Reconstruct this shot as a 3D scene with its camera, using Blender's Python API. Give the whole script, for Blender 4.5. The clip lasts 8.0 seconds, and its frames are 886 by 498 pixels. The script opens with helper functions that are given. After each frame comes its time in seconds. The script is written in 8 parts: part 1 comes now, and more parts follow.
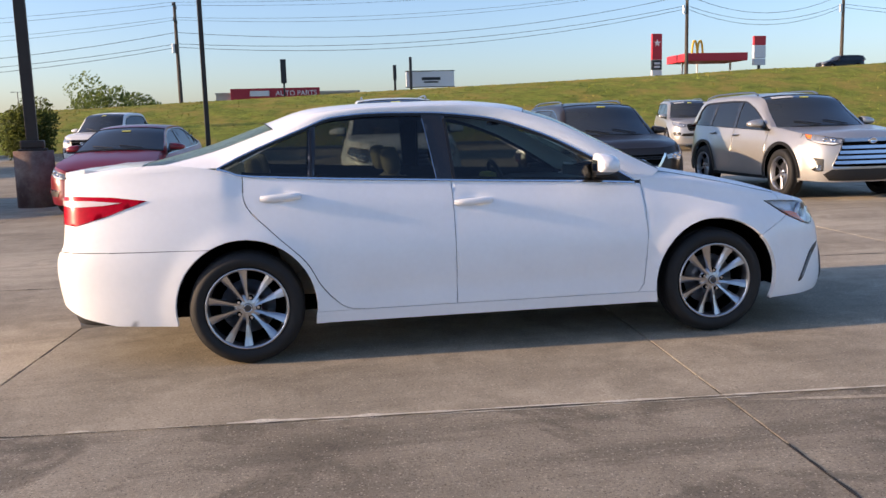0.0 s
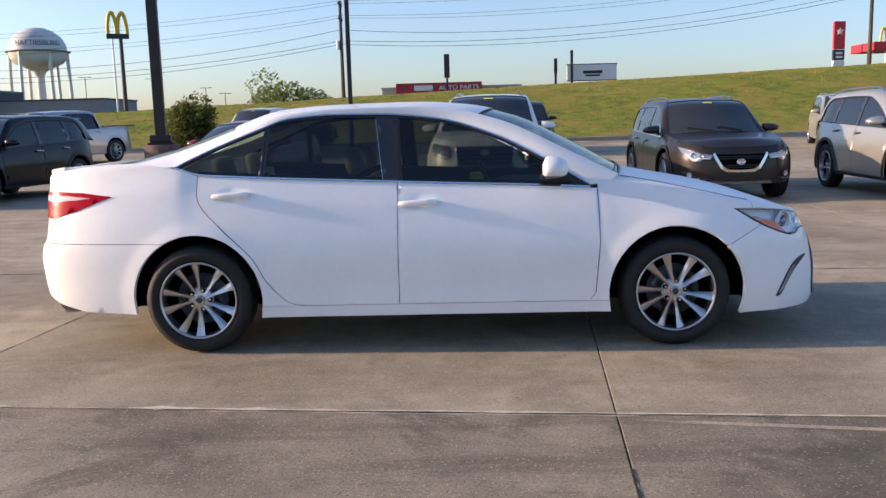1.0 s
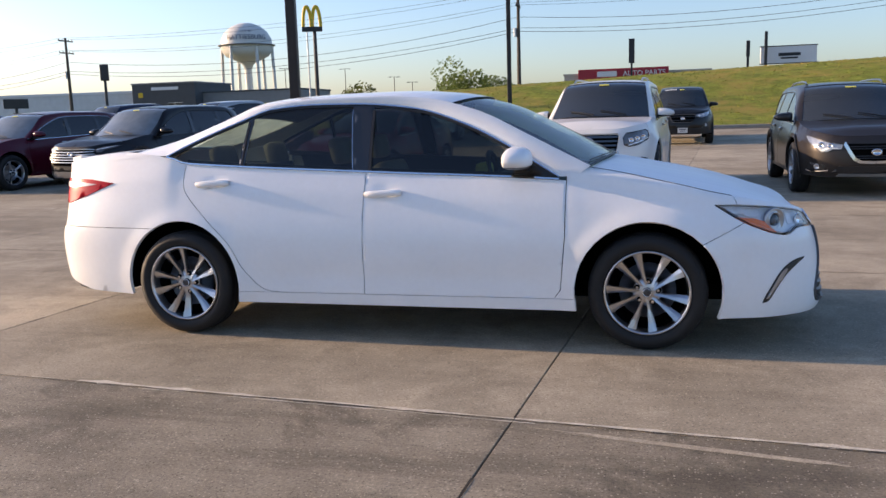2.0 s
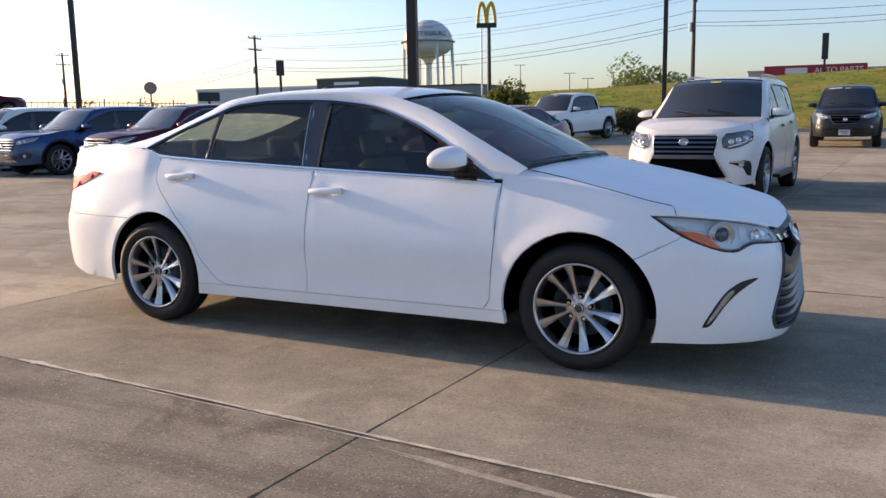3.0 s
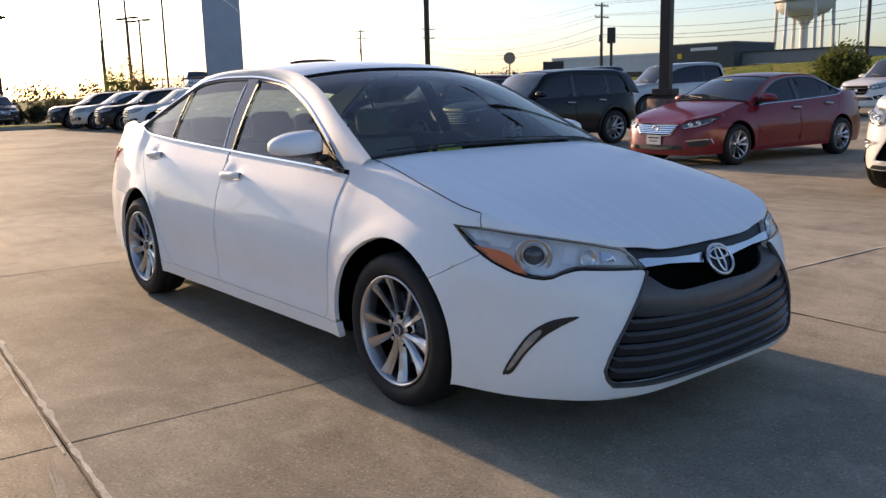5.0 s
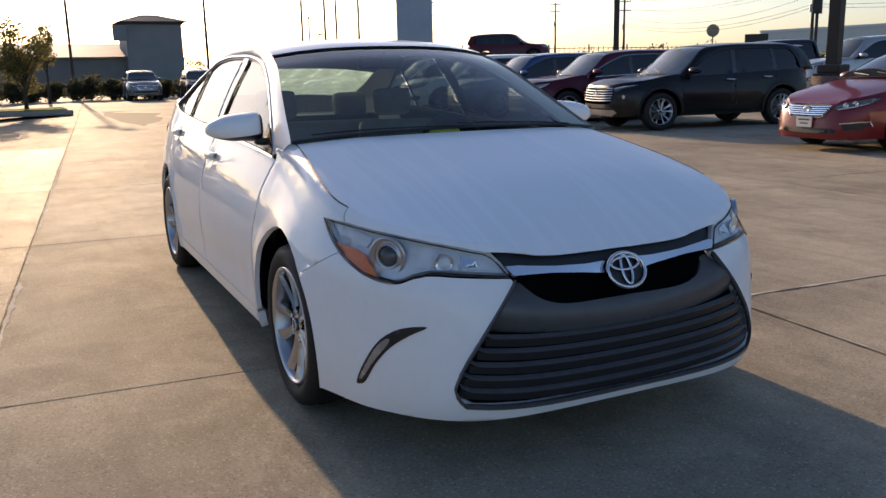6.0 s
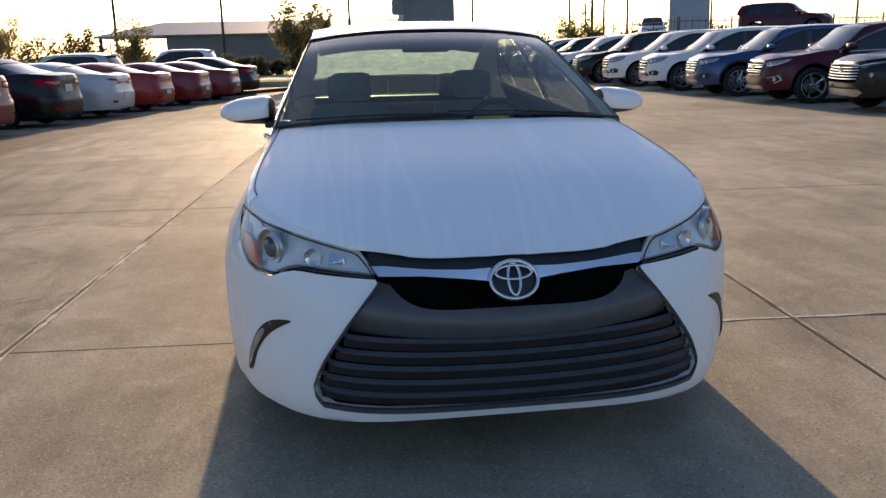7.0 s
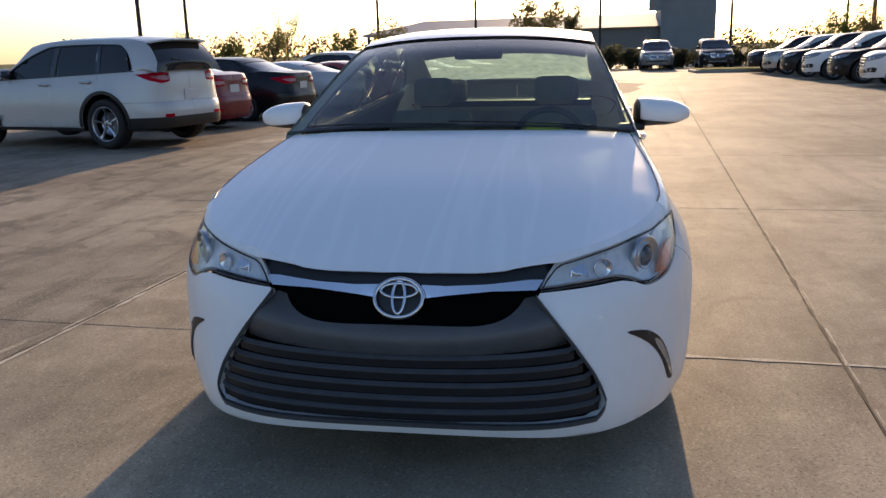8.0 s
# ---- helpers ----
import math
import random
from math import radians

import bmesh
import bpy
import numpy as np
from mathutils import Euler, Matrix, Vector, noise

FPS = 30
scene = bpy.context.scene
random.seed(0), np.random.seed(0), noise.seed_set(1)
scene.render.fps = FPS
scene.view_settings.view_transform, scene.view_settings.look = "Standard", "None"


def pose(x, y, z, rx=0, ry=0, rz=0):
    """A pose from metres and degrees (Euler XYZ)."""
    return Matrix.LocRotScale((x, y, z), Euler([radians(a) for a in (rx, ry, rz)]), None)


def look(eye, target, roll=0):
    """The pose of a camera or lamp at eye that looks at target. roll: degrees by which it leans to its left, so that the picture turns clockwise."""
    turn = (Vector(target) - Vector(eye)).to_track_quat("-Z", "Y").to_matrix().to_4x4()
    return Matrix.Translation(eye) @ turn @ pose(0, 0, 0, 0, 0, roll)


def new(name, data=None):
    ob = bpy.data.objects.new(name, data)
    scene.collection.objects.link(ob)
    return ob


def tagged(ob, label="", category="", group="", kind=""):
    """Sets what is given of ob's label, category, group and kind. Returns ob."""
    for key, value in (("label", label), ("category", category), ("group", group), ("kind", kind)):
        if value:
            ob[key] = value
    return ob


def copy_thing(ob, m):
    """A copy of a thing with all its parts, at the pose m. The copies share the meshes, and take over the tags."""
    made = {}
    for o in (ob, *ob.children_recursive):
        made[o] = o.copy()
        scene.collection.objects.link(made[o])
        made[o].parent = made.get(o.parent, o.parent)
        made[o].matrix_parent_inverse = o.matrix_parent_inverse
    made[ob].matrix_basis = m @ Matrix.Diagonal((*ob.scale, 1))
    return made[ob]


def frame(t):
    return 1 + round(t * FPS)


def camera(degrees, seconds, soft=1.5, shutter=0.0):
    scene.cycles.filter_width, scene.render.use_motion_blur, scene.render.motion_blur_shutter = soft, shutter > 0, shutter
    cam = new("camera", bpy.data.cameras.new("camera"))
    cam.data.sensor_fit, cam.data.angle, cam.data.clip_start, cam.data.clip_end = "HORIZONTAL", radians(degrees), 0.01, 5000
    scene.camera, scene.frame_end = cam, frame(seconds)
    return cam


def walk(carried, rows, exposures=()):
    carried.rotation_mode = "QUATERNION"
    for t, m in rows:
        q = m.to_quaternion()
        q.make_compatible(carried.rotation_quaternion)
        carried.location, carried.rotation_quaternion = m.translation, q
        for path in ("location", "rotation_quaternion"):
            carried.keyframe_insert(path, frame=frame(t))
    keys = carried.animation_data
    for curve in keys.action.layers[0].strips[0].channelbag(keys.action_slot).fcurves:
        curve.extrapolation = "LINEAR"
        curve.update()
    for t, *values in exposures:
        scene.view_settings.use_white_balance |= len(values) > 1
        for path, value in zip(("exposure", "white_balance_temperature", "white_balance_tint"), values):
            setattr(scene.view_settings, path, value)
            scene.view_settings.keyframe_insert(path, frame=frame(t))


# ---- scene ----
cam = camera(55.5, 8.0)
PATH = [
    (0, (0.287, -5.546, 1.299), (0.625, -3.596, 1.007), -1.6),
    (0.5, (0.917, -5.664, 1.311), (1.069, -3.691, 1.026), -1.2),
    (1, (1.554, -5.651, 1.312), (1.504, -3.674, 1.016), -1.5),
    (1.2, (1.87, -5.648, 1.271), (1.71, -3.677, 0.967), -1.8),
    (2.3, (3.135, -5.242, 1.294), (2.537, -3.359, 0.982), -1.7),
    (2.5, (3.401, -5.122, 1.293), (2.716, -3.269, 0.983), -1.7),
    (3, (3.943, -4.776, 1.264), (3.078, -3.0, 0.952), -1.0),
    (3.5, (4.428, -4.366, 1.286), (3.382, -2.692, 0.963), -0.9),
    (4, (4.855, -3.91, 1.291), (3.645, -2.35, 0.968), -1.5),
    (4.5, (5.151, -3.361, 1.289), (3.788, -1.936, 0.956), -1.6),
    (4.7, (5.286, -3.144, 1.268), (3.859, -1.786, 0.923), -1.4),
    (5.8, (5.713, -1.98, 1.27), (4.02, -0.999, 0.859), -1.6),
    (6, (5.834, -1.75, 1.272), (4.088, -0.868, 0.857), -1.3),
    (6.5, (6.001, -1.155, 1.281), (4.151, -0.549, 0.825), -1.4),
    (7, (6.105, -0.562, 1.303), (4.18, -0.278, 0.84), -1.4),
    (7.5, (6.147, 0.01, 1.32), (4.198, -0.007, 0.872), -0.9),
    (8, (6.069, 0.529, 1.33), (4.146, 0.223, 0.874), -1.6),
]
walk(cam, [(t, look(eye, target, roll)) for t, eye, target, roll in PATH], [(0.0, 0.58, 6850, 23), (3.0, 0.55, 7100, 23), (4.5, 0.42, 7350, 22), (6.0, 0.12, 7350, 22), (7.0, 0.26, 7250, 20), (8.0, 0.22, 7300, 21)])

# ---- world, sun, exposure ----
SUN_AZ, SUN_EL = 177.7, 14.0
world = bpy.data.worlds.new("sky")
scene.world = world
world.use_nodes = True
wn = world.node_tree
sky = wn.nodes.new("ShaderNodeTexSky")
sky.sky_type = "NISHITA"
sky.sun_disc = False
sky.sun_elevation = radians(SUN_EL)
sky.sun_rotation = radians(90 - SUN_AZ)
sky.dust_density = 1.3
sky.air_density = 1.0
sky.ozone_density = 4.0
wn.links.new(sky.outputs[0], wn.nodes["Background"].inputs[0])
wn.nodes["Background"].inputs[1].default_value = 0.185
sun = new("sun", bpy.data.lights.new("sun", "SUN"))
sun.data.energy, sun.data.angle, sun.data.color = 5.0, radians(0.6), (1.0, 0.77, 0.49)
sun.matrix_world = look((60 * math.cos(radians(SUN_AZ)), 60 * math.sin(radians(SUN_AZ)), 60 * math.tan(radians(SUN_EL))), (0, 0, 0))


# ---- materials ----
def material(name, base, rough=0.5, metal=0.0, coat=0.0, vary=0.0, scale=6.0, bump=0.0, bump_scale=60.0, spec=0.5, second=None, island=False, transmission=0.0, emit=None, alpha=1.0):
    m = bpy.data.materials.new(name)
    m.use_nodes = True
    nt = m.node_tree
    b = nt.nodes["Principled BSDF"]
    b.inputs["Base Color"].default_value = (*base, 1)
    b.inputs["Roughness"].default_value = rough
    b.inputs["Metallic"].default_value = metal
    b.inputs["Coat Weight"].default_value = coat
    b.inputs["Coat Roughness"].default_value = 0.03
    b.inputs["Specular IOR Level"].default_value = spec
    b.inputs["Transmission Weight"].default_value = transmission
    b.inputs["Alpha"].default_value = alpha
    if emit:
        b.inputs["Emission Color"].default_value = (*emit[0], 1)
        b.inputs["Emission Strength"].default_value = emit[1]
    geo = nt.nodes.new("ShaderNodeTexCoord")
    if vary > 0:
        n1 = nt.nodes.new("ShaderNodeTexNoise")
        n1.inputs["Scale"].default_value = scale
        n1.inputs["Detail"].default_value = 6
        n2 = nt.nodes.new("ShaderNodeTexNoise")
        n2.inputs["Scale"].default_value = scale * 11
        n2.inputs["Detail"].default_value = 3
        add = nt.nodes.new("ShaderNodeMath")
        add.operation = "MULTIPLY_ADD"
        add.inputs[1].default_value = 0.45
        ramp = nt.nodes.new("ShaderNodeMapRange")
        ramp.inputs[1].default_value, ramp.inputs[2].default_value = 0.45, 0.95
        mix = nt.nodes.new("ShaderNodeMix")
        mix.data_type = "RGBA"
        other = second or tuple(c * (1 - vary) for c in base)
        mix.inputs[6].default_value = (*base, 1)
        mix.inputs[7].default_value = (*other, 1)
        nt.links.new(geo.outputs["Object"], n1.inputs["Vector"])
        nt.links.new(geo.outputs["Object"], n2.inputs["Vector"])
        nt.links.new(n2.outputs[0], add.inputs[0])
        nt.links.new(n1.outputs[0], add.inputs[2])
        nt.links.new(add.outputs[0], ramp.inputs[0])
        nt.links.new(ramp.outputs[0], mix.inputs[0])
        nt.links.new(mix.outputs[2], b.inputs["Base Color"])
    if bump > 0:
        n3 = nt.nodes.new("ShaderNodeTexNoise")
        n3.inputs["Scale"].default_value = bump_scale
        n3.inputs["Detail"].default_value = 4
        bp = nt.nodes.new("ShaderNodeBump")
        bp.inputs["Strength"].default_value = bump
        bp.inputs["Distance"].default_value = 0.01
        nt.links.new(geo.outputs["Object"], n3.inputs["Vector"])
        nt.links.new(n3.outputs[0], bp.inputs["Height"])
        nt.links.new(bp.outputs[0], b.inputs["Normal"])
    return m


def tinted_glass(name, tint, rough=0.0):
    """A thin pane: what lies behind shows through its tint, and the slant drives its gloss."""
    m = bpy.data.materials.new(name)
    m.use_nodes = True
    nt = m.node_tree
    nt.nodes.remove(nt.nodes["Principled BSDF"])
    t = nt.nodes.new("ShaderNodeBsdfTransparent")
    t.inputs[0].default_value = (*tint, 1)
    g = nt.nodes.new("ShaderNodeBsdfGlossy")
    g.inputs["Roughness"].default_value = rough
    lw = nt.nodes.new("ShaderNodeLayerWeight")
    pw = nt.nodes.new("ShaderNodeMath")
    pw.operation = "POWER"
    pw.inputs[1].default_value = 4.0
    fr = nt.nodes.new("ShaderNodeMath")
    fr.operation = "MULTIPLY_ADD"
    fr.inputs[1].default_value, fr.inputs[2].default_value = 0.85, 0.06
    nt.links.new(lw.outputs["Facing"], pw.inputs[0])
    nt.links.new(pw.outputs[0], fr.inputs[0])
    lw.inputs["Blend"].default_value = 0.5
    mix = nt.nodes.new("ShaderNodeMixShader")
    nt.links.new(fr.outputs[0], mix.inputs[0])
    nt.links.new(t.outputs[0], mix.inputs[1])
    nt.links.new(g.outputs[0], mix.inputs[2])
    nt.links.new(mix.outputs[0], nt.nodes["Material Output"].inputs[0])
    return m


def dewy_glass(name, tint, haze):
    """Glass under a film of dew: part of the light passes straight, part is scattered."""
    m = tinted_glass(name, tint)
    nt = m.node_tree
    out = nt.nodes["Material Output"]
    clear = out.inputs[0].links[0].from_socket
    t = nt.nodes.new("ShaderNodeBsdfTranslucent")
    t.inputs[0].default_value = (0.80, 0.95, 0.78, 1)
    n = nt.nodes.new("ShaderNodeTexNoise")
    n.inputs["Scale"].default_value, n.inputs["Detail"].default_value, n.inputs["Roughness"].default_value = 16.0, 9.0, 0.8
    tc = nt.nodes.new("ShaderNodeTexCoord")
    nt.links.new(tc.outputs["Object"], n.inputs["Vector"])
    r = nt.nodes.new("ShaderNodeMapRange")
    r.inputs[1].default_value, r.inputs[2].default_value, r.inputs[3].default_value, r.inputs[4].default_value = 0.3, 0.7, haze * 0.6, haze * 1.3
    nt.links.new(n.outputs[0], r.inputs[0])
    mx = nt.nodes.new("ShaderNodeMixShader")
    nt.links.new(r.outputs[0], mx.inputs[0])
    nt.links.new(clear, mx.inputs[1])
    nt.links.new(t.outputs[0], mx.inputs[2])
    nt.links.new(mx.outputs[0], out.inputs[0])
    return m


def paint(name, base, metallic=0.0, rough=0.32):
    dark = max(base) < 0.1
    return material(name, base, rough, metallic, 0.25 if dark else 0.45, 0.06, 3.0, spec=0.25 if dark else 0.4)


WHITE = paint("white paint", (0.90, 0.905, 0.90), 0.0, 0.5)
WHITE.node_tree.nodes["Principled BSDF"].inputs["Specular IOR Level"].default_value = 0.2
WHITE.node_tree.nodes["Principled BSDF"].inputs["Coat Weight"].default_value = 0.65
WHITE.node_tree.nodes["Principled BSDF"].inputs["Coat Roughness"].default_value = 0.03
CHROME = material("chrome", (0.72, 0.73, 0.75), 0.08, 1.0)
DARK_CHROME = material("dark bright-work", (0.13, 0.135, 0.145), 0.18, 1.0, vary=0.15, scale=9)
SATIN = material("satin silver", (0.5, 0.51, 0.53), 0.28, 1.0, vary=0.15, scale=9)
DARK_TRIM = material("black plastic trim", (0.012, 0.012, 0.013), 0.42, vary=0.3, scale=20, bump=0.1, bump_scale=300)
GREY_TRIM = material("dark grey grille plastic", (0.085, 0.086, 0.090), 0.34, vary=0.25, scale=14)
# lighter grey puts the slats' top-lit highlight into the colour
LIP_HIGHLIGHT = material("grille edge highlight grey", (0.10, 0.104, 0.112), 0.30, vary=0.3, scale=18)
SLAT = material("dark slat plastic", (0.022, 0.022, 0.024), 0.4, vary=0.3, scale=20)
# near-black liner colour, also put in for shade inside wheels, grilles and underside
VOID = material("liner and cavity shade black", (0.004, 0.004, 0.004), 0.95, spec=0.0)
RUBBER = material("tyre rubber", (0.010, 0.010, 0.0105), 0.7, vary=0.35, scale=14, bump=0.15, bump_scale=120)
ALLOY = material("machined alloy", (0.58, 0.58, 0.59), 0.34, 1.0, vary=0.12, scale=18)
ALLOY_DARK = material("dark alloy", (0.09, 0.09, 0.095), 0.35, 0.8, vary=0.2, scale=18)
GLASS_SIDE = tinted_glass("tinted side glass", (0.29, 0.32, 0.30))
GLASS_CLEAR = tinted_glass("windscreen glass", (0.66, 0.80, 0.72))
GLASS_DEWY = dewy_glass("dewy rear glass", (0.55, 0.68, 0.60), 0.5)
GLASS_LENS = tinted_glass("lamp lens", (1.0, 1.0, 1.0))
GLASS_DARK = material("deeply tinted glass", (0.010, 0.011, 0.012), 0.04, 0.0, 0.0, spec=0.6)
GLASS_SCREEN = material("reflective windscreen glass", (0.03, 0.035, 0.037), 0.05, spec=0.9)
# pale base puts reflected sky as well as dew into the glass colour
GLASS_PALE = material("dewy windscreen with painted sky", (0.15, 0.175, 0.185), 0.22, spec=0.9, vary=0.3, scale=5)
RED_LENS = material("red lamp lens", (0.50, 0.001, 0.016), 0.22, 0.0, 0.0, vary=0.3, scale=30, spec=0.12)
TAIL_CLEAR = material("pale tail lens", (0.42, 0.18, 0.19), 0.18, 0.0, 0.3, vary=0.2, scale=20)
AMBER = material("amber reflector", (1.0, 0.20, 0.02), 0.35, 0.0, 0.4, vary=0.2, scale=40)
LAMP_SILVER = material("lamp reflector", (0.84, 0.86, 0.88), 0.3, 0.0, 0.4, vary=0.3, scale=16)
LAMP_SHELL = material("lamp housing", (0.86, 0.88, 0.88), 0.32, 0.1, 0.3, vary=0.3, scale=9)
LAMP_GREY = material("lamp glass over reflector", (0.45, 0.47, 0.49), 0.08, 0.55, 0.8, vary=0.45, scale=14)
LAMP_DARK = material("smoked lamp glass", (0.16, 0.165, 0.17), 0.08, 0.4, 0.8, vary=0.3, scale=14)
TAG = material("yellow tag", (0.70, 0.66, 0.10), 0.6)
SEAT_TAN = material("tan seat fabric", (0.28, 0.25, 0.20), 0.85, vary=0.25, scale=12, bump=0.2, bump_scale=200)
SEAT_GREY = material("grey headliner cloth", (0.33, 0.32, 0.30), 0.9, vary=0.1, scale=9)
DASH = material("dark dashboard vinyl", (0.02, 0.02, 0.022), 0.55, vary=0.2, scale=20)
PLATE = material("pale plate", (0.62, 0.62, 0.6), 0.5, vary=0.1, scale=20)
GLOSS_BLACK = material("gloss black film", (0.022, 0.020, 0.019), 0.06, 0.0, 0.0, vary=0.2, scale=10, spec=0.9)
BAR_DARK = material("dark print", (0.06, 0.06, 0.08), 0.6)


# ---- mesh tools ----
def mesh_object(name, verts, faces, mat, parent=None, label="", smooth=True):
    me = bpy.data.meshes.new(name)
    me.from_pydata([tuple(v) for v in verts], [], [tuple(int(i) for i in f) for f in faces])
    if smooth:
        me.polygons.foreach_set("use_smooth", [True] * len(me.polygons))
    me.materials.append(mat)
    ob = new(name, me)
    ob.parent = parent
    if label:
        ob["label"] = label
    return ob


def part(name, bm, mat, parent=None, label="", smooth=False):
    me = bpy.data.meshes.new(name)
    if smooth:
        for f in bm.faces:
            f.smooth = True
    bm.to_mesh(me)
    bm.free()
    me.materials.append(mat)
    ob = new(name, me)
    ob.parent = parent
    if label:
        ob["label"] = label
    return ob


def thing(name, m, label, category, group="", kind=""):
    ob = new(name)
    ob.empty_display_size = 0.2
    ob.matrix_world = m
    return tagged(ob, label, category, group, kind)


def boxes(bm, *items, bevel=0.0):
    """Adds boxes (x0, x1, y0, y1, z0, z1) to bm."""
    for x0, x1, y0, y1, z0, z1 in items:
        made = bmesh.ops.create_cube(bm, size=1.0, matrix=Matrix.LocRotScale(((x0 + x1) / 2, (y0 + y1) / 2, (z0 + z1) / 2), None, (x1 - x0, y1 - y0, z1 - z0)))
        if bevel:
            edges = {e for v in made["verts"] for e in v.link_edges}
            bmesh.ops.bevel(bm, geom=list(edges), offset=bevel, segments=2, affect="EDGES", profile=0.6)
    return bm


def box(*item, bevel=0.0):
    return boxes(bmesh.new(), item, bevel=bevel)


def post(bm, a, b, r0, r1=None, sides=10):
    """Adds a tapered round bar from a to b."""
    a, b = Vector(a), Vector(b)
    way = b - a
    m = Matrix.Translation((a + b) / 2) @ way.to_track_quat("Z", "Y").to_matrix().to_4x4()
    bmesh.ops.create_cone(bm, cap_ends=True, segments=sides, radius1=r0, radius2=r0 if r1 is None else r1, depth=way.length, matrix=m)
    return bm


def spline(points):
    """A smooth curve y(x) through points, held at its ends."""
    pts = sorted(points)
    xs, ys = np.array([p[0] for p in pts], float), np.array([p[1] for p in pts], float)
    h, dl = np.diff(xs), np.diff(ys) / np.diff(xs)
    g = np.empty_like(xs)
    g[0], g[-1] = dl[0], dl[-1]
    for i in range(1, len(xs) - 1):
        if dl[i - 1] * dl[i] <= 0:
            g[i] = 0
        else:
            w1, w2 = 2 * h[i] + h[i - 1], h[i] + 2 * h[i - 1]
            g[i] = (w1 + w2) / (w1 / dl[i - 1] + w2 / dl[i])

    def f(x):
        x = np.clip(np.asarray(x, float), xs[0], xs[-1])
        i = np.clip(np.searchsorted(xs, x) - 1, 0, len(xs) - 2)
        t = (x - xs[i]) / h[i]
        return (2 * t**3 - 3 * t**2 + 1) * ys[i] + (t**3 - 2 * t**2 + t) * h[i] * g[i] + (3 * t**2 - 2 * t**3) * ys[i + 1] + (t**3 - t**2) * h[i] * g[i + 1]

    return f


def dense(poly, res, closed=True):
    out = []
    n = len(poly)
    for i in range(n if closed else n - 1):
        a, b = np.array(poly[i], float), np.array(poly[(i + 1) % n], float)
        k = max(1, int(math.ceil(np.linalg.norm(b - a) / res)))
        out += [a + (b - a) * j / k for j in range(k)]
    if not closed:
        out.append(np.array(poly[-1], float))
    return np.array(out)


def inside(poly, pts):
    x, y = pts[:, 0], pts[:, 1]
    hit = np.zeros(len(pts), bool)
    n = len(poly)
    for i in range(n):
        (x0, y0), (x1, y1) = poly[i], poly[(i + 1) % n]
        if y0 == y1:
            continue
        c = ((y0 > y) != (y1 > y)) & (x < (x1 - x0) * (y - y0) / (y1 - y0) + x0)
        hit ^= c
    return hit


def area2(poly):
    p, q = np.asarray(poly), np.roll(np.asarray(poly), -1, 0)
    return float(np.sum(p[:, 0] * q[:, 1] - q[:, 0] * p[:, 1])) / 2


def shrink(poly, g):
    p = np.asarray(poly, float)
    if area2(p) < 0:
        p = p[::-1]
    if g == 0:
        return p
    a, b = p - np.roll(p, 1, 0), np.roll(p, -1, 0) - p
    a /= np.maximum(np.linalg.norm(a, axis=1, keepdims=True), 1e-9)
    b /= np.maximum(np.linalg.norm(b, axis=1, keepdims=True), 1e-9)
    n = np.stack([-(a[:, 1] + b[:, 1]), a[:, 0] + b[:, 0]], 1)
    n /= np.maximum(np.linalg.norm(n, axis=1, keepdims=True), 0.35)
    return p + n * g


def smooth_poly(pts, k=5):
    """A closed, rounded outline through pts (Catmull-Rom)."""
    p = np.asarray(pts, float)
    out = []
    n = len(p)
    for i in range(n):
        p0, p1, p2, p3 = p[i - 1], p[i], p[(i + 1) % n], p[(i + 2) % n]
        for j in range(k):
            t = j / k
            out.append(0.5 * (2 * p1 + (p2 - p0) * t + (2 * p0 - 5 * p1 + 4 * p2 - p3) * t * t + (3 * p1 - p0 - 3 * p2 + p3) * t**3))
    return np.array(out)


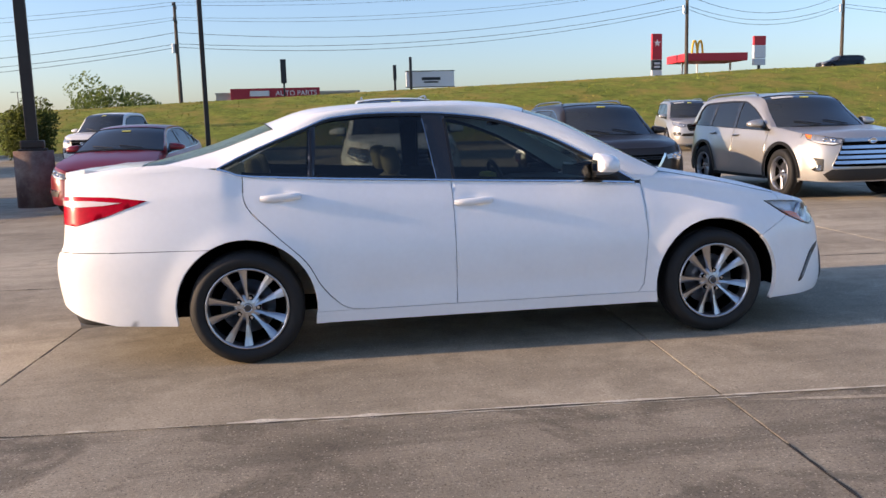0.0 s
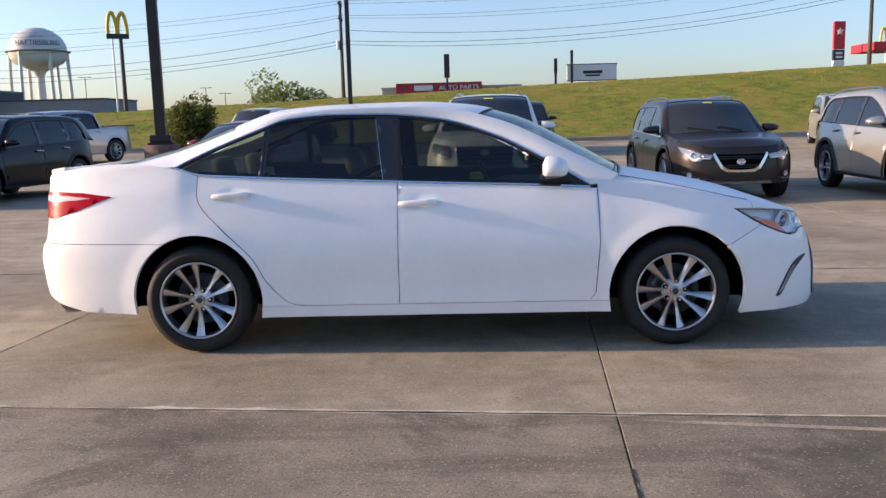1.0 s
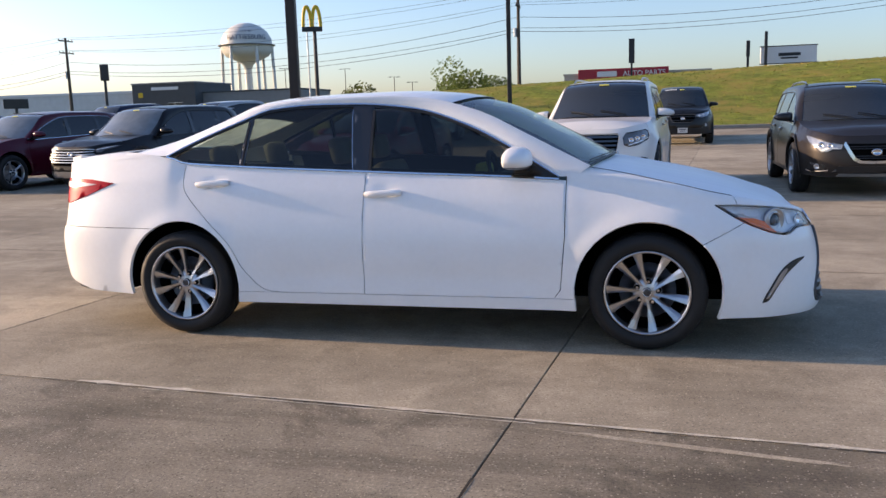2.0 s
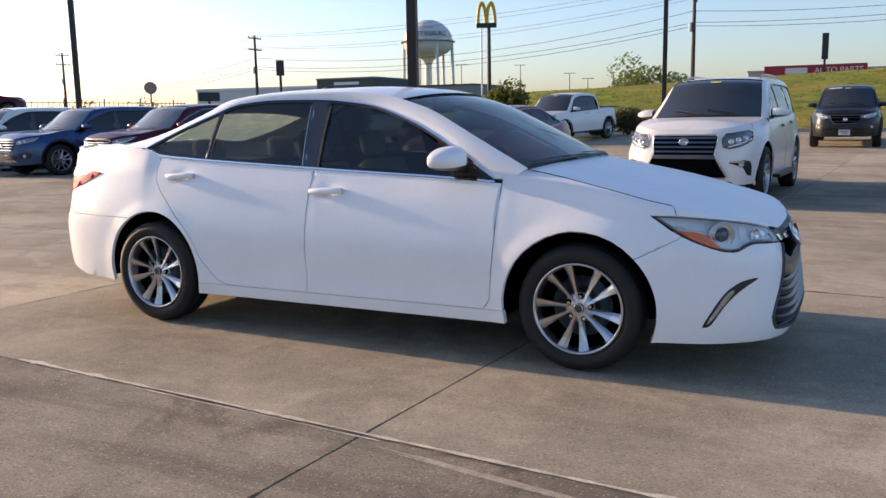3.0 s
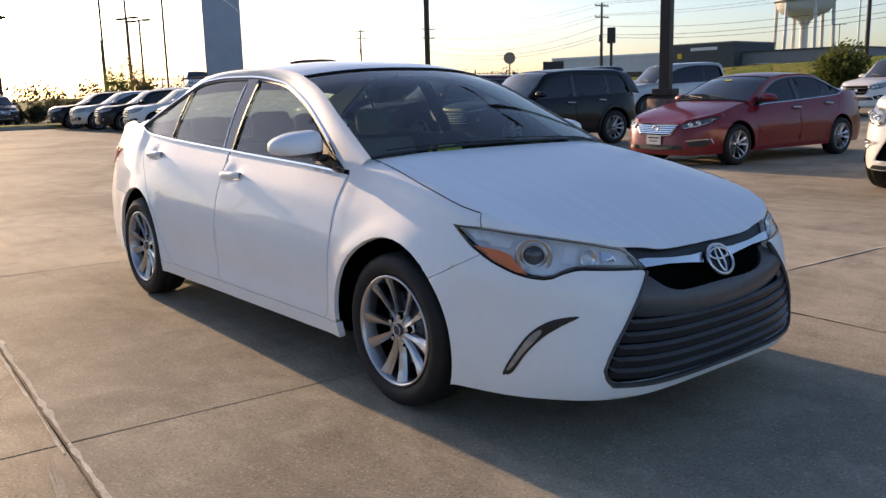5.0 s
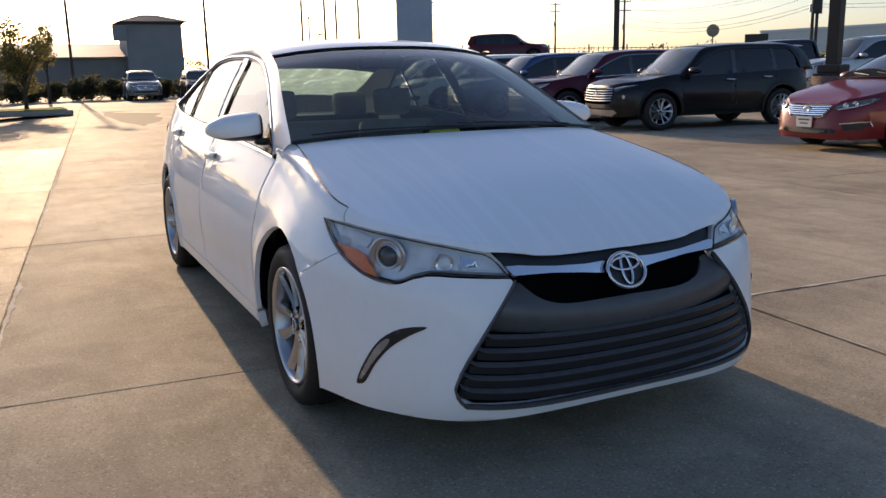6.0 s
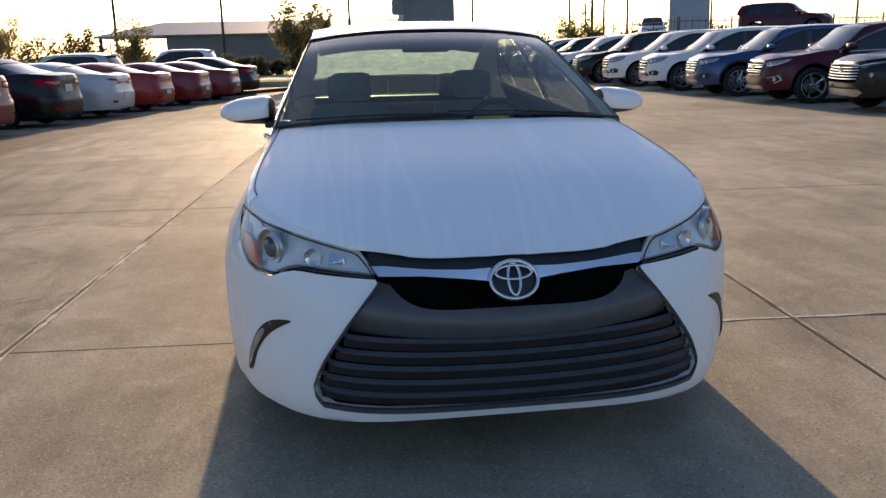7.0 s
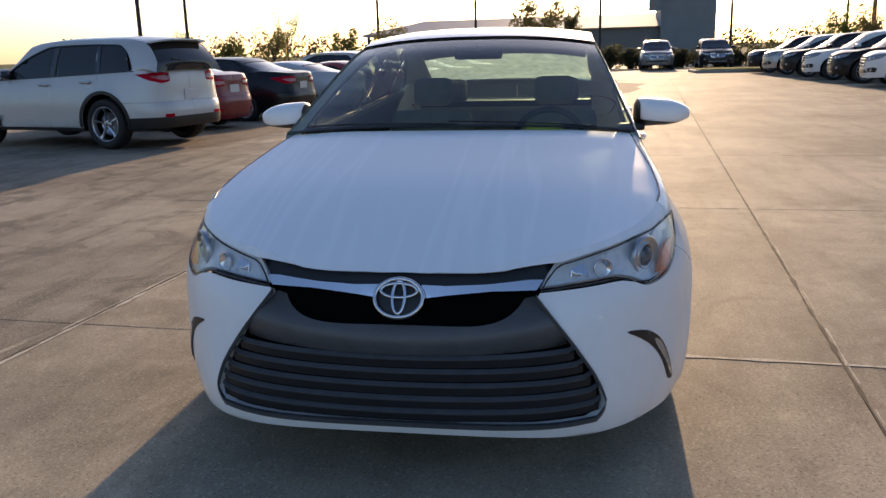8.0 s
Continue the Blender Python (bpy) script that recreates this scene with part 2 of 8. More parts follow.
def panel(name, poly, place, res, mat, parent, label="", gap=0.0, depth=0.012, flip=False):
    """A sheet over the outline poly of a surface's own coordinates, set into space by place(u, v), with a turned-in rim."""
    from mathutils.geometry import delaunay_2d_cdt
    edge = dense(shrink(poly, gap), res)
    lo, hi = edge.min(0), edge.max(0)
    gx, gy = np.meshgrid(np.arange(lo[0] + res * 0.5, hi[0], res), np.arange(lo[1] + res * 0.5, hi[1], res))
    pts = np.stack([gx.ravel(), gy.ravel()], 1)
    if len(pts):
        pts = pts[inside(edge, pts)]
    if len(pts):
        far = np.ones(len(pts), bool)
        for s in range(0, len(edge), 64):
            far &= (np.linalg.norm(pts[:, None] - edge[None, s:s + 64], axis=2).min(1) > res * 0.45)
        pts = pts[far]
    allp = np.concatenate([edge, pts]) if len(pts) else edge
    n = len(edge)
    v2, _, tris, *_ = delaunay_2d_cdt([Vector(p) for p in allp], [(i, (i + 1) % n) for i in range(n)], [], 0, 1e-6)
    v2 = np.array([tuple(v) for v in v2])
    tri = np.array([t for t in tris if len(t) == 3])
    keep = inside(edge, v2[tri].mean(1))
    tri = tri[keep]
    xyz = place(v2[:, 0], v2[:, 1])
    if flip:
        tri = tri[:, ::-1]
    faces = [tuple(t) for t in tri]
    verts = xyz
    if depth != 0:
        # the rim, turned in along the surface's normal
        nrm = np.zeros_like(xyz)
        fn = np.cross(xyz[tri[:, 1]] - xyz[tri[:, 0]], xyz[tri[:, 2]] - xyz[tri[:, 0]])
        for k in range(3):
            np.add.at(nrm, tri[:, k], fn)
        nrm /= np.maximum(np.linalg.norm(nrm, axis=1, keepdims=True), 1e-9)
        count = {}
        for t in tri:
            for a, b in ((t[0], t[1]), (t[1], t[2]), (t[2], t[0])):
                count[(a, b)] = 1
        rim = [(a, b) for a, b in count if (b, a) not in count]
        ids = sorted({i for e in rim for i in e})
        top = {i: len(xyz) + k for k, i in enumerate(ids)}
        low = {i: len(xyz) + len(ids) + k for k, i in enumerate(ids)}
        verts = np.concatenate([xyz, xyz[ids], xyz[ids] - nrm[ids] * depth])
        faces += [(top[b], top[a], low[a], low[b]) for a, b in rim]
    return mesh_object(name, verts, faces, mat, parent, label)


def grid_sheet(name, p, mat, parent, label="", flip=False):
    """A sheet from a grid of points, shape (n, m, 3)."""
    n, m = p.shape[:2]
    idx = np.arange(n * m).reshape(n, m)
    q = np.stack([idx[:-1, :-1], idx[1:, :-1], idx[1:, 1:], idx[:-1, 1:]], -1).reshape(-1, 4)
    if flip:
        q = q[:, ::-1]
    return mesh_object(name, p.reshape(-1, 3), q, mat, parent, label)


def ribbon(name, path, width_way, w, t_way, t, mat, parent, label=""):
    """A flat bar swept along path: w wide along width_way, t thick along t_way (arrays or one vector)."""
    path = np.asarray(path, float)
    ww = np.broadcast_to(np.asarray(width_way, float), path.shape) * w / 2
    tt = np.broadcast_to(np.asarray(t_way, float), path.shape) * t / 2
    ring = np.stack([path - ww - tt, path + ww - tt, path + ww + tt, path - ww + tt], 1)
    n = len(path)
    faces = []
    for i in range(n - 1):
        for k in range(4):
            a, b = i * 4 + k, i * 4 + (k + 1) % 4
            faces.append((a, b, b + 4, a + 4))
    faces += [(3, 2, 1, 0), (4 * n - 4, 4 * n - 3, 4 * n - 2, 4 * n - 1)]
    return mesh_object(name, ring.reshape(-1, 3), faces, mat, parent, label, smooth=False)


def tube(name, path, r, mat, parent=None, label="", sides=6, closed=False):
    path = [Vector(p) for p in path]
    verts, faces = [], []
    n = len(path)
    for i, p in enumerate(path):
        a = path[i - 1] if (i or closed) else path[0]
        b = path[(i + 1) % n] if (i < n - 1 or closed) else path[-1]
        way = (b - a).normalized()
        side = way.cross(Vector((0, 0, 1)))
        side = Vector((1, 0, 0)) if side.length < 1e-3 else side.normalized()
        up = side.cross(way)
        for k in range(sides):
            c = 2 * math.pi * k / sides
            verts.append(p + (side * math.cos(c) + up * math.sin(c)) * r)
    for i in range(n if closed else n - 1):
        j = (i + 1) % n
        for k in range(sides):
            faces.append((i * sides + k, i * sides + (k + 1) % sides, j * sides + (k + 1) % sides, j * sides + k))
    return mesh_object(name, verts, faces, mat, parent, label)


def lathe(name, profile, mat, parent=None, label="", sides=40, axis="y", smooth=True):
    """A turned shape: profile of (radius, along the axis)."""
    verts, faces = [], []
    k = len(profile)
    for i in range(sides):
        c, s = math.cos(2 * math.pi * i / sides), math.sin(2 * math.pi * i / sides)
        for r, a in profile:
            verts.append((r * c, a, r * s) if axis == "y" else (r * c, r * s, a))
    for i in range(sides):
        j = (i + 1) % sides
        for q in range(k - 1):
            faces.append((i * k + q, i * k + q + 1, j * k + q + 1, j * k + q))
    return mesh_object(name, verts, faces, mat, parent, label, smooth)


# ---- cars ----
class Shape:
    """The skin of a car body: a tub that wraps round the plan, with hood, deck and cabin over it. x forward from the rear axle, y to its left."""

    def __init__(self, P):
        self.P = P
        W, wb = P["W"], P["wb"]
        xf, xr = wb + P["fo"], -P["ro"]
        xa, xb = wb - P.get("fa", 0.10), P.get("ra", 0.0)
        a = np.linspace(0, math.pi / 2, 240)
        front = np.stack([xa + (xf - xa) * np.cos(a), W * np.sin(a) ** (2 / P.get("pf", 3.8))], 1)
        side = np.stack([np.linspace(xa, xb, 80)[1:-1], np.full(78, W)], 1)
        rear = np.stack([xb - (xb - xr) * np.sin(a), W * np.cos(a) ** (2 / P.get("pr", 4.2))], 1)
        line = np.concatenate([front, side, rear])
        step = np.concatenate([[0], np.cumsum(np.linalg.norm(np.diff(line, axis=0), axis=1))])
        self.s = np.linspace(0, step[-1], 1200)
        self.x, self.y = np.interp(self.s, step, line[:, 0]), np.interp(self.s, step, line[:, 1])
        tx, ty = np.gradient(self.x), np.gradient(self.y)
        ln = np.hypot(tx, ty)
        self.nx, self.ny = -(-ty) / ln, -tx / ln
        k = np.ones(15) / 15
        pad = lambda v: np.convolve(np.concatenate([np.full(7, v[0]), v, np.full(7, v[-1])]), k, "valid")
        self.nx, self.ny = pad(self.nx), pad(self.ny)
        self.nx[0], self.ny[0], self.nx[-1], self.ny[-1] = 1, 0, -1, 0
        self.end = step[-1]
        self.sh, self.roll = spline(P["sh"]), spline(P["roll"])
        self.bulge = spline(P.get("bulge", [(0.0, 0.0), (9.0, 0.0)]))
        self.fd, self.rd = spline(P["fd"]), spline(P["rd"])
        self.zD = spline(P["dlo"])
        self.R = P["R"]
        self.arch = P["arch"]
        st = np.array(P["cab"], float)
        u = np.arange(len(st))
        self.cab = [spline(list(zip(u, st[:, k]))) for k in range(4)]
        self.crown = spline(list(enumerate(P.get("crown", [0.035] * len(st)))))
        self.hood_edge = self._edge(0.0, self.S(P["cowl"]))
        self.deck_edge = self._edge(self.S(P["deck"][0][0]), self.end) if P["deck"] else None
        tip = self.hood_edge[0]
        self.hz = spline([(tip[0], tip[2]), *P["hood"]])
        if P["deck"]:
            tail = self.deck_edge[-1]
            self.dz = spline([(tail[0], tail[2]), *P["deck"]])

    def S(self, x):
        return float(np.interp(-x, -self.x, self.s))

    def SV(self, x):
        return np.interp(-np.asarray(x, float), -self.x, self.s)

    def F(self, s, v, off=0.0):
        """The tub at the way s round its plan (negative: the car's right) and the height v, which rolls on over the shoulder."""
        s, v = np.asarray(s, float), np.asarray(v, float)
        sg, s = np.where(s < 0, -1.0, 1.0), np.abs(s)
        x, y, nx, ny = (np.interp(s, self.s, q) for q in (self.x, self.y, self.nx, self.ny))
        sh, r = self.sh(x), self.roll(x)
        z = np.minimum(v, sh)
        a = np.clip((v - sh) / r, 0, 1.25)
        P = self.P
        zm = P["zm"]
        d_side = -P["inl"] * np.clip((zm - 0.13 - z) / 0.25, 0, 2) ** 2 - P["inu"] * (1 - P.get("square", 0.0) * np.clip((x - 2.45) / 0.7, 0, 1)) * np.clip((z - zm) / (sh - zm), 0, 1.2) ** 1.8
        d_side = d_side + P.get("crease", 0.008) * np.exp(-(((z - sh + 0.13) / P.get("crease_w", 0.028)) ** 2)) - P.get("scoop", 0.012) * np.exp(-(((z - zm + 0.17) / 0.07) ** 2)) * np.clip((x - 0.35) / 0.3, 0, 1) * np.clip((P["wb"] - 0.35 - x) / 0.3, 0, 1)
        wf, wr = np.clip(nx, 0, 1) ** 2, np.clip(-nx, 0, 1) ** 2
        d = (1 - wf - wr) * d_side + wf * self.fd(z) + wr * self.rd(z)
        for hub in (0.0, P["wb"]):
            e = np.hypot(s - self.S(hub), z - self.R)
            d = d + P.get("flare", 0.014) * np.exp(-(((e - self.arch) / 0.055) ** 2)) * (1 - wf - wr)
        for hx, hz in P.get("dents", ()):
            d = d - 0.013 * np.exp(-(((s - self.S(hx)) / 0.062) ** 2) - ((z - hz + 0.004) / 0.034) ** 2)
        d = d - r * (1 - np.cos(a)) + self.bulge(s) + off
        return np.stack([x + nx * d, sg * np.maximum(y + ny * d, 0), z + r * np.sin(a)], -1)

    def _edge(self, s0, s1):
        s = np.linspace(s0, s1, 90)
        x = np.interp(s, self.s, self.x)
        return self.F(s, self.sh(x) + 1.25 * self.roll(x))

    def top(self, x, y, edge, zc, off=0.0):
        o = np.argsort(edge[:, 0])
        ye, ze = np.interp(x, edge[o, 0], edge[o, 1]), np.interp(x, edge[o, 0], edge[o, 2])
        q = np.clip(np.abs(y) / np.maximum(ye, 0.02), 0, 1)
        c = zc(x)
        ridge = self.P.get("ridge", 0.0) * np.exp(-(((q - 0.68) / 0.16) ** 2)) * np.clip((c - self.P["hood"][0][1] + 0.35) * 3, 0, 1) if zc is self.hz else 0.0
        return np.stack([x, y, c - (c - ze) * q**2.4 + off + ridge], -1)

    def U(self, u, q, off=0.0):
        """The cabin's top: u along its stations from cowl to deck, q across from -1 to 1."""
        u, q = np.asarray(u, float), np.asarray(q, float)
        x, z, y, bow = (f(u) for f in self.cab)
        cr = self.crown(u)
        return np.stack([x - bow * q * q, y * q, z - cr * np.abs(q) ** 2.6 + off], -1)

    def G(self, x, z, side, off=0.0):
        """The cabin's side glass plane."""
        x, z = np.asarray(x, float), np.asarray(z, float)
        b = self.sh(x)
        yb = np.abs(self.F(self.SV(x), b)[..., 1])
        h = z - b
        return np.stack([x, side * (yb - self.P["lean"] * h - self.P["lean2"] * h * h + off), z], -1)


def arc(cx, cz, r, a0, a1, n=14):
    return [(cx + r * math.cos(radians(a0 + (a1 - a0) * i / n)), cz + r * math.sin(radians(a0 + (a1 - a0) * i / n))) for i in range(n + 1)]


def wheel_kit(name, R, rim, width, spokes, metal, twin=0.0):
    """One wheel with its axle along y and its face towards -y, as a mesh with its tyre and rim under it."""
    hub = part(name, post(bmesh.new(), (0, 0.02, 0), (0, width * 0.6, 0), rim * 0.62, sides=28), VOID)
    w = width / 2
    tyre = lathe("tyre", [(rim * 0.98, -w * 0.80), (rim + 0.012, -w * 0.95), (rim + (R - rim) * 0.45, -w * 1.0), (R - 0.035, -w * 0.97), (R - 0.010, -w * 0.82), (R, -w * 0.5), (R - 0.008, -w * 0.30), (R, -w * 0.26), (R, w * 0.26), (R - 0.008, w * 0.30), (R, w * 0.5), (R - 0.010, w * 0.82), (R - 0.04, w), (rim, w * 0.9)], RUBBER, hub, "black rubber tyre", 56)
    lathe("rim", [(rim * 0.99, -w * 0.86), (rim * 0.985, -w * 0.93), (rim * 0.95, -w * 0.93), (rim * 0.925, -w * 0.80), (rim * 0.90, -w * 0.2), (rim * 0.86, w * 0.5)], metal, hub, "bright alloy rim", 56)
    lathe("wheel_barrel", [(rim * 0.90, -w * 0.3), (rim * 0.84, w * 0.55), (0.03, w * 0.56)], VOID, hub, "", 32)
    lathe("brake_disc", [(rim * 0.66, -w * 0.02), (rim * 0.66, w * 0.06), (0.02, w * 0.06)], SATIN, hub, "steel brake disc", 28)
    for i in range(spokes):
        a = 2 * math.pi * i / spokes + (twin if i % 2 else -twin)
        c, s = math.cos(a), math.sin(a)
        bm = bmesh.new()
        rows = []
        for r, half, y in ((0.038, 0.0115, -w * 0.64), (rim * 0.42, 0.0125, -w * 0.63), (rim * 0.72, 0.019, -w * 0.72), (rim * 0.96, 0.027, -w * 0.86)):
            ring = []
            for e, dy in ((-half, 0.014), (-half * 0.85, 0.0), (half * 0.25, 0.006), (half, 0.018), (half * 0.6, 0.045), (-half * 0.6, 0.045)):
                ring.append(bm.verts.new((r * c - e * s, y + dy, r * s + e * c)))
            rows.append(ring)
        for p, q in zip(rows, rows[1:]):
            for k in range(6):
                bm.faces.new((p[k], p[(k + 1) % 6], q[(k + 1) % 6], q[k]))
        bm.faces.new(rows[0][::-1])
        bm.faces.new(rows[-1])
        bmesh.ops.recalc_face_normals(bm, faces=bm.faces)
        part("spoke", bm, metal, hub)
    lathe("hub_plate", [(0.078, -w * 0.40), (0.073, -w * 0.50), (0.046, -w * 0.60), (0.0, -w * 0.61)], metal, hub, "", 28)
    lathe("centre_cap", [(0.027, -w * 0.60), (0.026, -w * 0.69), (0.022, -w * 0.71), (0.0, -w * 0.705)], ALLOY_DARK, hub, "grey centre cap with a plain badge", 20)
    tube("cap_ring", [(0.022 * math.cos(b), -w * 0.712, 0.022 * math.sin(b)) for b in np.linspace(0, 2 * math.pi, 18, endpoint=False)], 0.0028, CHROME, hub, "", 6, True)
    for i in range(5):
        a = 2 * math.pi * (i + 0.25) / 5
        # black disc stands for the shaded pocket round each nut
        part("lug_well", post(bmesh.new(), (0.058 * math.cos(a), -w * 0.40, 0.058 * math.sin(a)), (0.058 * math.cos(a), -w * 0.60, 0.058 * math.sin(a)), 0.0165, 0.0165, 14), VOID, hub, "black disc for the shade round a wheel nut")
        part("lug_nut", post(bmesh.new(), (0.058 * math.cos(a), -w * 0.50, 0.058 * math.sin(a)), (0.058 * math.cos(a), -w * 0.66, 0.058 * math.sin(a)), 0.0115, 0.009, 6), CHROME, hub)
    return hub


def fit_wheels(car, kit, P, track):
    """Copies of the wheel kit at the four corners; the kit itself becomes the first."""
    spots = [(x, sd) for x in (0.0, P["wb"]) for sd in (-1, 1)]
    for i, (x, sd) in enumerate(spots):
        m = pose(x, sd * track, P["R"], 0, 17 + 31 * i, 0 if sd < 0 else 180)
        if i == 0:
            kit.parent = car
            kit.matrix_basis = m
        else:
            w = copy_thing(kit, m)
            w.parent = car


def mirror_pod(car, S, x, z, side, size, mat, cap=True):
    """A door mirror: a rounded shell on a stalk, with its glass."""
    bm = bmesh.new()
    bmesh.ops.create_uvsphere(bm, u_segments=18, v_segments=12, radius=1.0)
    for v in bm.verts:
        t = v.co
        t.x = (0.105 if t.x > 0 else 0.030) * math.copysign(abs(t.x) ** 0.85, t.x)
        t.z = 0.067 * math.copysign(abs(t.z) ** 0.62, t.z) * (1 - 0.34 * t.y * side)
        t.y = 0.120 * math.copysign(abs(t.y) ** (0.5 if t.y * side < 0 else 0.8), t.y)
        if t.z < 0:
            t.z *= 0.70
    under, inner = bm.copy(), bm.copy()
    for shell, co, no in ((under, (0, 0, -0.020), (0.08, 0.10 * side, 1)), (inner, (0, -side * 0.104, 0), (0, side, 0))):
        for v in shell.verts:
            v.co *= 1.018
        bmesh.ops.bisect_plane(shell, geom=shell.verts[:] + shell.edges[:] + shell.faces[:], plane_co=co, plane_no=no, clear_outer=True)
    base = S.G(np.array([x]), np.array([z]), side)[0]
    cy = base[1] + side * 0.122 * size
    pod = part("door_mirror", bm, mat, car, "", True)
    pod.matrix_basis = pose(x - 0.02, cy, z + 0.038 * size, 0, 0, 7 * side) @ Matrix.Scale(size, 4)
    glass = part("mirror_glass", box(-0.0315, -0.028, -0.060, 0.060, -0.026, 0.036, bevel=0.001), CHROME, pod, "mirror glass")
    part("mirror_base", under, DARK_TRIM, pod, "black plastic lower shell", True)
    # black puts the dark of the gap by the pillar into the pod's end
    part("mirror_hinge", inner, DARK_TRIM, pod, "black inner end for the dark gap by the pillar", True)
    part("mirror_stalk", boxes(bmesh.new(), (-0.01, 0.07, -side * 0.135 - 0.055, -side * 0.135 + 0.055, -0.066, -0.036), bevel=0.012), DARK_TRIM, pod, "black plastic stalk")


def door_handle(car, S, x, z, side, mat):
    s = S.S(x)
    base = S.F(np.array([s * side]), np.array([z]))[0]
    t = np.linspace(-1, 1, 17)
    path = np.stack([base[0] + 0.108 * t, base[1] + side * (0.026 * (1 - np.abs(t) ** 4) + 0.012 * np.abs(t) ** 4 + (0.004 if S.P.get("dents") else 0.0) ), base[2] + 0.004 * t + 0.0 * t], 1)
    h = tube("door_handle", path, 0.015, mat, car, "", 10)
    for v in h.data.vertices:
        v.co.z = base[2] + (v.co.z - base[2]) * 1.35 * (1 - 0.25 * min(1.0, abs(v.co.x - base[0]) / 0.11) ** 4)



def soft(points, k=6):
    """An open polyline rounded through its points."""
    p = np.asarray(points, float)
    p = np.concatenate([2 * p[:1] - p[1:2], p, 2 * p[-1:] - p[-2:-1]])
    out = []
    for i in range(1, len(p) - 2):
        p0, p1, p2, p3 = p[i - 1], p[i], p[i + 1], p[i + 2]
        for j in range(k):
            t = j / k
            out.append(tuple(0.5 * (2 * p1 + (p2 - p0) * t + (2 * p0 - 5 * p1 + 4 * p2 - p3) * t * t + (3 * p1 - p0 - 3 * p2 + p3) * t**3)))
    return out + [tuple(p[-2])]


def car_body(car, S, body, res, hero=False, doors=2, trim=None):
    """The painted panels, glass and pillars that all cars here share."""
    P = S.P
    wb, R, A = P["wb"], S.R, S.arch
    zl, zr = P["sill"], P["sill"] + P.get("rocker", 0.055)
    sF, sR, sN = S.S(wb), S.S(0.0), S.S
    dF, dB = P["door_front"], P["door_mid"]
    xq = P["door_rear"]
    gap = 0.0025
    lift = 0.022
    zlip = P["lip"]
    split_f = sF - (A + 0.0) * math.cos(radians(52))
    zf = R + A * math.sin(radians(52))
    tip_x, tip_z = P["lamp_tip"]
    for side in (-1, 1):
        put = lambda u, v, side=side: S.F(u * side, v)
        fl = side < 0
        shx = lambda x: float(S.sh(x))
        up = lambda x: float(S.sh(x) + 1.25 * S.roll(x))
        # front fender: from the lamp's tip over the arch to the door
        xs = np.linspace(P.get("hood_cut", tip_x), P["cowl"], 12)
        nose = P.get("nose_edge") or [(sN(tip_x) - 0.12, tip_z - 0.075), (sN(tip_x), tip_z)]
        fender = [(sN(x), up(x)) for x in xs] + [(sN(dF), up(P["cowl"])), (sN(dF), shx(dF)), (sN(dF), 0.62), (sN(dF - 0.025), zr + 0.05), (sN(dF - 0.06), zr)] + [(sF + A * 0.998, zr)] + arc(sF, R, A, math.degrees(math.asin((zr - R) / A)), P.get("cut_angle", 128))[:] + nose
        panel("front_fender", fender, lambda u, v, side=side: S.F(u * side, v, -0.0015 * np.exp(-(((np.asarray(u) - sN(dF)) / 0.022) ** 2))), res, body, car, "", gap, 0.02, fl)
        # doors
        top = [(sN(x), shx(x)) for x in np.linspace(dB, dF, 7)]
        door = top + [(sN(dF), 0.62), (sN(dF - 0.025), zr + 0.05), (sN(dF - 0.06), zr), (sN(dB) , zr)]
        panel("front_door", door, lambda u, v, side=side: S.F(u * side, v, -0.0015 * np.exp(-(((np.asarray(u) - sN(dB)) / 0.022) ** 2))), res, body, car, "", gap, 0.02, fl)
        rear_arch = arc(sR, R, A + 0.05, 180 - 158, 180 - 118, 6)[::-1]
        if doors == 2:
            top = [(sN(x), shx(x)) for x in np.linspace(xq, dB, 7)]
            low = [(sN(dB), zr), (sR - (A + 0.27), zr), (sR - (A + 0.17), zr + 0.014), (sR - (A + 0.095), zr + 0.07), (sR - A * 1.06, R + 0.12), (sR - A * 0.86, R + A * 0.66), (sR - A * 0.42, R + A * 1.08), (sN(xq) - 0.02, shx(xq) - 0.16)]
            bend = soft([*low[1:], (sN(xq), shx(xq))])
            low = low[:1] + bend[:-1]
            panel("rear_door", top + low, put, res, body, car, "", gap, 0.02, fl)
            seam = bend[::-1]
        else:
            seam = [(sN(dB), shx(dB)), (sN(dB), zr)]
        # rocker under the doors
        panel("rocker_panel", [(sF + A * 0.99, zr), (sF + A * 0.97, zl), (sR - A * 0.97, zl), (sR - A * 0.99, zr)], put, res, trim or body, car, "", gap, 0.03, fl)
        # quarter panel with its arch
        tl = P["tail"]
        zq = P["rear_split"]
        if doors == 2:
            rim = arc(sR, R, A, math.degrees(math.asin((zr - R) / A)) + 180, 180 - 0, 2)
        start = [(sR - A * 0.998, zr)]
        around = arc(sR, R, A, 180 - math.degrees(math.asin((zr - R) / A)), math.degrees(math.asin((zq - R) / A)) if zq < R + A else 40, 16)
        xs = np.linspace(-P["ro"] * 0.93, xq if doors == 2 else dB, 16)
        tops = [(sN(x), shx(x) + 1.25 * float(S.roll(x)) * min(1.0, max(0.0, (P["dlo"][0][0] - x) / 0.35)) ** 1.0) for x in xs]
        tail_edge = [(sN(tl[1]), zq)]
        quarter = seam + start[:0] + around + tail_edge + [(S.end - 0.42, zq), (S.end - 0.42, float(up(-P["ro"])))] + tops[1:-1]
        panel("quarter_panel", quarter, put, res, body, car, "", gap, 0.02, fl)
